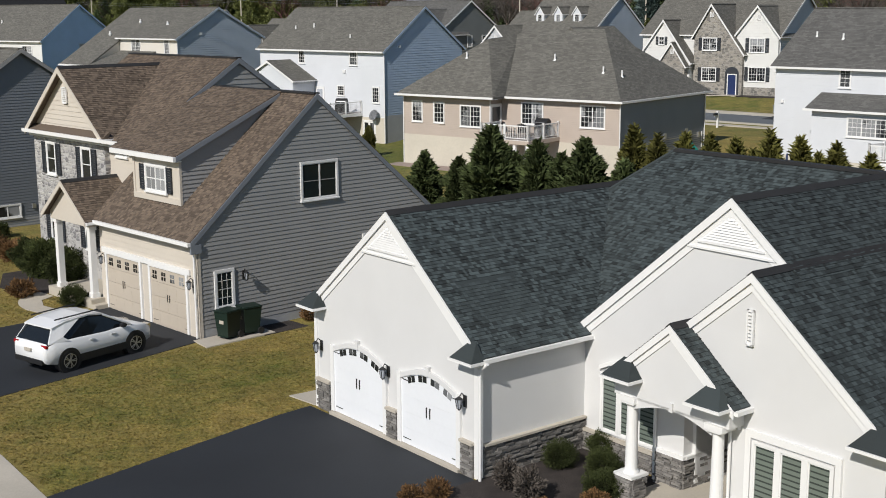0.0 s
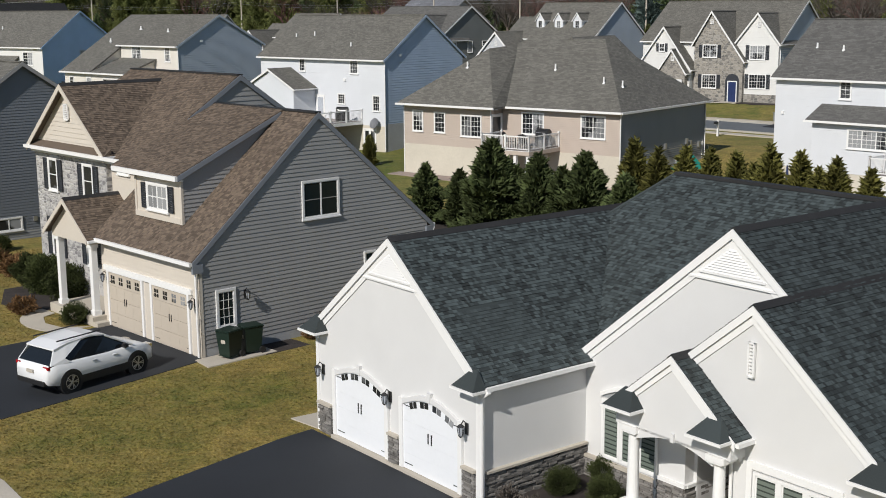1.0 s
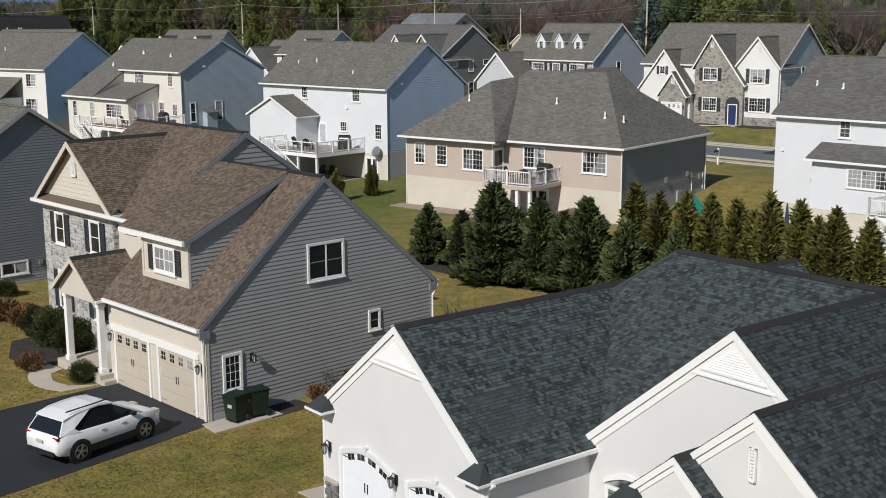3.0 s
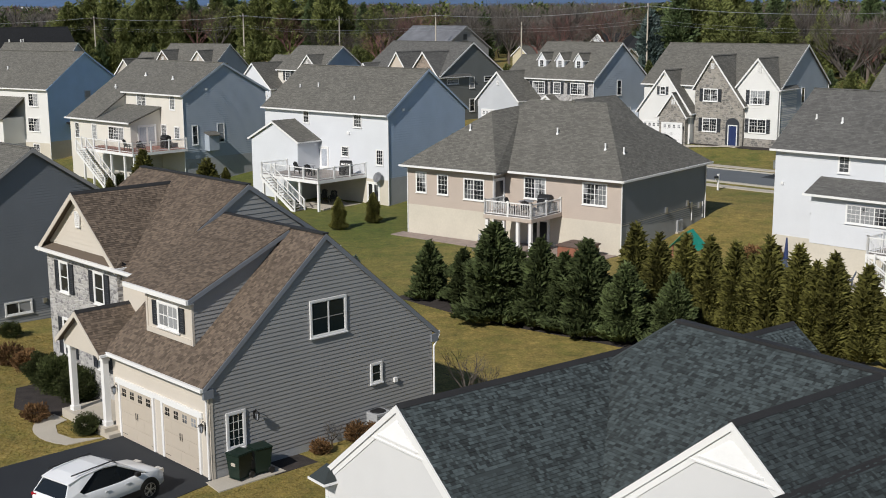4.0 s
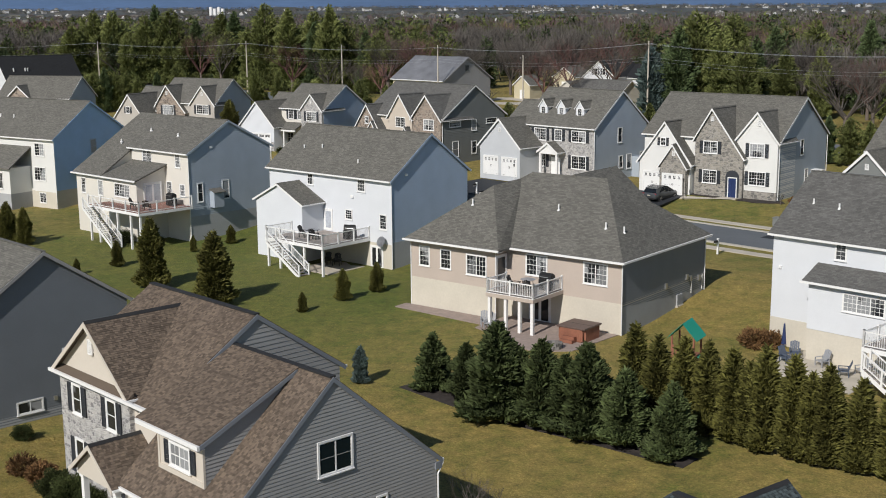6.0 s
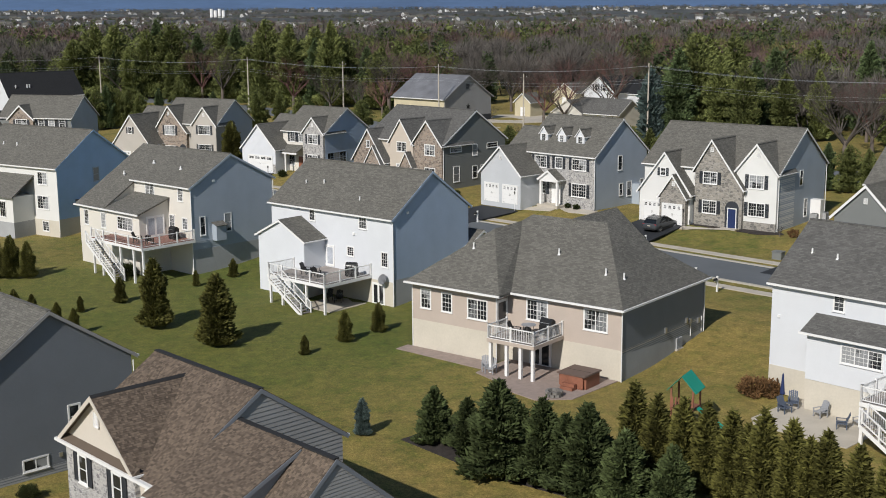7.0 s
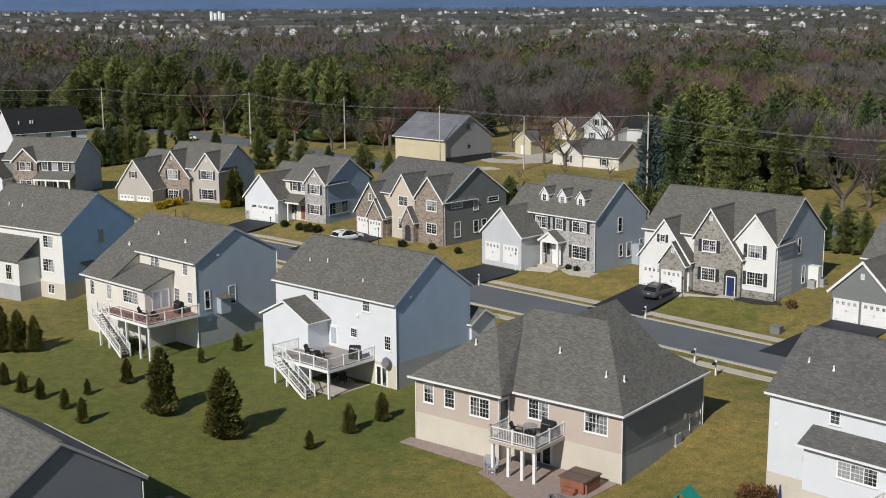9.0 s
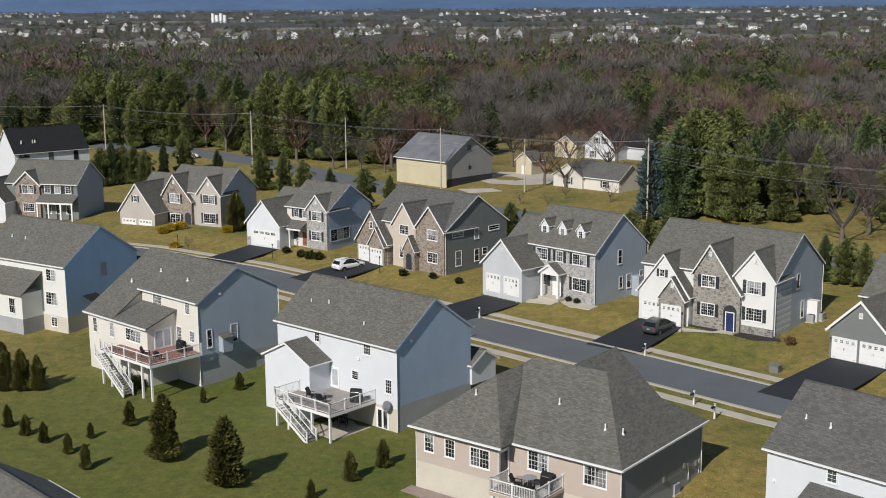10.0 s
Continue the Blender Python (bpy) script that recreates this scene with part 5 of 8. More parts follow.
def house_r():
    h = thing("house", at_house(21.54, 79.47, 0.2, -46), "white sided house with grey roof and rear patio", "house")
    f = Face("f", 0.0)
    gable_x(h, 0, 14, 0, 10, -0.8, 7.55, 11.0, "white_siding", "grey_roof_b", "white_siding", 0.3, 0.25)
    boxes("foundation", [(0, -0.035, -0.8, 14, 0, 1.8)], "concrete", h)
    window(h, f, 4.52, 6.32, 5.2, 7.42, 2, 4, 1)
    boxes("bay_wall", [(3.6, -1.6, 1.9, 14, 0.05, 4.95)], "white_siding", h)
    boxes("bay_base", [(3.62, -1.58, -0.8, 14, 0.05, 1.9)], "concrete", h)
    lap_siding(h, Face("f", -1.6), [(3.6, 1.9), (14, 1.9), (14, 4.95), (3.6, 4.95)], "white_siding", 0.16, 0.01)
    roof_plane(h, [(3.3, -1.95, 5.1), (14, -1.95, 5.1), (14, 0, 5.95), (3.3, 0, 5.95)], "grey_roof_b", 0.12)
    boxes("gutter", [(3.2, -2.07, 4.92, 14, -1.95, 5.05)], "white", h)
    window(h, Face("f", -1.6), 6.05, 3.5, 8.75, 4.58, 3, 4, 3)
    deck_floor(h, 9.3, -5.3, 14, -1.62, 2.5)
    railing(h, (9.35, -5.25), (14, -5.25), 2.5)
    railing(h, (9.35, -5.25), (9.35, -1.7), 2.5)
    for x in (9.4, 12):
        boxes("deck_post", [(x - 0.1, -5.2, -0.8, x + 0.1, -5.0, 2.25)], "white", h)
    stairs_x(h, 10.0, 1.6, 12.5, 0.0, -6.6, -5.6)
    for x, y, z in ((1.45, 2.4, 9.3), (3.4, 2.2, 9.2)):
        vent_pipe(h, x, y, z, 0.06, 0.35)
    boxes("wall_box", [(0.5, -0.1, 5.15, 0.68, 0, 5.33)], "white", h)
    pipe(h, (3.5, -0.08, 0.0), (3.5, -0.08, 1.9))


def house_n():
    h = thing("house", at_house(34.87, 127.56, 2.2, -40), "white house with buff stone gable and navy front door", "house")
    gable_x(h, -16.3, 0, 0, 12, -0.5, 6.4, 10.55, "warm_siding", "grey_roof", "steel_shade_siding", 0.3, 0.25)
    f, st, ga = Face("f", -0.42), Face("f", -0.9), Face("f", -1.5)
    gable_y(h, -4.7, 0.0, -0.42, 4.0, -0.5, 6.4, 9.3, "warm_siding", "grey_roof", 0.3, 0.25, board=0.28)
    boxes("stone_base", [(-3.7, -0.5, -0.5, 0.02, -0.4, 0.95)], "stone_n", h)
    gable_y(h, -9.4, -3.7, -0.9, 5.0, -0.5, 6.3, 9.5, "stone_n", "grey_roof", 0.3, 0.25, siding=False, board=0.28, xr=-7.4, ze1=4.6)
    gable_y(h, -16.0, -9.6, -1.5, 5.5, -0.5, 3.6, 7.85, "warm_siding", "grey_roof", 0.3, 0.25, board=0.28)
    gable_y(h, -13.0, -9.8, -2.2, 2.0, -0.5, 3.2, 5.45, "stone_n", "grey_roof", 0.25, 0.2, siding=False, board=0.26)
    garage_door(h, ga, -15.4, 0.0, -13.2, 2.2, "white")
    garage_door(h, Face("f", -2.2), -12.55, 0.0, -10.25, 2.2, "white")
    window(h, f, -3.15, 4.6, -1.5, 6.0, 3, 4, 2, 0.4)
    window(h, f, -3.15, 1.6, -1.3, 3.0, 3, 4, 2, 0.4)
    window(h, st, -8.35, 4.75, -6.75, 6.0, 3, 4, 2, 0.4)
    window(h, st, -8.35, 1.5, -6.75, 2.85, 3, 4, 2, 0.4)
    window(h, ga, -13.35, 5.3, -12.75, 6.1, 2, 3, 1, 0.3)
    for fa, u, v in ((st, -7.6, 8.2), (f, -2.4, 7.9), (Face("f", -2.2), -11.5, 4.3)):
        louver(h, fa, u, v, u + 0.4, v + 0.55)
    # arched entry: a flat dark panel stands for the shade of the recess
    bm = bmesh.new()
    st.poly(bm, [(-5.65, 0.0), (-4.05, 0.0)] + [(-4.85 + 0.8 * math.cos(a * math.pi / 8), 2.3 + 0.75 * math.sin(a * math.pi / 8)) for a in range(9)], 0.0, 0.02)
    part("entry_recess", bm, "shutter", h)
    entry_door(h, Face("f", -0.93), -5.25, 0.1, -4.35, 2.2, "navy")
    s = Face("s", 0.0)
    window(h, s, 5.2, 4.5, 5.9, 6.1, 1, 2, 1)
    window(h, s, 6.6, 0.9, 7.3, 2.8, 1, 2, 1)
    boxes("bulkhead", [(0, 8.3, 0, 1.2, 9.3, 2.6)], "white", h)
    pipe(h, (0.06, -0.06, 0.0), (0.06, -0.06, 6.2))
    pipe(h, (0.06, 12.2, 0.0), (0.06, 12.2, 6.2))


def house_m():
    h = thing("house", at_house(17.22, 142.49, 2.4, -46), "grey stone fronted house with three roof dormers", "house")
    gable_x(h, -11.3, 0, 0, 10, -0.5, 6.3, 10.3, "stone_g", "grey_roof", "steel_shade_siding", 0.3, 0.25, front_siding=False)
    gable_x(h, -15.5, -11.0, 1.0, 9, -0.5, 5.5, 8.6, "white_siding", "grey_roof", "steel_shade_siding")
    boxes("stone_front", [(-11.0, -0.05, -0.5, 0.0, 0, 6.2)], "stone_g", h)
    f = Face("f", -0.05)
    ga = Face("f", -4.0)
    for u0, u1, v0, v1 in ((-9.35, -7.5, 4.4, 5.75), (-6.05, -5.0, 4.5, 5.75), (-3.4, -1.3, 4.5, 5.75), (-9.35, -7.55, 1.2, 2.75), (-3.4, -1.25, 1.3, 2.8)):
        window(h, f, u0, v0, u1, v1, 3, 4, 2 if u1 - u0 > 1.4 else 1, 0.4)
    gable_y(h, -14.85, -8.2, -4.0, 4.5, -0.5, 3.8, 6.95, "pale_siding", "grey_roof", 0.3, 0.25, board=0.28)
    garage_door(h, ga, -14.1, 0.1, -11.85, 2.3, "white")
    garage_door(h, ga, -11.05, 0.1, -8.75, 2.3, "white")
    louver(h, ga, -11.7, 5.4, -11.3, 5.95)
    for x in (-9.2, -6.3, -3.4):
        gable_y(h, x - 0.62, x + 0.62, 1.35, 4.2, 6.9, 8.35, 9.15, "white_siding", "grey_roof", 0.12, 0.12, board=0.16)
        window(h, Face("f", 1.35), x - 0.3, 7.25, x + 0.3, 8.3, 2, 4, 1, trim=0.07)
    gable_y(h, -7.5, -4.6, -1.4, 0.5, 2.9, 3.2, 4.2, "white", "grey_roof", 0.2, 0.15, siding=False, board=0.3)
    for x in (-7.35, -4.75):
        boxes("porch_post", [(x - 0.14, -1.35, 0, x + 0.14, -1.07, 2.95)], "white", h)
    entry_door(h, f, -6.5, 0.1, -5.3, 2.3, "white")
    boxes("porch_floor", [(-7.7, -1.6, -0.4, -4.4, 0, 0.08)], "paving", h)
    s = Face("s", 0.0)
    for u0, v0, u1, v1 in ((4.4, 4.3, 5.1, 6.0), (4.7, 1.2, 5.3, 2.6), (6.2, 1.0, 7.0, 2.7), (8.8, 1.2, 9.4, 2.8)):
        window(h, s, u0, v0, u1, v1, 1, 2, 1)
    boxes("bulkhead", [(0, 7.2, -0.2, 1.1, 8.2, 2.4)], "steel_shade_siding", h)
    pipe(h, (0.06, -0.1, 0), (0.06, -0.1, 6.1))
    pipe(h, (0.06, 10.3, 0), (0.06, 10.3, 6.1))


def house_s():
    h = thing("house", at_house(-0.61, 160.2, 2.2, -46), "beige house with brown stone gables and olive side wall", "house")
    gable_x(h, -15.5, 0, 0, 11.8, -0.5, 6.2, 10.2, "beige_siding", "grey_roof_b", "olive_siding", 0.3, 0.25)
    f, ga = Face("f", -0.42), Face("f", -1.2)
    gable_y(h, -5.5, 0.0, -0.42, 5.5, -0.5, 6.1, 9.1, "stone_b", "grey_roof_b", 0.3, 0.25, siding=False, board=0.28)
    gable_y(h, -10.3, -5.6, -0.42, 5.5, -0.5, 6.0, 9.0, "beige_siding", "grey_roof_b", 0.3, 0.25, board=0.28)
    gable_y(h, -17.2, -10.6, -1.2, 6.0, -0.5, 3.2, 7.4, "stone_b", "grey_roof_b", 0.3, 0.25, siding=False, board=0.28)
    gable_y(h, -13.9, -10.7, -1.8, 3.0, -0.5, 2.9, 5.2, "stone_b", "grey_roof_b", 0.25, 0.2, siding=False, board=0.24)
    garage_door(h, ga, -16.7, 0.0, -14.3, 2.15, "white")
    garage_door(h, Face("f", -1.8), -13.4, 0.0, -11.1, 2.15, "white")
    for u0, u1, v0, v1 in ((-8.75, -6.95, 4.7, 5.95), (-3.2, -1.3, 4.6, 5.95), (-8.9, -7.4, 1.4, 2.9), (-3.2, -1.3, 1.5, 2.85)):
        window(h, f, u0, v0, u1, v1, 3, 4, 2)
    window(h, ga, -14.3, 4.9, -13.7, 5.8, 2, 3, 1)
    gable_y(h, -7.2, -4.9, -1.3, 3.0, -0.4, 2.9, 4.7, "stone_b", "grey_roof_b", 0.2, 0.15, siding=False, board=0.22)
    # porch opening's shade, painted as a dark arched panel on the wall
    bm = bmesh.new()
    Face("f", -1.3).poly(bm, [(-6.6, 0.1), (-5.5, 0.1)] + [(-6.05 + 0.55 * math.cos(a * math.pi / 8), 1.9 + 0.5 * math.sin(a * math.pi / 8)) for a in range(9)], 0, 0.02)
    part("entry_recess", bm, "shutter", h)
    s = Face("s", 0.0)
    for u0, v0, u1, v1 in ((1.2, 5.0, 3.2, 5.6), (5.4, 4.3, 6.2, 5.7), (8.2, 5.1, 10.2, 5.7), (1.8, 1.0, 2.8, 3.0), (5.4, 1.2, 6.2, 2.8), (7.0, 1.9, 7.8, 2.8)):
        window(h, s, u0, v0, u1, v1, 1, 1, 1)
    pipe(h, (0.06, -0.15, 0), (0.06, -0.15, 6.0))


def house_u():
    h = thing("house", at_house(-18.07, 178.1, 2.2, -37), "pale grey house with stone gable and shaded blue side wall", "house")
    gable_x(h, -8.5, 0, 0, 9.6, -0.5, 6.1, 9.3, "cream_siding", "grey_roof", "blue_shade_siding", 0.3, 0.25)
    gable_x(h, -14.0, -8.2, 1.0, 9.6, -0.5, 4.6, 7.8, "cream_siding", "grey_roof", "blue_shade_siding")
    f, ga = Face("f", -0.42), Face("f", -3.0)
    gable_y(h, -4.1, 0.0, -0.42, 4.5, -0.5, 6.0, 8.2, "stone_g", "grey_roof", 0.25, 0.2, siding=False, board=0.26)
    gable_y(h, -14.3, -7.3, -3.0, 4.0, -0.5, 3.5, 6.95, "white_siding", "grey_roof", 0.3, 0.25, board=0.28)
    garage_door(h, ga, -12.9, 0.1, -8.0, 2.3, "white")
    boxes("stone_pier", [(-14.3, -3.06, -0.5, -13.5, -3.0, 1.2), (-7.9, -3.06, -0.5, -7.3, -3.0, 1.2)], "stone_g", h)
    for u0, u1, v0, v1 in ((-3.0, -1.1, 4.4, 5.7), (-3.1, -1.2, 1.4, 2.7)):
        window(h, f, u0, v0, u1, v1, 3, 4, 2, 0.38)
    for u0 in (-7.0, -5.2):
        window(h, Face("f", 0.0), u0, 4.5, u0 + 0.95, 5.95, 2, 4, 1, 0.36)
    roof_plane(h, [(-8.7, -1.9, 3.1), (-4.1, -1.9, 3.1), (-4.1, 0, 4.0), (-8.7, 0, 4.0)], "grey_roof", 0.12)
    boxes("porch_beam", [(-8.6, -1.9, 2.75, -4.1, -1.75, 3.0)], "white", h)
    for x in (-8.4, -6.4):
        boxes("porch_post", [(x - 0.1, -1.9, 0, x + 0.1, -1.7, 2.75)], "white", h)
    entry_door(h, Face("f", 0.0), -5.4, 0.2, -4.5, 2.3, "wood")
    window(h, Face("f", 0.0), -7.4, 0.9, -6.2, 2.4, 2, 3, 1)
    louver(h, f, -2.25, 6.9, -1.9, 7.4)
    window(h, Face("s", 0.0), 0.4, 1.3, 4.5, 3.0, 2, 3, 3, trim_mat="blue_shade_siding")


def house_v():
    h = thing("house", at_house(-37.72, 198.59, 1.9, -28), "greige house with brown stone gable and arched entry", "house")
    gable_x(h, -12, 0, 0, 9.5, -0.8, 5.9, 9.5, "greige_siding", "grey_roof", "steel_shade_siding", 0.3, 0.25)
    gable_x(h, -18.0, -11.5, 0, 8.5, -0.8, 4.5, 8.0, "greige_siding", "grey_roof", "steel_shade_siding")
    f, ga = Face("f", -0.6), Face("f", -4.0)
    gable_y(h, -11.9, -5.9, -0.6, 4.5, -0.8, 5.4, 8.6, "stone_b", "grey_roof", 0.3, 0.25, siding=False, board=0.28, xr=-9.5, ze1=4.5)
    gable_y(h, -4.7, 0.1, -0.42, 4.5, -0.8, 5.8, 8.6, "greige_siding", "grey_roof", 0.3, 0.25, board=0.28)
    gable_y(h, -18.6, -11.0, -4.0, 5.0, -1.2, 2.6, 7.2, "greige_siding", "grey_roof", 0.3, 0.25, board=0.28)
    garage_door(h, ga, -18.0, -0.9, -15.2, 1.1, "white")
    garage_door(h, ga, -14.3, -0.9, -11.7, 1.1, "white")
    window(h, ga, -15.4, 4.2, -14.6, 5.2, 2, 3, 1, 0.3)
    for fa, u0, u1, v0, v1 in ((f, -10.4, -8.3, 3.9, 5.4), (Face("f", -0.42), -3.5, -1.1, 4.2, 5.6), (f, -10.5, -8.3, 0.4, 2.0), (Face("f", -0.42), -3.5, -1.0, 0.9, 2.5)):
        window(h, fa, u0, v0, u1, v1, 3, 4, 2, 0.38)
    # flat dark arch in place of a shaded entry recess
    bm = bmesh.new()
    f.poly(bm, [(-7.4, -0.2), (-6.1, -0.2)] + [(-6.75 + 0.65 * math.cos(a * math.pi / 8), 1.8 + 0.6 * math.sin(a * math.pi / 8)) for a in range(9)], 0, 0.02)
    part("entry_recess", bm, "shutter", h)
    louver(h, f, -9.7, 7.1, -9.3, 7.7)
    louver(h, Face("f", -0.42), -2.5, 7.1, -2.1, 7.7)


def house_x():
    h = thing("house", at_house(-64.79, 209.43, 1.9, -15), "grey house with brown stone bay and pillared porch", "house")
    gable_x(h, -14, 0, 0, 8.5, -0.6, 6.2, 9.6, "olive_siding", "grey_roof", "steel_shade_siding", 0.3, 0.25)
    f = Face("f", -0.45)
    gable_y(h, -12.0, -7.2, -0.45, 4.5, -0.6, 6.0, 8.2, "stone_b", "grey_roof", 0.3, 0.25, siding=False, board=0.3)
    window(h, f, -10.6, 4.4, -8.4, 5.8, 3, 4, 2, 0.4)
    window(h, f, -10.6, 1.2, -8.4, 2.6, 3, 4, 2)
    for u in (-6.4, -4.4, -2.3):
        window(h, Face("f", 0.0), u, 4.5, u + 1.1, 5.9, 2, 4, 1, 0.35)
        window(h, Face("f", 0.0), u, 0.9, u + 1.1, 2.5, 2, 4, 1)
    roof_plane(h, [(-7.2, -2.0, 3.2), (0.2, -2.0, 3.2), (0.2, 0, 4.2), (-7.2, 0, 4.2)], "grey_roof", 0.12)
    boxes("porch_beam", [(-7.1, -2.0, 2.8, 0.1, -1.8, 3.1)], "white", h)
    for x in (-6.9, -4.7, -2.3, -0.1):
        boxes("porch_post", [(x - 0.13, -2.0, -0.5, x + 0.13, -1.74, 2.8)], "white", h)
    gable_y(h, -19, -12.2, -3.5, 5, -0.6, 3.2, 6.9, "white_siding", "grey_roof", board=0.28)


def house_o():
    h = thing("house", at_house(38.46, 119.9, 2.2, -45), "dark grey sided house with white garage doors", "house")
    ga = Face("f", 0.0)
    gable_y(h, 0, 6.4, 0, 9, -0.5, 3.3, 6.4, "olive_siding", "grey_roof", 0.4, 0.25, board=0.34)
    garage_door(h, ga, 0.4, 0.05, 2.85, 2.2, "white")
    garage_door(h, ga, 3.4, 0.05, 5.9, 2.2, "white")
    louver(h, ga, 3.0, 4.6, 3.4, 5.2)
    gable_x(h, 1.0, 14, 4.5, 14, -0.5, 6.0, 9.6, "olive_siding", "grey_roof", "olive_siding")
    wall_lamp(h, ga, 0.12, 2.0)


def house_dark():
    h = thing("house", at_house(-88.9, 247.7, 3.6, -50), "long white house with black shingle roof", "house")
    gable_y(h, -9.4, 0, 0, 16, -1.5, 5.6, 10.1, "white_siding", "dark_roof", 0.35, 0.25)
    s = Face("s", 0.0)
    for u, w, v0 in ((1.0, 2.0, 4.6), (7.2, 0.9, 3.2), (12.6, 0.9, 3.4)):
        window(h, s, u, v0, u + w, 5.3, 1, 1, 1, trim_mat="shutter")
    for x in (2.0, 4.4, 4.9):
        boxes("roof_vent", [(-1.6, x, 7.2, -1.4, x + 0.2, 7.9)], "white", h)


def barn():
    h = thing("barn", at_house(-0.6, 223.05, 4.8, -45), "pale yellow bank barn with slate roof and barn star", "barn")
    gable_x(h, -13.5, 0, 0, 12.5, -0.6, 5.1, 9.0, "barn_yellow", "barn_roof", "grey_siding", 0.4, 0.4, trim="grey_siding", course=0.3)
    # thin dark sheet stands for the shaded openings along the barn's foot
    boxes("lower_wall", [(0, 0.1, -0.6, 0.05, 12.4, 1.7)], "shutter", h)
    boxes("door_rail", [(-13.0, -0.06, 3.6, -8.0, -0.02, 3.72)], "barn_yellow", h)
    bm = bmesh.new()
    s = Face("s", 0.02)
    for k in range(5):
        a = math.radians(90 + 72 * k)
        s.poly(bm, [(6.2, 3.4), (6.2 + 0.25 * math.cos(a - 0.63), 3.4 + 0.25 * math.sin(a - 0.63)), (6.2 + 0.6 * math.cos(a), 3.4 + 0.6 * math.sin(a)), (6.2 + 0.25 * math.cos(a + 0.63), 3.4 + 0.25 * math.sin(a + 0.63))], 0, 0.05)
    part("barn_star", bm, "black", h)
    window(h, s, 5.7, 6.6, 6.6, 7.6, 1, 1, 1, trim_mat="olive_siding")


def cottage():
    h = thing("house", at_house(29.7, 211.83, 5.2, -45), "low cream cottage with dark shingle roof", "house")
    gable_x(h, -11, 0, 0, 7, -0.4, 2.5, 4.8, "cream_siding", "grey_roof_b", "cream_siding")
    gable_y(h, -14.5, -7.8, -0.5, 7, -0.4, 2.4, 4.5, "cream_siding", "grey_roof_b", trim="cream_siding")
    window(h, Face("f", -0.5), -11.7, 0.9, -10.5, 2.1, 3, 3, 1, 0.35)
    window(h, Face("f", 0.0), -3.6, 0.9, -2.6, 2.0, 2, 2, 1, 0.3)


def farmhouse():
    h = thing("house", at_house(35.43, 257.55, 5.2, -45), "white two storey farmhouse with black shutters", "house")
    gable_y(h, -8.4, 0, 0, 11, -1.5, 3.2, 6.4, "white_siding", "dark_roof")
    f = Face("f", 0.0)
    for u, v in ((-5.6, 3.6), (-3.4, 3.6), (-6.6, 0.6), (-2.6, 0.6)):
        window(h, f, u, v, u + 0.85, v + 1.3, 2, 2, 1, 0.35)
    gable_x(h, 0, 9, 4, 11, -1.5, 3.0, 5.6, "white_siding", "dark_roof", "white_siding")
    boxes("chimney", [(9.2, 5.5, -1.5, 10.4, 6.7, 8.0)], "brick", h)


def shed(x, y, z, yaw, w, d, e, r, wall, roof, label):
    h = thing("shed", at_house(x, y, z, yaw), label, "outbuilding")
    gable_y(h, -w, 0, 0, d, -0.4, e, r, wall, roof)
    entry_door(h, Face("f", 0.0), -w * 0.6, 0.0, -w * 0.6 + 0.9, 1.9, "white")


house_w(), house_g(), house_l(), house_t(), house_b(), house_c(), house_d(), house_r(), house_n(), house_m()
house_s(), house_u(), house_v(), house_x(), house_o(), house_dark(), barn(), cottage(), farmhouse()
shed(16.0, 236.0, 5.2, -45, 4.0, 4, 3.0, 4.6, "barn_yellow", "grey_roof", "small cream shed with pitched roof")
shed(27.5, 262.0, 5.2, -45, 6.0, 6, 3.0, 5.0, "barn_yellow", "grey_roof", "cream outbuilding beside the farmhouse")
# ---- streets, drives and paths ----


def shifted(line, d):
    out = []
    for i, p in enumerate(line):
        a, b = line[max(0, i - 1)], line[min(len(line) - 1, i + 1)]
        t = Vector((b[0] - a[0], b[1] - a[1])).normalized()
        out.append((p[0] + t.y * d, p[1] - t.x * d))
    return out


strip("road", STREET, 7.4, 0.05, "asphalt", "grey asphalt residential street with pale kerbs", "street")
for side in (-1, 1):
    strip("kerb", shifted(STREET, side * 3.85), 0.36, 0.14, "kerb", "pale concrete kerb along the street", "kerb", 0.3)
    strip("pavement", shifted(STREET, side * 6.0), 1.25, 0.06, "paving", "concrete pavement behind a grass verge", "pavement")
strip("road", [(-140, 318), (-89, 302), (-66, 290), (-40, 262), (-12, 226), (0, 207), (30, 178), (60, 150), (90, 128)], 7.0, 0.08, "asphalt", "grey asphalt country road beyond the houses", "street")


def drive(name, m, outline, lift, mat, label, category="driveway"):
    pts = [m @ Vector((x, y, 0)) for x, y in outline]
    return slab(name, [(p.x, p.y) for p in pts], lift, mat, label, category)


HW, HG = pose(0.86, 28.32, 0, 0, 0, -52), pose(-8.61, 41.62, 0, 0, 0, -46.5)
HN, HM, HS, HU, HV, HO = (pose(34.87, 127.56, 0, 0, 0, -40), pose(17.22, 142.49, 0, 0, 0, -46), pose(-0.61, 160.2, 0, 0, 0, -46), pose(-18.07, 178.1, 0, 0, 0, -37), pose(-37.72, 198.59, 0, 0, 0, -28), pose(38.46, 119.9, 0, 0, 0, -45))
slab("driveway", [(-3.95, 34.15), (-4.8, 33.3), (-9.3, 27.7), (-16, 19.5), (-6, 12), (2.2, 26.0), (0.95, 28.05)], 0.02, "asphalt_new", "freshly sealed black asphalt driveway", "driveway")
drive("driveway", HG, [(-6.6, -0.02), (0.2, -0.02), (0.6, -2.5), (1.5, -9), (2.0, -22), (-6.5, -22), (-6.6, -4)], 0.02, "asphalt_new", "black asphalt driveway before the beige garage")
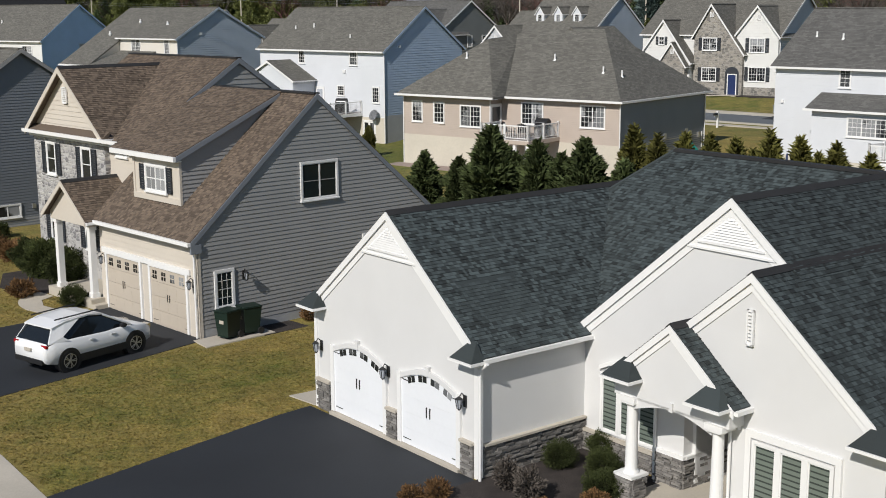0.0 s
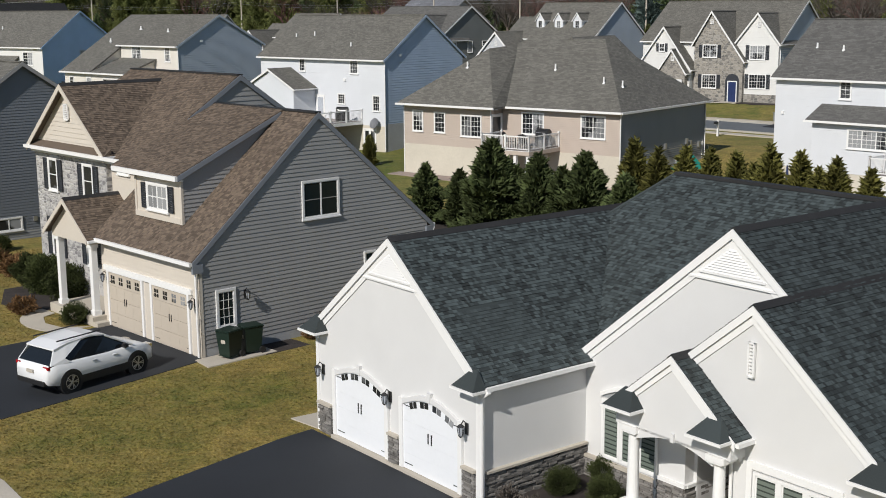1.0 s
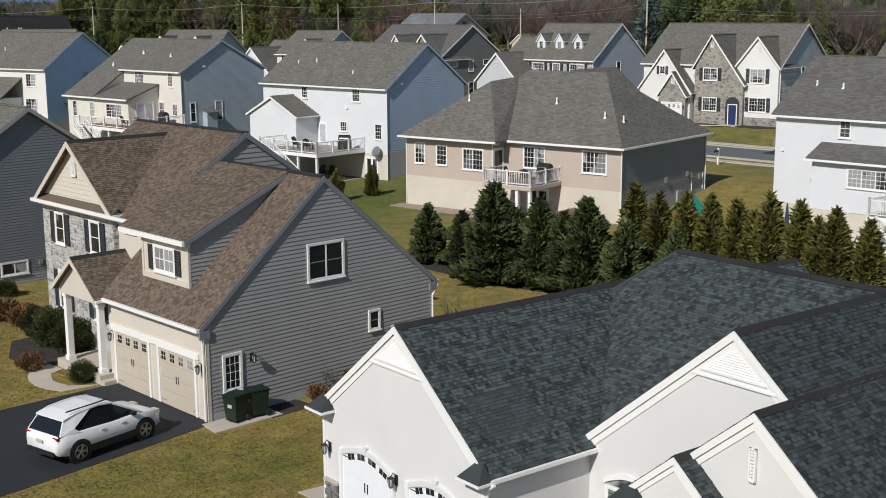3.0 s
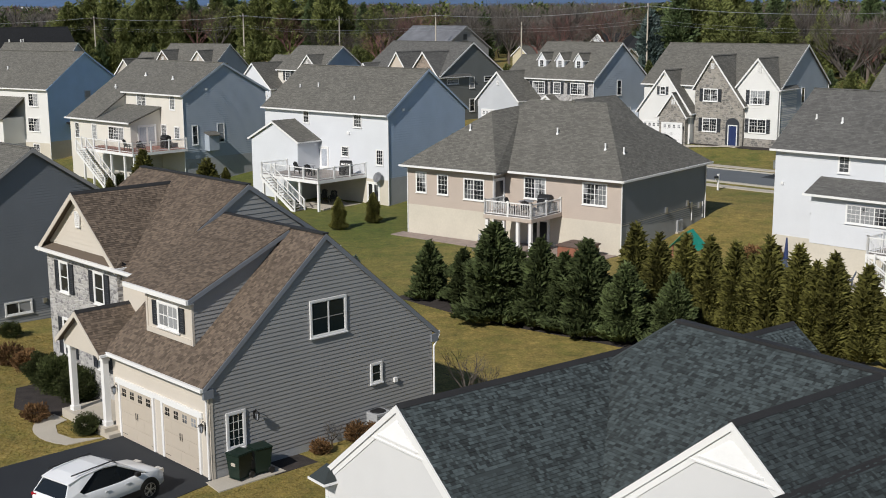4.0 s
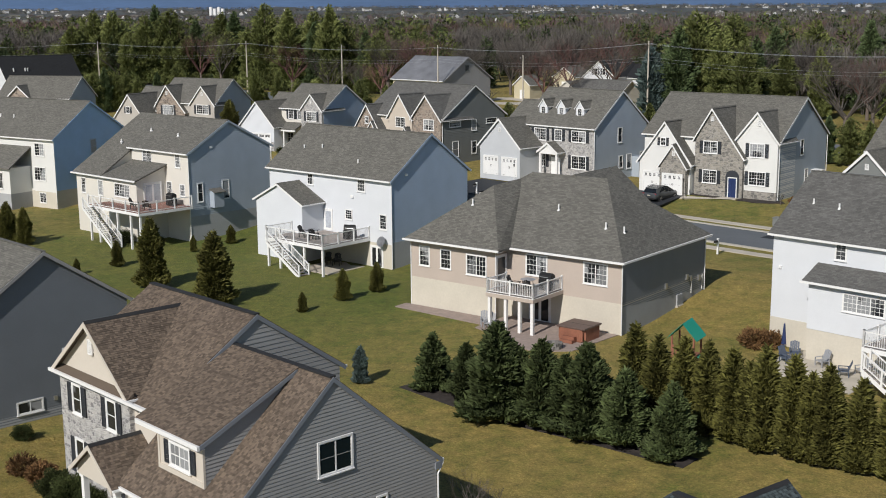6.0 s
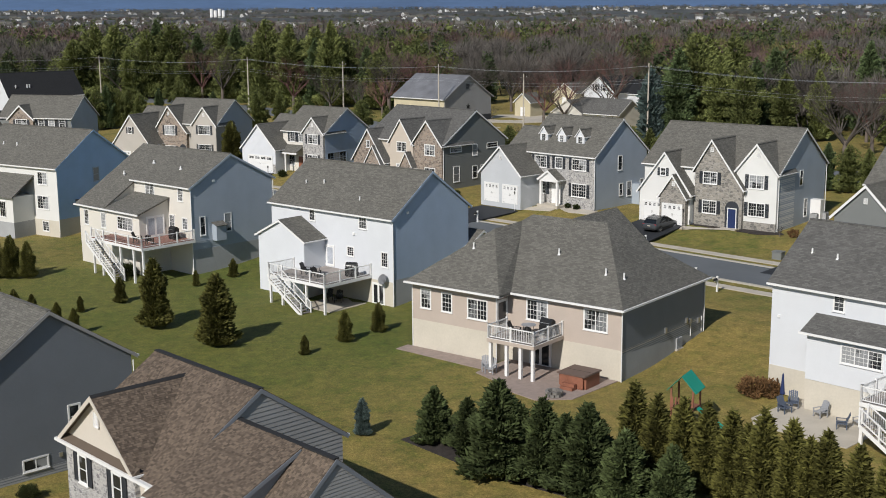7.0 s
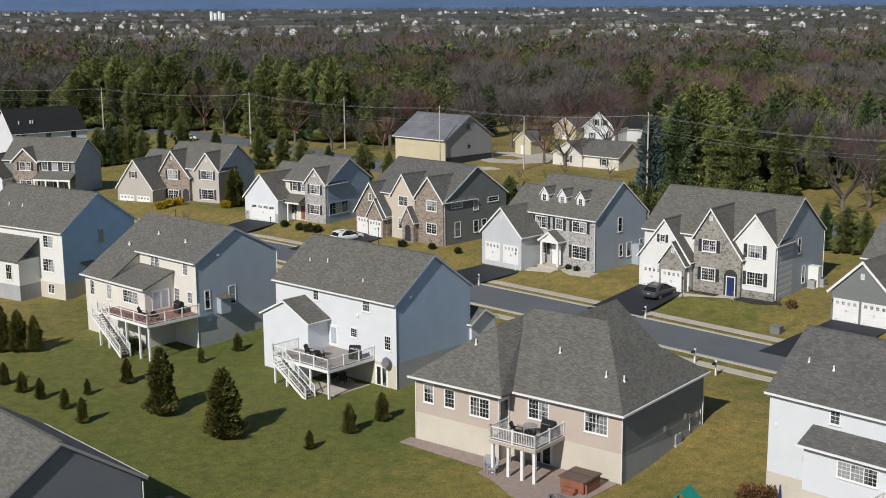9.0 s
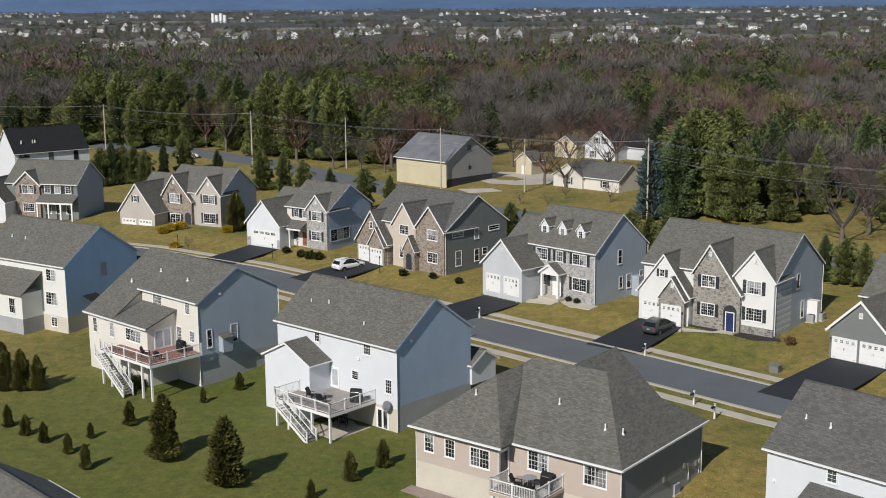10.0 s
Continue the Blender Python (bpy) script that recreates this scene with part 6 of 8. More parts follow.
drive("path", HW, [(-8.75, -0.2), (-7.52, -0.05), (-7.5, 2.2), (-8.6, 2.2)], 0.03, "paving", "small concrete pad beside the garage", "path")
drive("path", HG, [(0.06, -0.35), (1.15, -0.5), (1.15, 2.4), (0.06, 2.4)], 0.04, "paving", "small concrete pad beside the garage", "path")
drive("path", HG, [(-6.9, -0.7)] + [(-8.6 + 2.35 * math.cos(math.radians(a)), -0.75 - 1.75 * math.sin(math.radians(a))) for a in range(50, 181, 10)] + [(-9.9, -0.7), (-9.6, -1.35), (-8.6, -1.75), (-7.6, -1.6)], 0.03, "paving", "curved concrete walk before the porch", "path")
slab("path", [(-12.6, 31.2), (-11.6, 30.2), (-9.4, 27.2), (-10.2, 26.2), (-14, 30.2)], 0.03, "paving", "concrete pavement at the edge of the lawn", "path")
drive("path", HW, [(3.0, 5.3), (3.0, 1.2), (3.4, -1.5), (6.2, -1.5), (6.2, 2.4), (5.6, 2.4), (5.6, 5.3)], 0.1, "paving", "concrete porch floor", "path")
drive("driveway", HN, [(-15.8, -1.6), (-9.9, -2.3), (-9.7, -12.5), (-16, -12.5)], 0.05, "asphalt_new", "black asphalt driveway before a garage")
drive("driveway", HM, [(-14.6, -4.1), (-8.4, -4.1), (-8.2, -14.5), (-15.0, -14.5)], 0.05, "asphalt_new", "black asphalt driveway before a garage")
drive("driveway", HS, [(-17, -1.3), (-10.8, -1.9), (-10.4, -13.5), (-17, -13.5)], 0.05, "asphalt_new", "black asphalt driveway before a garage")
drive("driveway", HU, [(-13.6, -3.1), (-7.6, -3.1), (-7.2, -13.0), (-13.6, -13.0)], 0.05, "asphalt_new", "black asphalt driveway before a garage")
drive("driveway", HO, [(0.2, -0.1), (6.2, -0.1), (6.2, -13), (-0.5, -13)], 0.05, "asphalt_new", "black asphalt driveway before a garage")
drive("path", HN, [(-10.0, -2.4), (-4.0, -1.8), (-4.0, -0.7), (-5.8, -0.7), (-6.2, -2.0), (-9.8, -3.4)], 0.06, "paving", "concrete front walk", "path")
drive("path", HM, [(-8.2, -3.4), (-4.6, -2.6), (-4.6, -1.6), (-7.4, -1.6), (-8.3, -2.6)], 0.06, "paving", "concrete front walk", "path")
drive("mulch_bed", HM, [(-4.3, -1.2), (-4.3, -0.1), (0.6, -0.1), (0.6, -1.6), (-2.0, -2.2)], 0.04, "paving", "bed of pale gravel with small shrubs", "garden bed")
drive("mulch_bed", HN, [(-3.8, -1.9), (-3.8, -0.1), (0.6, -0.1), (1.4, -1.2), (-1.2, -2.4)], 0.04, "mulch", "dark mulch bed along the house", "garden bed")
drive("mulch_bed", HN, [(-9.6, -1.4), (-6.2, -1.6), (-6.2, -0.62), (-9.6, -0.62)], 0.04, "mulch", "dark mulch bed along the house", "garden bed")
drive("mulch_bed", HW, [(-0.06, -1.3), (-0.06, 3.6), (2.9, 3.4), (2.9, -1.6)], 0.03, "mulch", "dark mulch bed beside the garage", "garden bed")
drive("mulch_bed", HG, [(1.2, 1.9), (1.2, 11.4), (0.0, 11.4), (0.0, 1.9)], 0.025, "mulch", "dark mulch bed along the grey wall", "garden bed")
drive("mulch_bed", HG, [(-15.6, 1.4), (-15.6, -0.3), (-13, -1.6), (-11.6, -1.4), (-10.6, -0.7), (-10.6, 1.4)], 0.025, "mulch", "dark mulch bed before the stone wall", "garden bed")
strip("mulch_bed", [(-2.6, 71.6), (2.6, 65.6), (7.3, 62.0), (12.0, 58.0)], 1.6, 0.03, "mulch", "dark mulch strip under the hedge", "garden bed")

# ---- plants ----


def cloud(n, seed, shape, size, up=0.3, wide=0.25):
    """Many small leaf tufts, each a pair of bent triangles, placed by shape(rnd) -> place and outward way."""
    rnd = random.Random(seed)
    verts, faces = [], []
    for _ in range(n):
        p, o = shape(rnd)
        o = (o + Vector((rnd.uniform(-0.6, 0.6), rnd.uniform(-0.6, 0.6), rnd.uniform(-0.4, 0.6) + up))).normalized()
        s = o.orthogonal().normalized()
        s.rotate(Matrix.Rotation(rnd.uniform(0, 6.28), 3, o))
        k = size * rnd.uniform(0.6, 1.4)
        i = len(verts)
        verts += [p - s * k * wide, p + s * k * wide, p + o * k, p + o * k * 0.4 + s.cross(o) * k * 0.3]
        faces += [(i, i + 1, i + 2), (i, i + 3, i + 2)]
    return verts, faces


def cone_shape(height, radius, tiers=0, low=0.12, power=1.0, ragged=0.2, seed=0):
    rr = random.Random(seed)
    lobes = [rr.uniform(1 - ragged, 1 + ragged) for _ in range(61)]

    def shape(rnd):
        t = 1 - math.sqrt(rnd.random())
        t = min(0.995, t)
        a = rnd.uniform(0, 2 * math.pi)
        r = radius * (1 - t) ** power * (0.75 + 0.25 * math.sin(7 * t + 3)) * lobes[(int(a / 6.2832 * 11) * 7 + int(t * 9) * 13) % 61]
        r *= min(1.0, (t + 0.08) / 0.16)
        if tiers:
            r *= 0.72 + 0.42 * (1 - (t * tiers) % 1.0)
        r *= rnd.uniform(0.55, 1.05) ** 0.5
        z = height * (low + (1 - low) * t)
        return Vector((r * math.cos(a), r * math.sin(a), z)), Vector((math.cos(a), math.sin(a), 0.25))

    return shape


def ball_shape(rx, ry, rz, cz):
    def shape(rnd):
        v = Vector((rnd.gauss(0, 1), rnd.gauss(0, 1), rnd.gauss(0, 1))).normalized()
        k = rnd.uniform(0.7, 1.03) * (0.85 + 0.15 * math.sin(5 * v.x + 3 * v.y + 4 * v.z))
        return Vector((v.x * rx * k, v.y * ry * k, max(0.02, cz + v.z * rz * k))), v

    return shape


def conifer(name, label, category, height, radius, n, mat, size, seed, tiers=0, power=1.0, ragged=0.25, group=""):
    t = thing(name, Matrix.Identity(4), label, category, group)
    bm = bmesh.new()
    tube(bm, (0, 0, -0.1), (0, 0, height * 0.92), height * 0.022, height * 0.004, 7)
    part("trunk", bm, "bark", t)
    vs, fs = cloud(n, seed, cone_shape(height, radius, tiers, 0.04, power, ragged, seed), size)
    ob = new("crown", raw_mesh("crown", vs, fs, mat))
    ob.parent = t
    # a darker inner mass keeps daylight from showing through the middle
    vs, fs = cloud(n // 4, seed + 9, cone_shape(height * 0.93, radius * 0.6, 0, 0.05, power, 0.1, seed), size * 1.8)
    ob = new("inner_foliage", raw_mesh("inner_foliage", vs, fs, mat))
    ob.parent = t
    return t


def grow(verts, faces, p, d, length, r, depth, rnd, sides=4):
    """A branching limb of tapered tubes."""
    q = p + d * length
    s = d.orthogonal().normalized()
    u = d.cross(s)
    r1 = r * 0.66
    i = len(verts)
    for c, rad in ((p, r), (q, r1)):
        for k in range(sides):
            a = 2 * math.pi * k / sides
            verts.append(c + s * rad * math.cos(a) + u * rad * math.sin(a))
    for k in range(sides):
        faces.append((i + k, i + (k + 1) % sides, i + sides + (k + 1) % sides, i + sides + k))
    if depth == 0:
        return
    for _ in range(3 if depth > 1 else 4):
        w = (d + Vector((rnd.uniform(-1, 1), rnd.uniform(-1, 1), rnd.uniform(-0.25, 0.75))) * 0.75).normalized()
        grow(verts, faces, p + d * length * rnd.uniform(0.55, 1.0), w, length * rnd.uniform(0.6, 0.85), r1 * rnd.uniform(0.5, 0.8), depth - 1, rnd, 3)


def bare_tree(name, label, height, seed, mat, depth=5, category="tree", group=""):
    rnd = random.Random(seed)
    t = thing(name, Matrix.Identity(4), label, category, group)
    verts, faces = [], []
    trunk = height * 0.22
    bm = bmesh.new()
    tube(bm, (0, 0, -0.2), (0, 0, trunk), height * 0.028, height * 0.02, 8)
    part("trunk", bm, "bark", t)
    for k in range(6):
        a = k * 1.05 + rnd.uniform(-0.3, 0.3)
        grow(verts, faces, Vector((0, 0, trunk * rnd.uniform(0.75, 1.0))), Vector((math.cos(a) * 0.7, math.sin(a) * 0.7, rnd.uniform(0.7, 1.3))).normalized(), height * rnd.uniform(0.22, 0.3), height * 0.013, depth - 1, rnd)
    ob = new("crown", raw_mesh("crown", verts, faces, mat))
    ob.parent = t
    return t


def put(ob, x, y, scale=1.0, turn=0.0, squash=1.0):
    ob.matrix_world = Matrix.LocRotScale((x, y, level(x, y)), Euler((0, 0, turn)), (scale * squash, scale * squash, scale))


def scatter(base, spots, first=True):
    """Stands the base at the first spot and copies of it at the others: x, y, scale."""
    rnd = random.Random(len(spots) + 5)
    for i, (x, y, k) in enumerate(spots):
        ob = base if i == 0 and first else copy_thing(base, Matrix.Identity(4))
        put(ob, x, y, k, rnd.uniform(0, 6.28), rnd.uniform(0.9, 1.12))


slab("gravel_drive", [(6, 229), (10, 241), (18, 240), (22, 233), (20.5, 224.5), (13.9, 223), (7.5, 226)], 0.05, "paving", "pale gravel yard beside the yellow barn", "gravel drive")
slab("gravel_drive", [(1.5, 221.5), (7.8, 220.5), (9.5, 217.5), (3.5, 217)], 0.05, "paving", "pale gravel apron before the yellow barn", "gravel drive")


def lawn_tufts():
    """Blades of the near lawn, in small tufts."""
    rr = random.Random(99)
    inv_w, inv_g = HW.inverted(), HG.inverted()
    vs, fs = [], []
    while len(fs) < 110000:
        y = rr.uniform(26, 62)
        x = rr.uniform(-0.43, 0.16) * y
        a, b = inv_w @ Vector((x, y, 0)), inv_g @ Vector((x, y, 0))
        if (-9.0 < a.x < 16 and a.y > -0.3) or (-16 < b.x < 1.3 and b.y > -0.7) or (-6.8 < b.x < 0.35 - 0.12 * b.y and b.y < 0):
            continue
        # the near drive and the pavement
        if (x + 3.95) * 0.79 - (y - 34.15) * 0.62 > -0.15 and y < 35.5 or (y < 31.6 - 1.25 * (x + 12.6) and y < 31.6):
            continue
        z = level(x, y)
        t = rr.uniform(0, 6.28)
        h, wd = rr.uniform(0.012, 0.036), rr.uniform(0.02, 0.045)
        c, s = math.cos(t) * wd, math.sin(t) * wd
        i = len(vs)
        vs += [(x - c, y - s, z), (x + c, y + s, z), (x + s * 0.8, y - c * 0.8, z + h), (x - s * 0.5 + c, y + c * 0.5 + s, z + h * 0.8)]
        fs += [(i, i + 1, i + 2), (i, i + 1, i + 3)]
    tagged(new("grass", raw_mesh("grass", vs, fs, "grass")), "tufts of straw and green lawn grass", "grass", kind="stuff")


lawn_tufts()

# hedge of cypress and arborvitae behind the near houses
dark = [conifer("cypress", "dark green bushy cypress in the boundary hedge", "evergreen tree", 1.0, 0.5, 9000, "hedge", 0.07, s, 0, 1.25, 0.75, "boundary hedge") for s in (3, 4)]
scatter(dark[0], [(-1.1, 70.6, 3.5), (2.6, 65.7, 5.4), (7.3, 62.6, 5.0), (11.2, 58.8, 4.0)])
scatter(dark[1], [(0.9, 68.8, 3.4), (5.0, 64.4, 4.8), (9.1, 60.9, 4.1), (3.9, 65.4, 4.0), (6.2, 63.4, 4.2)])
gold = [conifer("arborvitae", "olive green columnar arborvitae in the boundary hedge", "evergreen tree", 1.0, 0.25, 6500, "arbor", 0.055, s, 0, 0.95, 0.5, "boundary hedge") for s in (7, 8)]
scatter(gold[0], [(10.2, 65.0, 5.4), (12.5, 62.8, 5.2), (14.7, 60.9, 5.1), (17.2, 58.4, 5.4), (19.9, 56.4, 4.8), (22.6, 54.4, 5.0)])
scatter(gold[1], [(11.3, 63.9, 5.0), (13.6, 61.9, 5.2), (16.0, 59.5, 5.6), (18.6, 57.3, 5.2), (21.2, 55.4, 5.1), (15.4, 60.2, 4.6), (17.9, 57.8, 4.7)])
# young conifers on the back lawns
cone = conifer("young_conifer", "young brownish green conical evergreen on the lawn", "evergreen tree", 1.0, 0.38, 5000, "arbor", 0.05, 15, 0, 0.95, 0.3, "lawn conifers")
scatter(cone, [(-18.4, 92.8, 5.9), (-24.7, 98.6, 6.0), (-29.9, 107.2, 2.4), (-21.4, 117.3, 1.9), (-24.3, 113.4, 1.6), (-8.4, 93.2, 2.6), (-5.9, 96.1, 2.5), (-32.6, 104.0, 1.5), (-33.5, 100.3, 1.9), (-30.9, 96.6, 2.3), (-36.5, 103.0, 2.0), (-38.8, 105.0, 2.0), (-41.2, 107.3, 2.2), (-45.2, 118.2, 4.2), (-43.6, 118.1, 4.4), (-41.9, 118.0, 3.8), (-11.2, 89.7, 1.6), (-34.9, 195.3, 6.5), (-4.2, 108.0, 1.4), (-46.5, 121, 4.4)])
blue = conifer("blue_spruce", "small pale blue spruce on the lawn", "evergreen tree", 1.0, 0.36, 4500, "blue_spruce", 0.06, 21, 5, 0.9, 0.3)
scatter(blue, [(-5.6, 72.0, 2.4), (31.5, 189.0, 12.0)])
# tall conifers at the wood's edge
big = [conifer("spruce", "tall green conifer at the edge of the woods", "evergreen tree", 1.0, r, 10000, mat, 0.034, 31 + i, tiers, power, rag, "wood edge conifers") for i, (r, mat, tiers, power, rag) in enumerate(((0.27, "spruce", 8, 0.8, 0.4), (0.36, "pine", 5, 0.6, 0.65), (0.3, "pine", 7, 0.75, 0.5), (0.38, "pine", 4, 0.55, 0.7)))]
rnd = random.Random(77)
spots = [(35.4, 188, 15), (38.5, 190, 17), (41.5, 187, 14), (44.5, 184, 12.5), (47.5, 189, 13), (42, 198, 16), (50.5, 183, 11), (38, 199, 14), (53, 199, 14), (48, 206, 16), (57, 188, 11), (62, 207, 15), (68, 198, 15), (66, 180, 10)]
for k in range(34):
    x = -96 + 2.6 * k + rnd.uniform(-1.5, 1.5)
    y = 305 - 0.62 * (x + 96) + rnd.uniform(0, 16)
    if not -14 < x < 12:
        spots.append((x, y, rnd.uniform(11, 19)))
for x, y, k in [(-70.7, 245, 8), (-68.6, 245.7, 9), (-66.6, 247, 8), (-64.1, 246.3, 8), (-61.9, 245.7, 7), (-59.5, 252, 7), (-56, 256, 8), (-31, 226, 8), (-27, 222, 7), (-21, 212, 7), (-14.5, 205, 8), (-10, 202, 7), (9, 180, 6), (11, 177, 5.5), (25, 166, 7), (27, 163, 7), (29, 161, 7), (47, 150, 6), (49, 148, 6), (51, 147, 5.5), (-36, 232, 8), (-46, 240, 7)]:
    spots.append((x, y, k))
for i in range(4):
    scatter(big[i], spots[i::4])
# bare trees
bare = [bare_tree("bare_tree", "leafless deciduous tree with spreading grey brown limbs", 1.0, 41 + i, ("twigs", "twigs", "red_twigs")[i], 6, group="bare trees") for i in range(3)]
spots = [(54.4, 166.5, 14), (60, 172, 12), (17.5, 222, 11), (21, 219, 10), (-12, 251, 15), (-5, 252, 14), (5, 248, 13), (13, 249, 14), (24, 243, 13), (31, 236, 12), (-51.6, 281, 16), (-58, 290, 14), (-24, 250, 11), (-18, 246, 9), (-13, 243, 9), (52, 200, 14), (58, 190, 13), (64, 186, 12), (40, 226, 14), (46, 233, 14), (-33, 262, 13), (-80, 300, 14), (70, 176, 12), (34, 246, 15), (45, 246, 14)]
for i in range(3):
    scatter(bare[i], spots[i::3])
fruit = bare_tree("small_bare_tree", "small leafless fruit tree on the farm lawn", 1.0, 55, "twigs", 4, group="farm lawn trees")
scatter(fruit, [(12, 205, 3.2), (16.5, 201, 3.2), (20, 208, 3.0), (10, 198, 2.5), (27, 203, 4.5), (0.7, 50.0, 3.4), (1.6, 51.3, 2.2), (-4.6, 44.9, 1.3), (34.5, 125.0, 1.6), (-40.3, 183.2, 3.0), (8.5, 232, 3)])


def shrub(name, label, rx, rz, n, mat, size, seed, group=""):
    t = thing(name, Matrix.Identity(4), label, "shrub", group)
    vs, fs = cloud(n, seed, ball_shape(rx, rx, rz, rz * 0.85), size)
    ob = new("leaves", raw_mesh("leaves", vs, fs, mat))
    ob.parent = t
    vs, fs = cloud(n // 3, seed + 1, ball_shape(rx * 0.75, rx * 0.75, rz * 0.75, rz * 0.75), size * 1.6)
    ob = new("inner_foliage", raw_mesh("inner_foliage", vs, fs, mat))
    ob.parent = t
    return t


round_shrub = shrub("shrub", "rounded dark evergreen shrub in a planting bed", 1.0, 0.8, 4200, "shrub", 0.085, 61, "evergreen shrubs")
scatter(round_shrub, [(2.9, 29.2, 0.5), (4.1, 29.9, 0.5), (3.9, 28.6, 0.5), (3.7, 27.2, 0.5), (-17.3, 52.0, 1.25), (-16.2, 51.0, 1.1), (-18.4, 53.3, 1.1), (-14.6, 46.6, 0.62), (12.5, 149.0, 0.5), (14.3, 144.8, 0.45), (15.2, 143.8, 0.45), (11.6, 150.6, 0.5), (13.0, 147.8, 0.5), (-22, 175.4, 0.8), (-20.5, 174.0, 0.9), (-19.2, 173.2, 0.8), (-24.5, 178, 0.7), (-32.0, 118.2, 0.9), (-33.3, 119.4, 0.8), (-22.9, 61.6, 0.6), (-25.8, 63.4, 0.6), (1.0, 155.8, 0.6), (-2.4, 158.9, 0.6), (-6.5, 161.5, 0.7)])
rust = shrub("rust_shrub", "rust brown dormant shrub in a mulch bed", 1.0, 0.7, 900, "rust_shrub", 0.16, 63, "dormant shrubs")
scatter(rust, [(-20.0, 55.6, 0.8), (-18.9, 54.4, 0.7), (-21.2, 56.6, 0.8), (-0.2, 27.2, 0.4), (-0.8, 27.0, 0.35), (-3.7, 45.7, 0.6), (-2.9, 46.3, 0.55), (3.5, 26.6, 0.35), (2.2, 26.3, 0.3), (-17.2, 48.3, 0.6), (35.8, 124.6, 0.7), (-5.0, 44.3, 0.45)])
twig = shrub("twig_shrub", "pale leafless twiggy shrub beside the garage", 1.0, 1.1, 700, "twigs", 0.2, 65)
scatter(twig, [(1.95, 27.0, 0.45), (1.5, 27.8, 0.4)])
goldy = shrub("golden_shrub", "bright golden evergreen shrub before the house", 1.0, 0.7, 800, "gold_shrub", 0.18, 67, "golden shrubs")
scatter(goldy, [(-46.8, 194.8, 1.0), (-45.7, 196.2, 1.0), (-44.3, 197.3, 1.0), (-36.0, 193.4, 1.0), (-35.3, 195.4, 1.0), (-42.8, 185.1, 0.9)])

# ---- woods, town and hills ----


def crown_mesh(kind, seed, n):
    rr = random.Random(seed)
    if kind == "bare":
        # a fan of fine twigs over a few limbs
        vs, fs = [], []
        thin = 0.0045 if n > 300 else 0.014
        for _ in range(n):
            v = Vector((rr.gauss(0, 1), rr.gauss(0, 1), rr.gauss(0, 0.8) + 0.25)).normalized()
            k = rr.uniform(0.35, 1.0) * (0.86 + 0.14 * math.sin(4 * v.x + 5 * v.y + seed))
            c = Vector((v.x * 0.36 * k, v.y * 0.36 * k, 0.6 + v.z * 0.36 * k))
            d = (v + Vector((rr.uniform(-0.5, 0.5), rr.uniform(-0.5, 0.5), rr.uniform(0.1, 0.9)))).normalized() * rr.uniform(0.06, 0.17)
            s = d.orthogonal().normalized() * thin
            s.rotate(Matrix.Rotation(rr.uniform(0, 6.28), 3, d.normalized()))
            i = len(vs)
            vs += [c - s, c + s, c + d]
            fs.append((i, i + 1, i + 2))
        for k in range(9):
            a, r0 = k * 0.75, 0.011
            q = Vector((0.26 * math.cos(a), 0.26 * math.sin(a), 0.62 + 0.25 * (k % 3) / 2))
            foot = Vector((0, 0, 0.0 if k < 3 else 0.28))
            i = len(vs)
            vs += [foot + Vector((-r0 * math.sin(a), r0 * math.cos(a), 0)), foot - Vector((-r0 * math.sin(a), r0 * math.cos(a), 0)), q]
            fs.append((i, i + 1, i + 2))
        return vs, fs
    return cloud(n, seed, cone_shape(1.0, 0.24 if kind == "conifer" else 0.3, 7 if kind == "conifer" else 3, 0.06, 0.8 if kind == "conifer" else 0.45, 0.45, seed), 0.06 if n > 150 else 0.12)


def woods(name, kind, mat, spots, label, n):
    shapes = []
    for s in range(4):
        vs, fs = crown_mesh(kind, 100 + s, n)
        shapes.append((np.array([tuple(v) for v in vs], np.float32), np.array([f + (f[2],) if False else f for f in fs], np.int32)))
    allv, allf, base = [], [], 0
    rr = random.Random(5)
    for x, y, h in spots:
        v, f = shapes[rr.randrange(4)]
        a = rr.uniform(0, 6.28)
        c, s, w = math.cos(a), math.sin(a), h * rr.uniform(0.8, 1.25) * (2.2 if y > 2150 else 1.0)
        p = np.stack([(v[:, 0] * c - v[:, 1] * s) * w + x, (v[:, 0] * s + v[:, 1] * c) * w + y, v[:, 2] * h + level(x, y) - 0.3], 1)
        allv.append(p)
        allf.append(f + base)
        base += len(v)
    V, F = np.concatenate(allv), np.concatenate(allf)
    me = bpy.data.meshes.new(name)
    me.vertices.add(len(V))
    me.vertices.foreach_set("co", V.astype(np.float32).ravel())
    me.loops.add(F.size)
    me.loops.foreach_set("vertex_index", F.ravel())
    me.polygons.add(len(F))
    me.polygons.foreach_set("loop_start", np.arange(0, F.size, 3, dtype=np.int32))
    me.update(calc_edges=True)
    me.materials.append(M[mat])
    tagged(new(name, me), label, "woods", kind="stuff")


def in_woods(x, y):
    """Behind the country road and the farm, out to the far fields."""
    edge = np.interp(x, [-400, -96, -60, -30, -12, 10, 30, 42, 60, 90, 400], [420, 318, 300, 275, 262, 262, 270, 200, 195, 170, 60])
    return y > edge


rnd = random.Random(12)
near, far = [], []
while len(near) < 1500:
    y = rnd.uniform(160, 520)
    x = rnd.uniform(-0.42, 0.42) * y + rnd.uniform(-15, 15)
    if in_woods(x, y) and not (30 < x < 62 and 232 < y < 275):
        near.append((x, y, rnd.uniform(8, 14)))
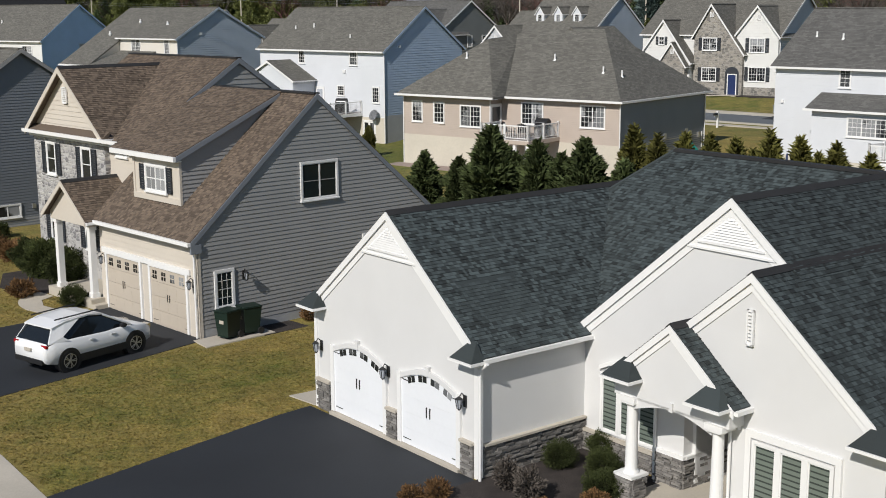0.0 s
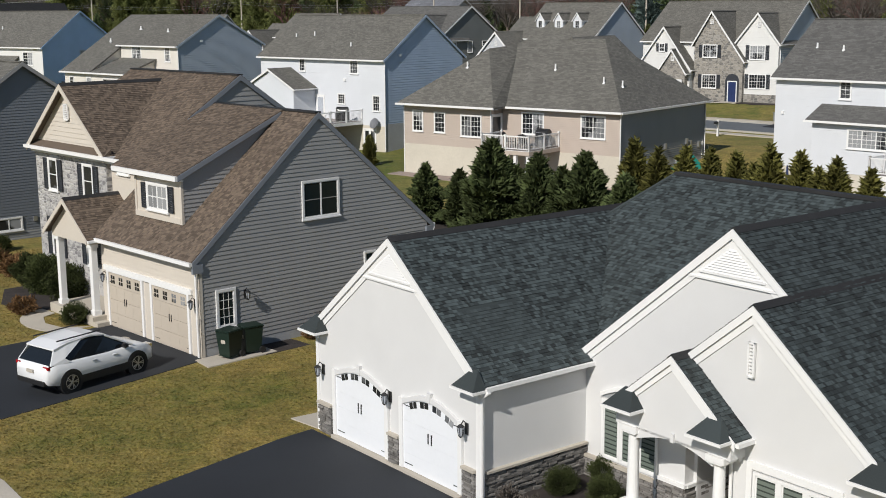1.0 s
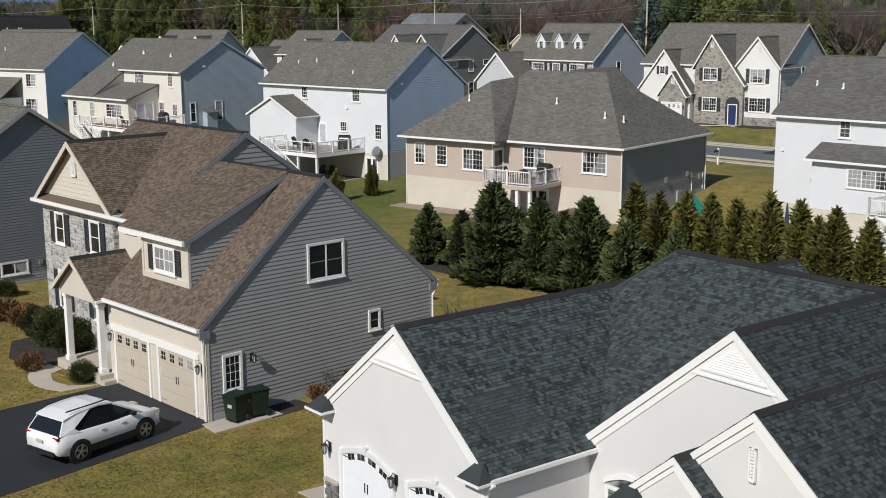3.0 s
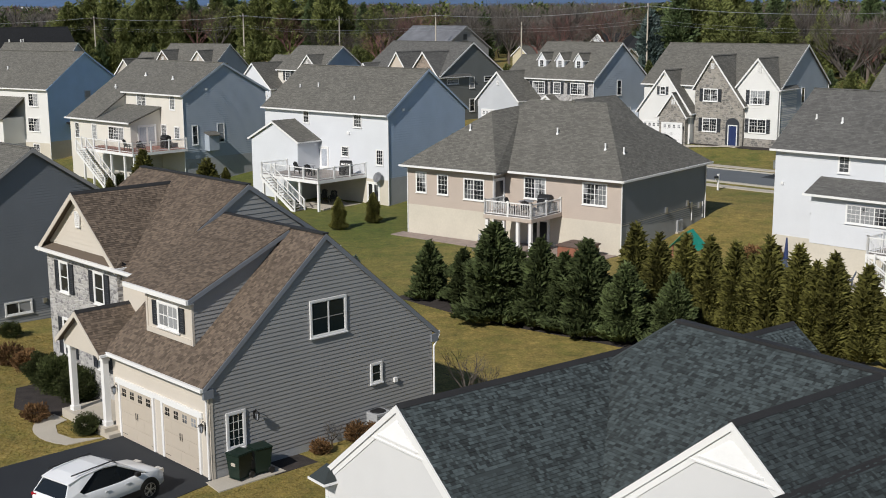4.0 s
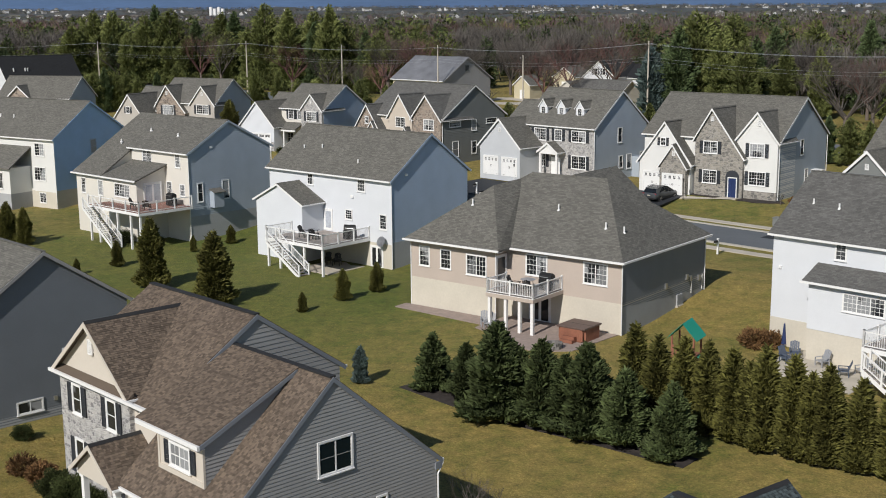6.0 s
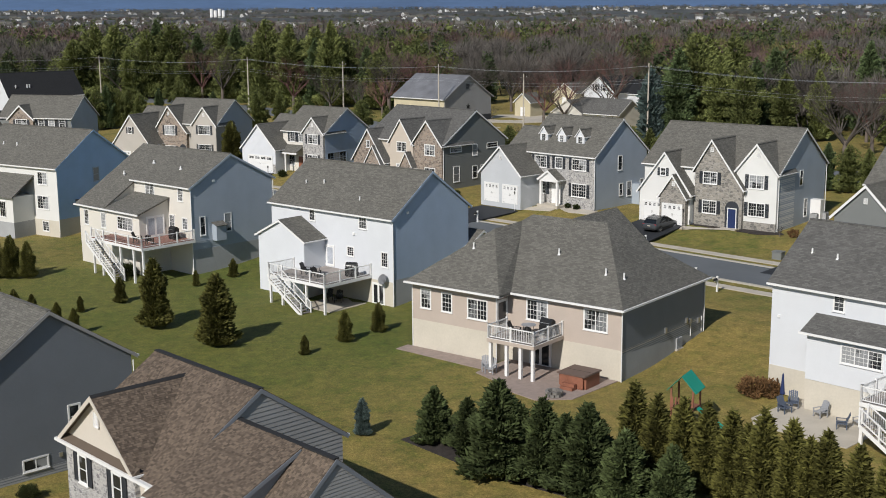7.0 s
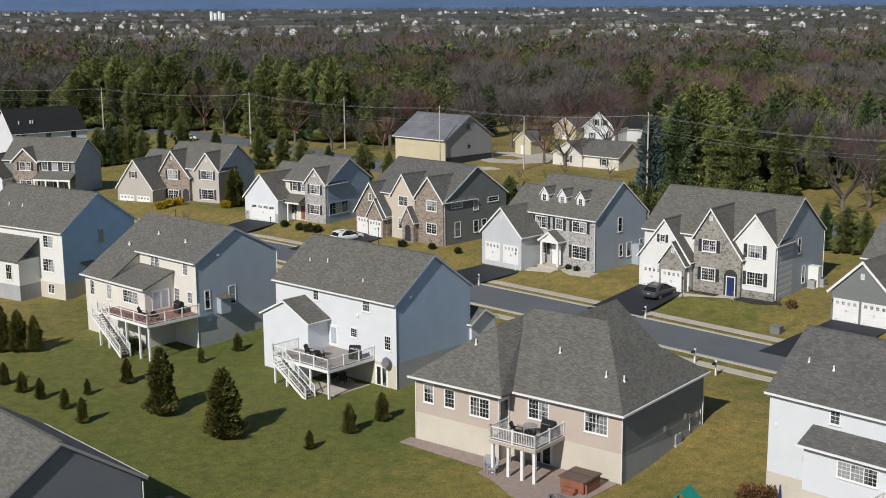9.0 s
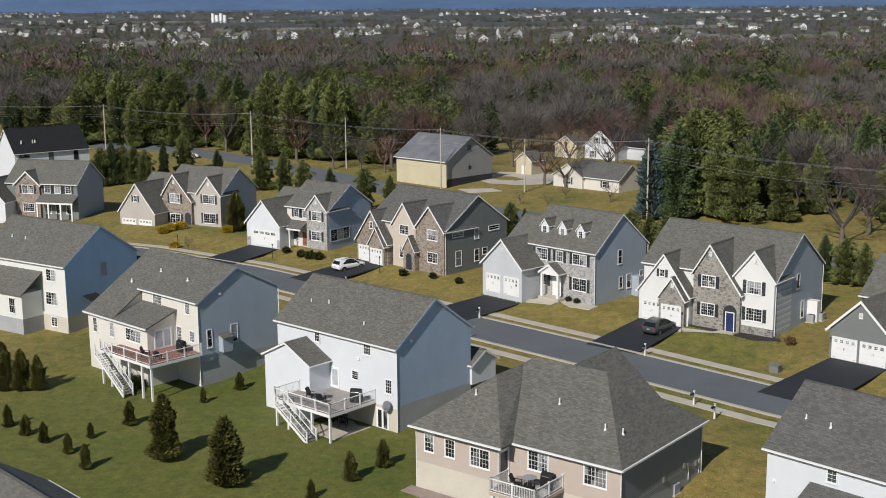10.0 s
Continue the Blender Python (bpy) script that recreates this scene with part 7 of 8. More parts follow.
while len(far) < 6200:
    y = 500 + 1900 * rnd.random() ** 1.7
    x = rnd.uniform(-0.42, 0.42) * y
    if noise.noise((x / 150, y / 220, 3.0)) > -0.28 - (0.25 if y < 900 else 0):
        far.append((x, y, rnd.uniform(9, 16) if y < 800 else rnd.uniform(6, 11)))


def share(spots, lo, hi, seed):
    return [s for s in spots if lo <= (noise.noise((s[0] / 45, s[1] / 70, seed)) * 0.9 + 0.5 + 0.22 * math.sin(s[0] * 12.9 + s[1] * 7.7)) < hi]


def wood_tone(name, base):
    """Foliage or twigs of many trees: tone drifts from crown to crown."""
    return surface(name, base, 0.85, 0.42, 0.11, 0.6, 0.0, island=0.2, spec=0.15)


M["wood_grey"] = wood_tone("grey_brown_wood", (0.125, 0.113, 0.102))
M["wood_red"] = wood_tone("reddish_wood", (0.145, 0.098, 0.09))
M["wood_bud"] = wood_tone("budding_wood", (0.17, 0.15, 0.06))
M["wood_spruce"] = wood_tone("spruce_wood", (0.075, 0.1, 0.045))
M["wood_pine"] = wood_tone("pine_wood", (0.115, 0.135, 0.045))
woods("woodland", "bare", "wood_grey", share(near, -9, 0.34, 1.0), "grey brown leafless woodland behind the houses", 900)
woods("woodland", "conifer", "wood_spruce", share(near, 0.34, 0.52, 1.0), "dark green spruces among the woodland", 900)
woods("woodland", "pine", "wood_pine", share(near, 0.52, 0.84, 1.0), "green pines among the woodland", 900)
woods("woodland", "bare", "wood_red", share(near, 0.84, 1.12, 1.0), "reddish leafless trees among the woodland", 900)
woods("woodland", "bare", "wood_bud", share(near, 1.12, 9, 1.0), "yellowish budding trees among the woodland", 900)
woods("far_woodland", "bare", "wood_grey", share(far, -9, 0.46, 2.0), "distant leafless woodland", 150)
woods("far_woodland", "conifer", "wood_spruce", share(far, 0.46, 0.58, 2.0), "distant dark evergreen woodland", 110)
woods("far_woodland", "pine", "wood_pine", share(far, 0.58, 0.74, 2.0), "distant green pine woodland", 110)
woods("far_woodland", "bare", "wood_red", share(far, 0.74, 9, 2.0), "distant reddish leafless woodland", 150)
remote = []
while len(remote) < 3000:
    y = rnd.uniform(2200, 4300)
    x = rnd.uniform(-0.42, 0.42) * y
    if noise.noise((x / 260, y / 420, 5.0)) > -0.2:
        remote.append((x, y, rnd.uniform(7, 12)))
woods("far_woodland", "pine", "wood_spruce", remote[:900], "remote dark evergreen woods on the plain", 26)
woods("far_woodland", "bare", "wood_grey", remote[900:], "remote leafless woods on the plain", 40)
# the blue of aerial haze is put into the hills' base colour
M["haze_hill"] = surface("haze_blue_hills", (0.075, 0.135, 0.25), 1.0, 0.12, 0.004, 0.03, 0.0)
M["far_wall"] = surface("distant_pale_walls", (0.56, 0.56, 0.56), 0.8, 0.2, 0.02, 0.1, 0.0, island=0.4)
M["far_field"] = surface("pale_fields", (0.2, 0.19, 0.15), 1.0, 0.2, 0.004, 0.02, 0.0)
# wood belts also carry a little haze blue in their colour
M["far_wood"] = surface("distant_wood_belt", (0.06, 0.068, 0.072), 1.0, 0.3, 0.01, 0.05, 0.0)


def town():
    rr = random.Random(31)
    walls, roofs = ([], []), ([], [])
    for _ in range(1500):
        y = rr.choice((rr.uniform(760, 1150), rr.uniform(900, 1500), rr.uniform(1500, 2300), rr.uniform(2200, 3900), rr.uniform(2200, 3900)))
        x = rr.uniform(-0.4, 0.42) * y
        if x / y > 0.02 and rr.random() < 0.35:
            y = rr.uniform(2300, 3600)
            x = rr.uniform(0.05, 0.42) * y
        if noise.noise((x / 170, y / 330, 8.0)) < 0.12:
            continue
        w, d, e, r = rr.uniform(8, 14), rr.uniform(7, 10), rr.uniform(3.5, 6), rr.uniform(2.5, 4)
        lift = level(x, y)
        a = rr.uniform(0, 3.14)
        c, s = math.cos(a), math.sin(a)

        def P(px, py, pz):
            return (x + px * c - py * s, y + px * s + py * c, lift + pz)

        i = len(walls[0])
        walls[0].extend([P(-w / 2, -d / 2, -4), P(w / 2, -d / 2, -4), P(w / 2, d / 2, -4), P(-w / 2, d / 2, -4), P(-w / 2, -d / 2, e), P(w / 2, -d / 2, e), P(w / 2, d / 2, e), P(-w / 2, d / 2, e), P(-w / 2, 0, e + r), P(w / 2, 0, e + r)])
        walls[1].extend([(i, i + 1, i + 5, i + 4), (i + 1, i + 2, i + 6, i + 9, i + 5), (i + 2, i + 3, i + 7, i + 6), (i + 3, i, i + 4, i + 8, i + 7)])
        j = len(roofs[0])
        roofs[0].extend([P(-w / 2 - 0.4, -d / 2 - 0.5, e - 0.2), P(w / 2 + 0.4, -d / 2 - 0.5, e - 0.2), P(w / 2 + 0.4, 0, e + r + 0.2), P(-w / 2 - 0.4, 0, e + r + 0.2), P(-w / 2 - 0.4, d / 2 + 0.5, e - 0.2), P(w / 2 + 0.4, d / 2 + 0.5, e - 0.2)])
        roofs[1].extend([(j, j + 1, j + 2, j + 3), (j + 3, j + 2, j + 5, j + 4)])
    tagged(new("distant_house_walls", raw_mesh("distant_house_walls", *walls, "far_wall")), "pale walls of many distant town houses", "town", kind="stuff")
    tagged(new("distant_house_roofs", raw_mesh("distant_house_roofs", *roofs, "grey_roof")), "grey roofs of many distant town houses", "town", kind="stuff")


town()


def far_plain():
    """Dark wooded plain from the back of the woods to the hills."""
    ys = [560, 800, 1150, 1500] + list(range(1700, 4500, 200))
    vs = [(k * y, y, level(k * y, y) + 0.5) for y in ys for k in (-0.55, -0.2, 0.2, 0.55)]
    fs = [(j * 4 + i, j * 4 + i + 1, j * 4 + i + 5, j * 4 + i + 4) for j in range(len(ys) - 1) for i in range(3)]
    M["plain"] = surface("dark_scrub_plain", (0.075, 0.073, 0.065), 1.0, 0.3, 0.006, 0.04, 0.0)
    tagged(new("ground", raw_mesh("ground", vs, fs, "plain")), "dark winter scrub on the far plain", "plain", kind="structure")


far_plain()


def silos():
    t = thing("silo_group", pose(-420, 2330, 6), "tall white concrete silos of a distant plant", "silos")
    for i, (x, y) in enumerate(((0, 0), (7, 1), (15, 0), (22, 2))):
        bm = bmesh.new()
        tube(bm, (x - 20, y, -4), (x - 20, y, 27 - 3 * (i % 2)), 3.1, 3.1, 16)
        part("silo", bm, "white", t)
    boxes("plant_hall", [(-60, -10, -4, 90, 20, 6), (40, -5, 6, 60, 15, 11)], "far_wall", t)


silos()


def distance():
    """Far fields, belts of wood, and hills coloured blue for haze."""
    rr = random.Random(9)
    for name, y, base, amp, length, mat, label in (("wood_belt", 2100, 6, 5, 90, "far_wood", "distant belt of leafless wood"), ("wood_belt", 2700, 6, 6, 140, "far_wood", "distant belt of leafless wood"), ("wood_belt", 3500, 6, 7, 220, "far_wood", "distant belt of leafless wood"), ("hills", 4550, 46, 10, 700, "haze_hill", "wooded hills on the horizon, coloured haze blue")):
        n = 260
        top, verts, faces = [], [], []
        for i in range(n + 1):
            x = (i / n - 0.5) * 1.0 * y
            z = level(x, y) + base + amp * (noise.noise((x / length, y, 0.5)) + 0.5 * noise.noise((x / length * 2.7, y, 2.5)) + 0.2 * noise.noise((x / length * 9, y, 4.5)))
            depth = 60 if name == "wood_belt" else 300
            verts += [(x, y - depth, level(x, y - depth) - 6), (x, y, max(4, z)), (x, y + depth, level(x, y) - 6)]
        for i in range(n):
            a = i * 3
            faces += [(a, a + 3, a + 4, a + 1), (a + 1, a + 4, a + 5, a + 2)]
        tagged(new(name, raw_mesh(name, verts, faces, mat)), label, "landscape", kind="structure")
    for x, y, w, d in ((220, 1900, 420, 180), (-150, 2000, 300, 120), (420, 2450, 500, 160), (-500, 2600, 400, 140)):
        slab("field", [(x - w / 2, y - d / 2), (x + w / 2, y - d / 2), (x + w / 2, y + d / 2), (x - w / 2, y + d / 2)], 1.2, "far_field", "pale stubble field in the distance", "field", 1.0)


distance()

# ---- poles and wires ----
POLES = [(-150, 332, 11.5), (-81.9, 289.5, 11.5), (-42.3, 260.3, 11.5), (-21.3, 250.4, 10.5), (-1.6, 221.0, 11.5), (13.4, 215.8, 9.5), (30.7, 187.4, 13.0), (63, 152.5, 12.5), (100, 118, 12.5)]


def utility_pole(x, y, h):
    t = thing("utility_pole", pose(x, y, level(x, y), 0, 0, -40), "weathered wooden utility pole with crossarm", "pole", "utility poles")
    bm = bmesh.new()
    tube(bm, (0, 0, -0.3), (0, 0, h), 0.16, 0.1, 10)
    part("pole", bm, "paving", t)
    boxes("crossarm", [(-0.06, -0.9, h - 0.7, 0.06, 0.9, h - 0.56)], "bark", t)
    for yy in (-0.8, 0.0, 0.8):
        bm = bmesh.new()
        tube(bm, (0, yy, h - 0.56), (0, yy, h - 0.4), 0.05, 0.03, 6)
        part("insulator", bm, "metal", t)


for p in POLES:
    if p[0] not in (-21.3, 13.4):
        utility_pole(*p)
utility_pole(-21.3, 250.4, 10.5), utility_pole(13.4, 215.8, 9.5)
MAIN = [p for p in POLES if p[0] not in (-21.3, 13.4)]
for off, drop in ((-0.8, 0.4), (0.8, 0.4), (0.0, 0.4), (0.0, 2.4), (0.1, 2.9)):
    bm = bmesh.new()
    for a, b in zip(MAIN, MAIN[1:]):
        d = Vector((b[0] - a[0], b[1] - a[1], 0)).normalized()
        s = Vector((-d.y, d.x, 0)) * off
        A, B = Vector((a[0], a[1], level(a[0], a[1]) + a[2] - drop)) + s, Vector((b[0], b[1], level(b[0], b[1]) + b[2] - drop)) + s
        last = A
        for i in range(1, 11):
            t = i / 10
            q = A.lerp(B, t) - Vector((0, 0, 4 * 0.9 * t * (1 - t)))
            tube(bm, last, q, 0.013, n=4)
            last = q
    tagged(part("power_line", bm, "metal"), "grey overhead power line strung between poles", "power line", "power lines")

# ---- vehicles ----


def car(x, y, yaw, paint, label, length=4.46, width=1.8, height=1.6):
    """A small estate car: body shell from lofted sections, glasshouse, wheels, lamps."""
    t = thing("car", pose(x, y, level(x, y) + 0.05, 0, 0, yaw), label, "car")
    k, hw = length / 4.46, width / 2
    # stations from tail to nose: x, bottom, belt height, half width at belt, half width at bottom
    st = [(-2.2, 0.48, 0.80, 0.72, 0.70), (-2.12, 0.36, 0.98, 0.82, 0.8), (-1.8, 0.3, 1.02, 0.88, 0.87), (-1.0, 0.26, 1.0, 0.9, 0.88), (0.0, 0.25, 0.97, 0.9, 0.88), (0.8, 0.25, 0.96, 0.9, 0.88), (1.2, 0.26, 0.97, 0.88, 0.87), (1.75, 0.28, 0.9, 0.84, 0.84), (2.08, 0.34, 0.76, 0.74, 0.76), (2.2, 0.44, 0.62, 0.62, 0.62)]
    bm = bmesh.new()
    rings = []
    for sx, zb, zt, w1, w0 in st:
        pts = [(-w0, zb), (-w1 * 1.0, zb + (zt - zb) * 0.45), (-w1, zt - 0.06), (-w1 * 0.9, zt), (w1 * 0.9, zt), (w1, zt - 0.06), (w1 * 1.0, zb + (zt - zb) * 0.45), (w0, zb)]
        rings.append([bm.verts.new((sx * k, py * hw / 0.9, pz * height / 1.6)) for py, pz in pts])
    for a, b in zip(rings, rings[1:]):
        for i in range(8):
            bm.faces.new((a[i], a[(i + 1) % 8], b[(i + 1) % 8], b[i]))
    bm.faces.new(rings[0])
    bm.faces.new(rings[-1])
    body = part("body", bm, paint, t, smooth=True)
    # glasshouse
    cab = [(-2.08, 0.97, 0.97, 0.76), (-1.7, 1.4, 0.97, 0.62), (-1.3, 1.52, 0.98, 0.64), (-0.4, 1.58, 0.97, 0.66), (0.2, 1.5, 0.96, 0.66), (1.25, 0.97, 0.96, 0.76)]
    bm = bmesh.new()
    rings = []
    for sx, zt, zb, w in cab:
        pts = [(-0.84, zb - 0.02), (-w - 0.02, max(zb, zt - 0.06)), (-w + 0.06, zt), (w - 0.06, zt), (w + 0.02, max(zb, zt - 0.06)), (0.84, zb - 0.02)]
        rings.append([bm.verts.new((sx * k, py * hw / 0.9, pz * height / 1.6)) for py, pz in pts])
    for a, b in zip(rings, rings[1:]):
        for i in range(5):
            bm.faces.new((a[i], a[i + 1], b[i + 1], b[i]))
    glass = part("glasshouse", bm, "car_glass", t)
    bm = bmesh.new()
    roof = [(-1.8, 1.42), (-1.3, 1.535), (-0.4, 1.595), (0.2, 1.515)]
    for (a, za), (b, zb) in zip(roof, roof[1:]):
        prism(bm, [(a * k, -0.7 * hw / 0.9, (za - 0.03) * height / 1.6), (b * k, -0.7 * hw / 0.9, (zb - 0.03) * height / 1.6), (b * k, -0.7 * hw / 0.9, (zb + 0.015) * height / 1.6), (a * k, -0.7 * hw / 0.9, (za + 0.015) * height / 1.6)], (0, 1.4 * hw / 0.9, 0))
    part("roof_panel", bm, paint, t)
    for s in (-1, 1):
        bm = bmesh.new()
        for (a, za), (b, zb) in (((0.2, 1.48), (1.2, 0.98)),):
            tube(bm, (a * k, s * 0.69 * hw / 0.9, za * height / 1.6), (b * k, s * 0.835 * hw / 0.9, zb * height / 1.6), 0.04, n=6)
        part("front_pillar", bm, paint, t)
        q, e = hw / 0.9, height / 1.6
        bm = bmesh.new()
        prism(bm, [(-0.75 * k, s * 0.665 * q, 1.54 * e), (-1.3 * k, s * 0.655 * q, 1.5 * e), (-1.78 * k, s * 0.63 * q, 1.4 * e), (-2.06 * k, s * 0.8 * q, 0.97 * e), (-1.3 * k, s * 0.87 * q, 0.97 * e), (-1.5 * k, s * 0.82 * q, 1.12 * e)], (0, s * 0.035, 0))
        part("rear_pillar", bm, paint, t)
        bm = bmesh.new()
        tube(bm, (-1.6 * k, s * 0.6 * hw / 0.9, 1.64 * height / 1.6), (0.1 * k, s * 0.6 * hw / 0.9, 1.66 * height / 1.6), 0.025, n=6)
        part("roof_rail", bm, "black", t)
        bm = bmesh.new()
        box(bm, 0.72 * k, s * 0.95 * hw / 0.9 - 0.1, 1.0, 0.9 * k, s * 0.95 * hw / 0.9 + 0.1, 1.14)
        bmesh.ops.bevel(bm, geom=bm.edges[:], offset=0.03, segments=2, affect="EDGES")
        part("mirror", bm, "black", t)
        bm = bmesh.new()
        box(bm, -2.15 * k, s * 0.72 - 0.13, 0.88, -1.86 * k, s * 0.72 + 0.13, 0.98)
        part("tail_lamp", bm, "red_lens", t)
        bm = bmesh.new()
        box(bm, 1.85 * k, s * 0.58 - 0.16, 0.68, 2.14 * k, s * 0.58 + 0.16, 0.82)
        part("headlight", bm, "chrome", t)
        bm = bmesh.new()
        box(bm, -1.0 * k, s * 0.885 * hw / 0.9 - 0.03, 0.22, 1.0 * k, s * 0.885 * hw / 0.9 + 0.035, 0.46)
        part("sill_cladding", bm, "black", t)
        for i, xx in enumerate((-1.33, 1.33)):
            bm = bmesh.new()
            tube(bm, (xx * k, s * (hw - 0.24), 0.33), (xx * k, s * (hw + 0.012), 0.33), 0.43, 0.43, 24)
            arch = part("wheel_arch", bm, "black", t)
            bm = bmesh.new()
            tube(bm, (xx * k, s * (hw - 0.22), 0.33), (xx * k, s * (hw + 0.02), 0.33), 0.34, 0.33, 24)
            wh = part("wheel", bm, "tyre", t)
            bm = bmesh.new()
            tube(bm, (xx * k, s * (hw + 0.012), 0.33), (xx * k, s * (hw + 0.028), 0.33), 0.06, 0.05, 10)
            for q in range(5):
                a = q * 1.2566
                for w in (-0.16, 0.16):
                    tube(bm, (xx * k, s * (hw + 0.022), 0.33), (xx * k + 0.23 * math.cos(a + w), s * (hw + 0.022), 0.33 + 0.23 * math.sin(a + w)), 0.018, n=4)
            for q in range(20):
                a, b = q * 0.31416, (q + 1) * 0.31416
                tube(bm, (xx * k + 0.235 * math.cos(a), s * (hw + 0.02), 0.33 + 0.235 * math.sin(a)), (xx * k + 0.235 * math.cos(b), s * (hw + 0.02), 0.33 + 0.235 * math.sin(b)), 0.012, n=4)
            part("rim", bm, "metal", wh)
    bm = bmesh.new()
    box(bm, -2.235 * k, -0.7, 0.34, -2.1 * k, 0.7, 0.5)
    part("bumper", bm, "black", t)
    bm = bmesh.new()
    box(bm, -2.25 * k, -0.17, 0.72, -2.18 * k, 0.17, 0.82)
    part("rear_plate", bm, "paving", t)
    for xx in (-0.4, 0.45):
        for s in (-1, 1):
            bm = bmesh.new()
            box(bm, xx * k - 0.12, s * (hw + 0.0) - 0.02, 0.84, xx * k + 0.06, s * hw + 0.02, 0.87)
            part("door_handle", bm, paint, t)
    return t


M["car_glass"] = surface("tinted_car_glass", (0.012, 0.015, 0.018), 0.06, 0.02, grain=0)
car(-12.0, 39.35, 53.5, "car_white", "white compact crossover car parked on the driveway", 4.46, 1.84, 1.64)
car(23.2, 131.7, 48, "car_grey", "dark grey estate car parked on the driveway", 4.7, 1.85, 1.65)
car(-14.3, 166.9, 42, "car_white", "white estate car parked before the stone house", 4.9, 1.9, 1.75)
car(-58.8, 273.5, 5, "car_white", "white estate car beside the country road", 4.7, 1.85, 1.7)
car(-52.5, 210.5, 20, "car_grey", "dark pickup parked beside the porch house", 5.2, 1.95, 1.8)

# ---- loose things round the houses ----


def wheelie_bin(m):
    t = thing("wheelie_bin", m, "dark green wheeled rubbish bin beside the garage", "rubbish bin", "rubbish bins")
    bm = bmesh.new()
    prism(bm, [(-0.27, -0.32, 0.08), (0.27, -0.32, 0.08), (0.27, 0.3, 0.08), (-0.27, 0.3, 0.08)], (0, 0, 0.01))
    ring = [[(-0.25, -0.28, 0.08), (0.25, -0.28, 0.08), (0.25, 0.26, 0.08), (-0.25, 0.26, 0.08)], [(-0.32, -0.36, 0.95), (0.32, -0.36, 0.95), (0.32, 0.34, 0.95), (-0.32, 0.34, 0.95)]]
    a, b = [[bm.verts.new(p) for p in r] for r in ring]
    for i in range(4):
        bm.faces.new((a[i], a[(i + 1) % 4], b[(i + 1) % 4], b[i]))
    bm.faces.new(b)
    part("bin_body", bm, "bin_green", t)
    bm = bmesh.new()
    box(bm, -0.35, -0.4, 0.96, 0.35, 0.38, 1.03)
    bmesh.ops.bevel(bm, geom=bm.edges[:], offset=0.03, segments=2, affect="EDGES")
    part("lid", bm, "bin_green", t)
    for s in (-1, 1):
        bm = bmesh.new()
        tube(bm, (s * 0.26, 0.3, 0.12), (s * 0.34, 0.3, 0.12), 0.12, 0.12, 14)
        part("wheel", bm, "black", t)
    boxes("label_panel", [(-0.1, -0.335, 0.55, 0.1, -0.325, 0.75)], "paving", t)


M["bin_green"] = surface("dark_green_plastic", (0.008, 0.021, 0.014), 0.5, 0.1)
wheelie_bin(HG @ pose(0.62, 0.75, 0.05, 0, 0, 12))
wheelie_bin(HG @ pose(0.62, 1.65, 0.05, 0, 0, -8))


def ac_unit(x, y, yaw, label="grey outdoor air conditioning unit on a pad"):
    t = thing("air_conditioner", pose(x, y, level(x, y), 0, 0, yaw), label, "air conditioner", "outdoor units")
    boxes("pad", [(-0.5, -0.5, -0.2, 0.5, 0.5, 0.08)], "paving", t)
    bm = bmesh.new()
    box(bm, -0.4, -0.4, 0.08, 0.4, 0.4, 0.9)
    case = part("casing", bm, "grey_concrete", t)
    for i in range(10):
        z = 0.14 + i * 0.075
        boxes("louvre_slat", [(-0.415, -0.415, z, 0.415, 0.415, z + 0.03)], "grey_concrete", case)
    bm = bmesh.new()
    tube(bm, (0, 0, 0.9), (0, 0, 0.93), 0.33, 0.3, 18)
    part("fan_grille", bm, "black", t)


ac_unit(-2.9, 46.7, 44)
ac_unit(16.9, 88.8, 50)
ac_unit(41.8, 134.0, 50)
ac_unit(40.6, 133.4, 50)
ac_unit(24.8, 148.0, 44)
ac_unit(23.6, 79.0, 44)
ac_unit(2.4, 112.5, 48)
HT = pose(11.88, 81.95, 0, 0, 0, -38)


def hot_tub():
    t = thing("hot_tub", HT @ pose(-2.0, -2.3, 0.05), "cedar clad hot tub with brown cover on the patio", "hot tub")
    bm = bmesh.new()
    box(bm, -1.1, -1.1, 0, 1.1, 1.1, 0.85)
    bmesh.ops.bevel(bm, geom=[e for e in bm.edges if abs(e.verts[0].co.z - e.verts[1].co.z) > 0.5], offset=0.22, segments=4, affect="EDGES")
    body = part("cabinet", bm, "wood", t)
    for i in range(12):
        x = -0.88 + i * 0.155
        bm = bmesh.new()
        box(bm, x, -1.112, 0.06, x + 0.14, -1.1, 0.8)
        part("cladding_board", bm, "wood", body)
    bm = bmesh.new()
    box(bm, -1.16, -1.16, 0.86, 1.16, 1.16, 0.98)
    bmesh.ops.bevel(bm, geom=bm.edges[:], offset=0.05, segments=2, affect="EDGES")
    part("cover", bm, "tub_cover", t)
    boxes("cover_seam", [(-1.1, -0.02, 0.98, 1.1, 0.02, 0.99)], "black", t)
    boxes("step", [(-0.5, -1.75, 0, 0.5, -1.2, 0.2), (-0.5, -1.5, 0.2, 0.5, -1.2, 0.4)], "wood", t)


M["tub_cover"] = surface("brown_vinyl_cover", (0.13, 0.09, 0.075), 0.6, 0.08)
hot_tub()
M["patio_pavers"] = surface("brown_concrete_pavers", (0.3, 0.24, 0.21), 0.9, 0.12, 2, 9, 0.2)
drive("patio", HT, [(-9.5, -4.3), (-7.6, -5.0), (-5.2, -6.4), (-2.6, -7.0), (-0.6, -5.4), (-0.2, -0.1), (-9.6, -0.1)], 0.05, "patio_pavers", "brown paver patio behind the raised house", "patio")
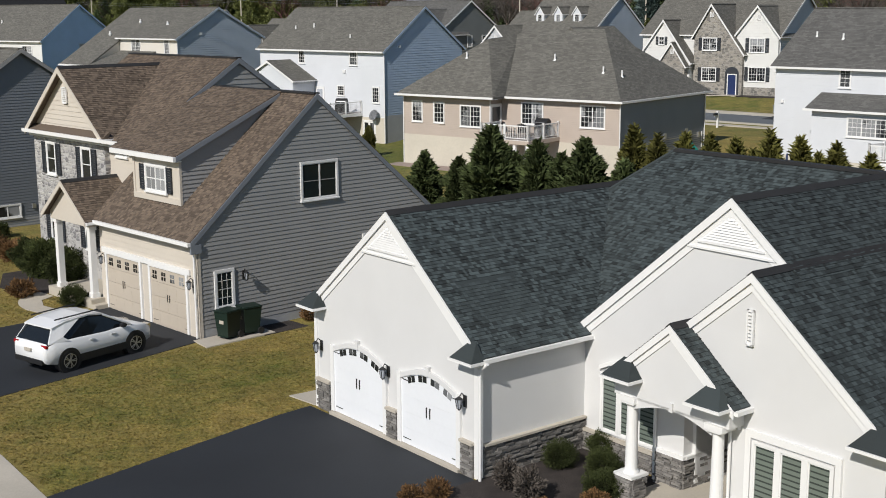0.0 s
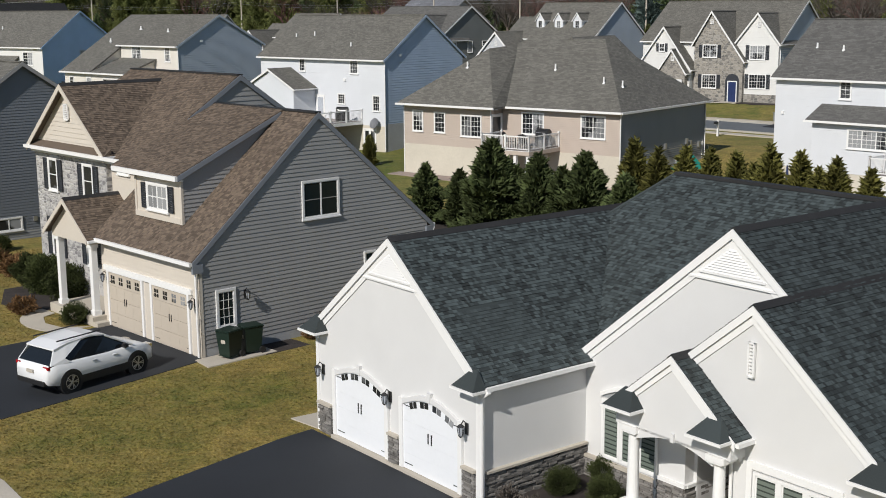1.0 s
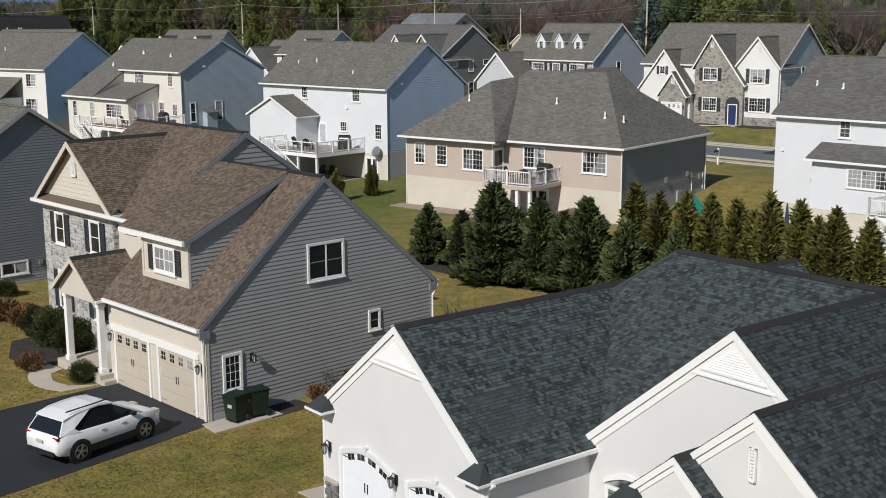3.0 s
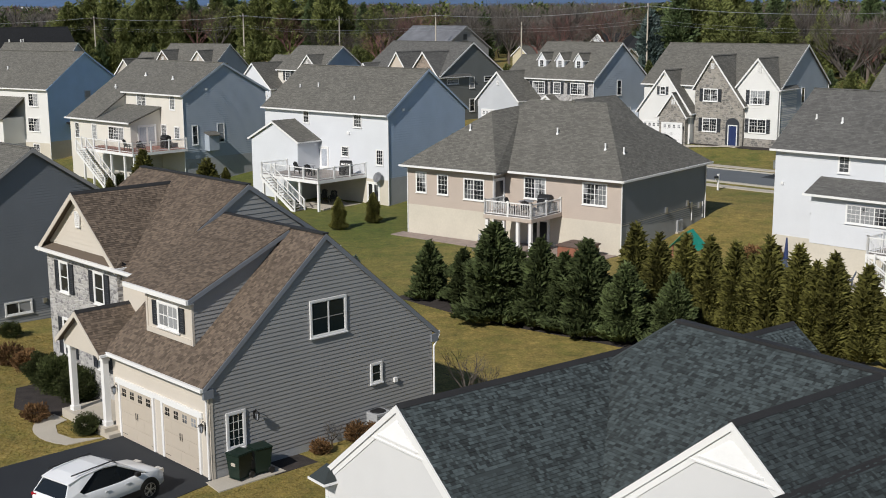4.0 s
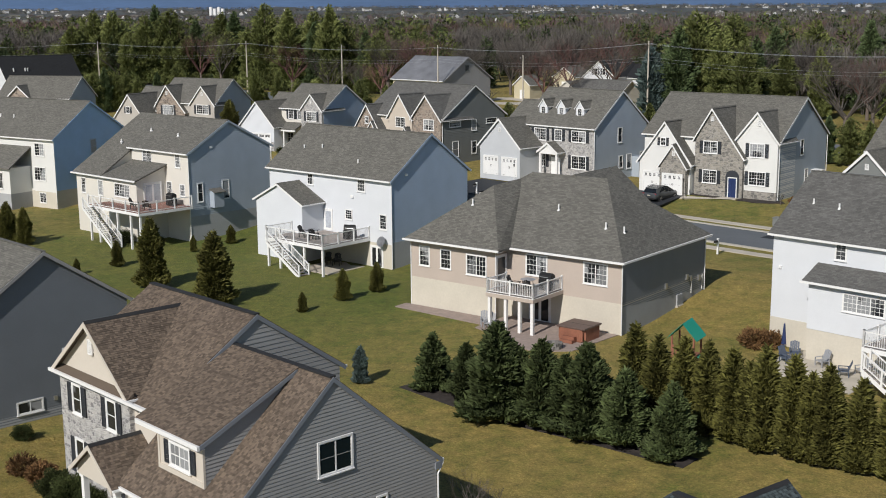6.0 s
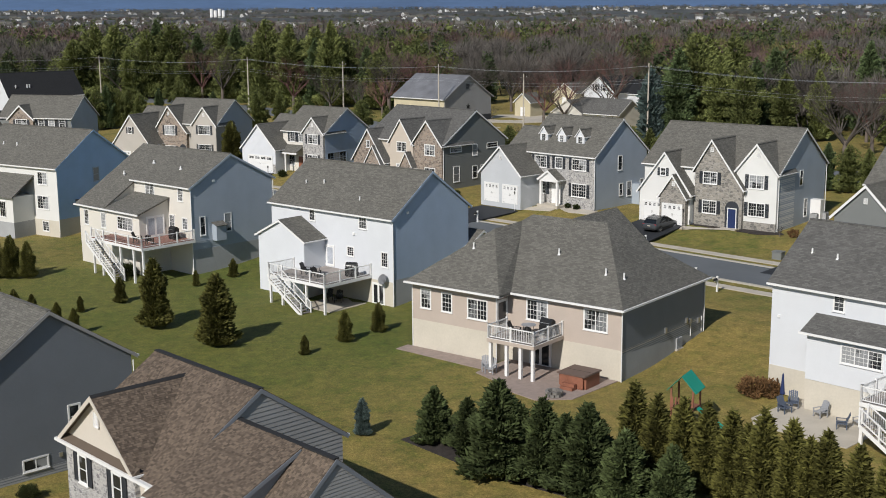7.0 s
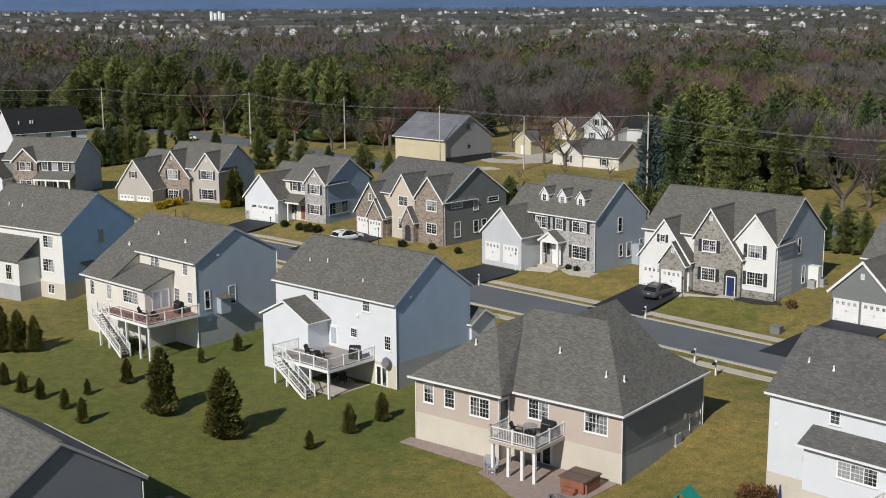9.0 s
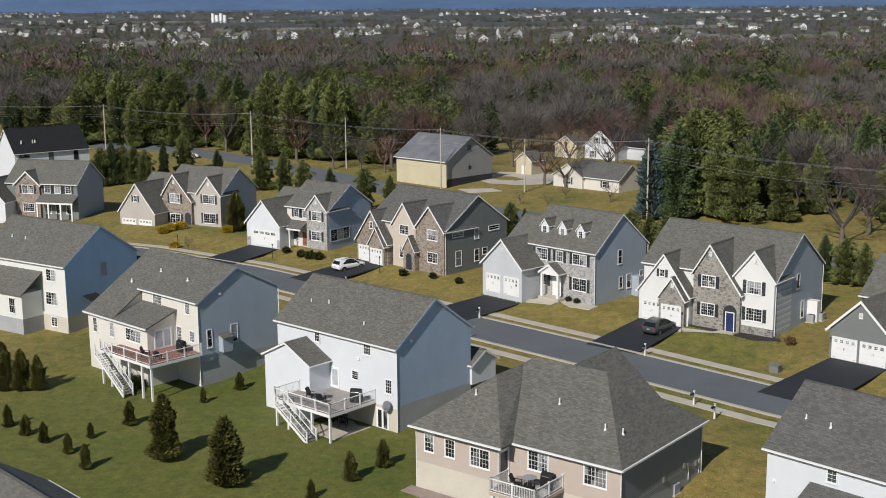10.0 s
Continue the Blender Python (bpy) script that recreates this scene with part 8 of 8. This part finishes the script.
drive("path", HT, [(-18.2, -2.9), (-9.4, -3.4), (-9.4, -1.5), (-18.2, -1.5)], 0.05, "patio_pavers", "brown paver path along the foundation", "path")


def chair(m, mat, label, group):
    t = thing("garden_chair", m, label, "chair", group)
    boxes("seat", [(-0.3, -0.28, 0.34, 0.3, 0.3, 0.39)], mat, t)
    bm = bmesh.new()
    for i in range(5):
        x = -0.28 + i * 0.118
        prism(bm, [(x, 0.26, 0.36), (x + 0.1, 0.26, 0.36), (x + 0.1, 0.52, 1.05 - abs(i - 2) * 0.04), (x, 0.52, 1.05 - abs(i - 2) * 0.04)], (0, 0.03, 0))
    part("backrest", bm, mat, t)
    for x in (-0.34, 0.28):
        boxes("armrest", [(x, -0.3, 0.55, x + 0.1, 0.42, 0.58)], mat, t)
        for y in (-0.28, 0.3):
            boxes("leg", [(x + 0.02, y, 0, x + 0.08, y + 0.06, 0.55)], mat, t)


M["navy_plastic"] = surface("slate_blue_plastic", (0.07, 0.09, 0.13), 0.6, 0.06)
M["grey_metal"] = surface("grey_metal_furniture", (0.3, 0.31, 0.33), 0.4, 0.06)
HR = pose(21.54, 79.47, 0, 0, 0, -46)
drive("patio", HR, [(2.2, -5.6), (2.4, -0.1), (3.5, -0.1), (3.6, -1.62), (9.2, -1.62), (9.2, -6.4), (3, -6.6)], 0.05, "paving", "pale concrete patio behind the white house", "patio")
for x, y, a, mat in ((3.0, -1.9, 30, "navy_plastic"), (3.2, -3.2, 75, "navy_plastic"), (5.2, -2.4, -20, "grey_metal"), (7.2, -3.4, -60, "navy_plastic"), (7.9, -2.4, -30, "grey_metal")):
    chair(HR @ pose(x, y, 0.05, 0, 0, a), mat, "slatted garden chair on the concrete patio", "patio chairs")


def fire_pit(m):
    t = thing("fire_pit", m, "low stone fire pit on the patio", "fire pit")
    for k in range(2):
        for i in range(10):
            a = i * 0.628 + k * 0.3
            bm = bmesh.new()
            box(bm, -0.14, -0.09, 0, 0.14, 0.09, 0.18)
            o = part("stone", bm, "stone", t)
            o.matrix_local = Matrix.Translation((0.5 * math.cos(a), 0.5 * math.sin(a), k * 0.185)) @ Matrix.Rotation(a + 1.57, 4, "Z")


fire_pit(HT @ pose(-2.0, -5.5, 0.05))


def umbrella(m):
    t = thing("patio_umbrella", m, "closed navy patio umbrella", "umbrella")
    bm = bmesh.new()
    tube(bm, (0, 0, 0), (0, 0, 2.4), 0.025)
    part("pole", bm, "grey_metal", t)
    bm = bmesh.new()
    tube(bm, (0, 0, 1.0), (0, 0, 2.35), 0.17, 0.05, 8)
    part("canopy", bm, "navy", t)
    boxes("base", [(-0.25, -0.25, 0, 0.25, 0.25, 0.08)], "grey_concrete", t)


for _x, _y, _a in ((-9.1, -3.6, 40), (-8.5, -3.9, 10)):
    chair(HT @ pose(_x, _y, 0.05, 0, 0, _a), "grey_metal", "grey metal garden chair on the brown patio", "patio chairs")
umbrella(HR @ pose(2.6, -2.6, 0.05))
for x, y, k in ((0.6, -1.0, 1.0), (-0.2, -1.6, 1.1)):
    ob = copy_thing(rust, Matrix.Identity(4))
    p = HR @ Vector((x, y, 0))
    put(ob, p.x, p.y, k)


def grill(m, label="black covered barbecue grill on the deck"):
    t = thing("barbecue_grill", m, label, "grill", "grills")
    bm = bmesh.new()
    box(bm, -0.55, -0.32, 0, 0.55, 0.32, 0.85)
    bmesh.ops.bevel(bm, geom=bm.edges[:], offset=0.06, segments=2, affect="EDGES")
    part("cabinet", bm, "black", t)
    bm = bmesh.new()
    prism(bm, [(-0.5, -0.3, 0.85), (-0.5, 0.3, 0.85), (-0.5, 0.28, 1.1), (-0.5, 0.0, 1.28), (-0.5, -0.24, 1.12)], (1.0, 0, 0))
    part("lid", bm, "black", t)
    bm = bmesh.new()
    tube(bm, (-0.35, -0.36, 1.0), (0.35, -0.36, 1.0), 0.02)
    part("handle", bm, "metal", t)


HB, HC = pose(-4.98, 103.97, 0.1, 0, 0, -42), pose(-25.5, 118.45, 0.2, 0, 0, -43)
grill(HT @ pose(-5.6, -0.9, 2.66), "black barbecue grill on the balcony deck")
grill(HB @ pose(-3.6, -1.6, 2.56, 0, 0, 30), "tall black covered grill on the raised deck")
grill(HC @ pose(-1.4, -1.2, 3.46, 0, 0, 0), "grey covered grill on the reddish deck")


def table(m, label):
    t = thing("patio_table", m, label, "table", "deck tables")
    bm = bmesh.new()
    tube(bm, (0, 0, 0.7), (0, 0, 0.73), 0.55, 0.55, 20)
    part("tabletop", bm, "grey_metal", t)
    for i in range(4):
        a = i * 1.571 + 0.78
        bm = bmesh.new()
        tube(bm, (0.35 * math.cos(a), 0.35 * math.sin(a), 0.7), (0.42 * math.cos(a), 0.42 * math.sin(a), 0), 0.02)
        part("leg", bm, "black", t)


table(HT @ pose(-6.9, -1.4, 2.66), "round metal table on the balcony deck")
table(HB @ pose(-6.6, -3.2, 2.56), "round metal table on the raised deck")
for m in (HT @ pose(-7.5, -2.2, 2.66, 0, 0, 100), HT @ pose(-6.2, -2.4, 2.66, 0, 0, 200), HB @ pose(-7.4, -3.6, 2.56, 0, 0, 100), HB @ pose(-5.8, -3.8, 2.56, 0, 0, 200), HC @ pose(-2.6, -4.6, 3.46, 0, 0, 120), HC @ pose(-0.8, -4.4, 3.46, 0, 0, 220), HB @ pose(-5.0, -2.0, 0.05, 0, 0, 30), HB @ pose(-6.2, -2.2, 0.05, 0, 0, 10)):
    chair(m, "black", "dark garden chair by the rear deck", "deck chairs")


def satellite_dish(m):
    t = thing("satellite_dish", m, "grey satellite dish fixed to the white wall", "satellite dish")
    bm = bmesh.new()
    rows = []
    for j in range(5):
        r, d = 0.12 * j, 0.09 * (j / 4) ** 2
        rows.append([bm.verts.new((r * math.cos(i * 0.3927), -0.35 - d, r * math.sin(i * 0.3927))) for i in range(16)] if j else [bm.verts.new((0, -0.35, 0))])
    for i in range(16):
        bm.faces.new((rows[0][0], rows[1][i], rows[1][(i + 1) % 16]))
    for a, b in zip(rows[1:], rows[2:]):
        for i in range(16):
            bm.faces.new((a[i], b[i], b[(i + 1) % 16], a[(i + 1) % 16]))
    bmesh.ops.solidify(bm, geom=bm.faces[:], thickness=0.015)
    part("reflector", bm, "grey_metal", t)
    bm = bmesh.new()
    tube(bm, (0, 0, -0.2), (0, -0.33, 0), 0.03)
    tube(bm, (0, -0.4, -0.45), (0, -0.85, -0.1), 0.015)
    part("arm", bm, "grey_metal", t)


satellite_dish(HB @ pose(-0.9, -0.1, 2.3, -25, 0, 0))


def playset():
    t = thing("play_tower", pose(14.6, 72.8, level(14.6, 72.8), 0, 0, -30), "cedar play tower with green canvas roof", "play set")
    for x in (-0.7, 0.7):
        for y in (-0.7, 0.7):
            boxes("post", [(x - 0.05, y - 0.05, -0.2, x + 0.05, y + 0.05, 2.6)], "wood", t)
    boxes("platform", [(-0.75, -0.75, 1.2, 0.75, 0.75, 1.28)], "wood", t)
    for i in range(7):
        x = -0.65 + i * 0.21
        boxes("slat", [(x, -0.76, 1.28, x + 0.1, -0.73, 2.0)], "wood", t)
    bm = bmesh.new()
    for s in (-1, 1):
        prism(bm, [(s * 0.95, -0.9, 2.4), (0, -0.9, 3.4), (0, 0.9, 3.4), (s * 0.95, 0.9, 2.4)], (0, 0, 0.03))
    part("canopy", bm, "green_canvas", t)
    bm = bmesh.new()
    prism(bm, [(0.8, -0.25, 1.25), (2.6, -0.25, 0.15), (2.6, 0.25, 0.15), (0.8, 0.25, 1.25)], (0, 0, 0.05))
    part("slide", bm, "green_canvas", t)


playset()


def mailbox(x, y, yaw=-40):
    t = thing("mailbox", pose(x, y, level(x, y), 0, 0, yaw), "mailbox on a white post by the kerb", "mailbox", "mailboxes")
    boxes("post", [(-0.07, -0.07, -0.2, 0.07, 0.07, 1.35), (-0.09, -0.09, 1.35, 0.09, 0.09, 1.4)], "white", t, join=True)
    boxes("arm", [(-0.04, -0.55, 1.0, 0.04, 0.1, 1.08)], "white", t)
    bm = bmesh.new()
    prism(bm, [(-0.09, -0.62, 1.08), (0.09, -0.62, 1.08), (0.09, -0.62, 1.2), (0.05, -0.62, 1.27), (-0.05, -0.62, 1.27), (-0.09, -0.62, 1.2)], (0, 0.48, 0))
    part("box", bm, "black", t)


for p in ((22.2, 107.4), (23.3, 103.6), (3.3, 139.9), (20.3, 123.6), (-13.9, 157.2), (1.8, 131.0)):
    mailbox(*p)


def lamp_post(x, y):
    t = thing("lamp_post", pose(x, y, level(x, y)), "slim front garden lamp post", "lamp post", "lamp posts")
    bm = bmesh.new()
    tube(bm, (0, 0, -0.2), (0, 0, 2.0), 0.045, 0.035, 8)
    part("post", bm, "white" if x > 5 and x < 10 else "black", t)
    bm = bmesh.new()
    tube(bm, (0, 0, 2.0), (0, 0, 2.25), 0.06, 0.11, 6)
    tube(bm, (0, 0, 2.25), (0, 0, 2.38), 0.13, 0.02, 6)
    part("lantern", bm, "black", t)


for p in ((8.0, 146.2), (-41.9, 183.5), (25.5, 130.8), (-9.8, 164.0), (-26.2, 175.5)):
    lamp_post(*p)


def utility_box(x, y):
    t = thing("utility_box", pose(x, y, level(x, y), 0, 0, -40), "low green utility cabinet on the verge", "utility box")
    bm = bmesh.new()
    box(bm, -0.5, -0.45, -0.1, 0.5, 0.45, 0.75)
    bmesh.ops.bevel(bm, geom=bm.edges[:], offset=0.04, segments=2, affect="EDGES")
    part("cabinet", bm, "olive_siding", t)
    boxes("lid", [(-0.55, -0.5, 0.75, 0.55, 0.5, 0.8)], "olive_siding", t)


utility_box(32.4, 117.6)
# ---- stone and shingles laid piece by piece ----


def ledge_stones(house, face, u0, v0, u1, v1, seed, d=0.02):
    """Stacked ledge stone veneer, each stone an object on one of a few shared meshes."""
    rr = random.Random(seed)
    v = v0
    k = 0
    while v < v1 - 0.03:
        h = min(rr.choice((0.045, 0.06, 0.075)), v1 - v)
        u = u0
        while u < u1 - 0.03:
            w = min(rr.choice((0.14, 0.2, 0.27, 0.36)), u1 - u)
            dd = rr.choice((0.05, 0.075, 0.1))
            key = (round(w, 2), round(h, 2), dd, face.side)
            if key not in STONES:
                bm = bmesh.new()
                Face(face.side, 0.0).box(bm, 0.006, 0.005, w - 0.006, h - 0.005, 0.0, dd)
                bmesh.ops.recalc_face_normals(bm, faces=bm.faces)
                me = bpy.data.meshes.new("stone")
                bm.to_mesh(me)
                bm.free()
                me.materials.append(M["stone"])
                STONES[key] = me
            ob = new("stone", STONES[key])
            ob.parent = house
            ob.location = face.p(u, v, 0.0)
            u += w
        v += h


STONES = {}
W_HOUSE = next(o for o in bpy.data.objects if o.type == "EMPTY" and o.get("label", "").startswith("pale stucco house"))
wf, ws = Face("f", 0.0), Face("s", 0.0)
for a, b, s in ((-7.36, -6.66, 1), (-3.86, -3.41, 2), (-0.68, -0.21, 3)):
    bk = boxes("stone_backing", [(a, -0.02, -0.05, b, 0.0, 0.86)], "stone", W_HOUSE)
    ledge_stones(bk, wf, a, 0.0, b, 0.86, s)
ws = Face("s", -0.08)
bk = boxes("stone_backing", [(-0.08, 0.14, -0.05, -0.06, 3.6, 0.84)], "stone", W_HOUSE)
ledge_stones(bk, ws, 0.14, 0.0, 3.66, 0.84, 4)
bk = boxes("stone_backing", [(-0.28, 3.58, -0.05, 2.7, 3.62, 0.52)], "stone", W_HOUSE)
ledge_stones(bk, Face("f", 3.6), -0.28, 0.0, 2.6, 0.52, 5)
bk = boxes("stone_backing", [(2.72, 3.27, -0.05, 3.62, 3.3, 0.84), (3.6, 3.3, -0.05, 3.62, 5.3, 0.84)], "stone", W_HOUSE, join=True)
ledge_stones(bk, Face("f", 3.28), 2.74, 0.0, 3.64, 0.84, 6)
ledge_stones(bk, Face("s", 3.61), 3.24, 0.0, 5.3, 0.84, 16)
for x in (3.12, 5.65):
    bk = boxes("stone_pier", [(x - 0.22, 1.8, -0.05, x + 0.22, 2.24, 0.63)], "stone", W_HOUSE)
    ledge_stones(bk, Face("f", 1.8), x - 0.24, 0.0, x + 0.24, 0.63, 7 + int(x))
    ledge_stones(bk, Face("s", x + 0.22), 1.8, 0.0, 2.24, 0.63, 17 + int(x))


def single_shingles():
    """The stretch of the garage slope nearest the eye, shingle by shingle."""
    slope = next(o for o in W_HOUSE.children if o.name.startswith("roof_slope") and o.data.vertices[4].co.x + o.data.vertices[5].co.x > -4 and abs(min(v.co.y for v in o.data.vertices) + 0.05) < 0.02)
    k = (6.12 - 3.19) / 3.69
    up = Vector((-1, 0, k)).normalized()
    out = Vector((k, 0, 1)).normalized()
    along = Vector((0, 1, 0))
    rr = random.Random(8)
    shapes = {}
    c = 0.108
    # level line of the patch's foot on the slope
    zt = 0.14
    x_of = lambda z: -0.08 - (z - zt - 3.19) / k
    span = (4.6 - 3.76) / up.z
    for r in range(int(span / c)):
        z0 = 3.76 + r * c * up.z
        y = 0.6
        while y < 2.58:
            w = min(rr.choice((0.07, 0.09, 0.115, 0.14, 0.165)), 2.6 - y)
            h = rr.choice((0.008, 0.012, 0.018))
            key = (round(w, 2), h)
            if key not in shapes:
                o = Vector((0, 0, 0))
                vs = [along * 0.002 + out * (0.003 + h), along * (w - 0.002) + out * (0.003 + h), along * (w - 0.002) + up * c + out * 0.003, along * 0.002 + up * c + out * 0.003]
                vs += [v - out * 0.025 for v in vs]
                shapes[key] = raw_mesh("shingle", vs, [(0, 1, 2, 3), (0, 4, 5, 1), (1, 5, 6, 2), (2, 6, 7, 3), (3, 7, 4, 0)], "dark_shingle")
            ob = new("shingle", shapes[key])
            ob.parent = slope
            ob.location = (x_of(z0), y, z0)
            y += w


single_shingles()
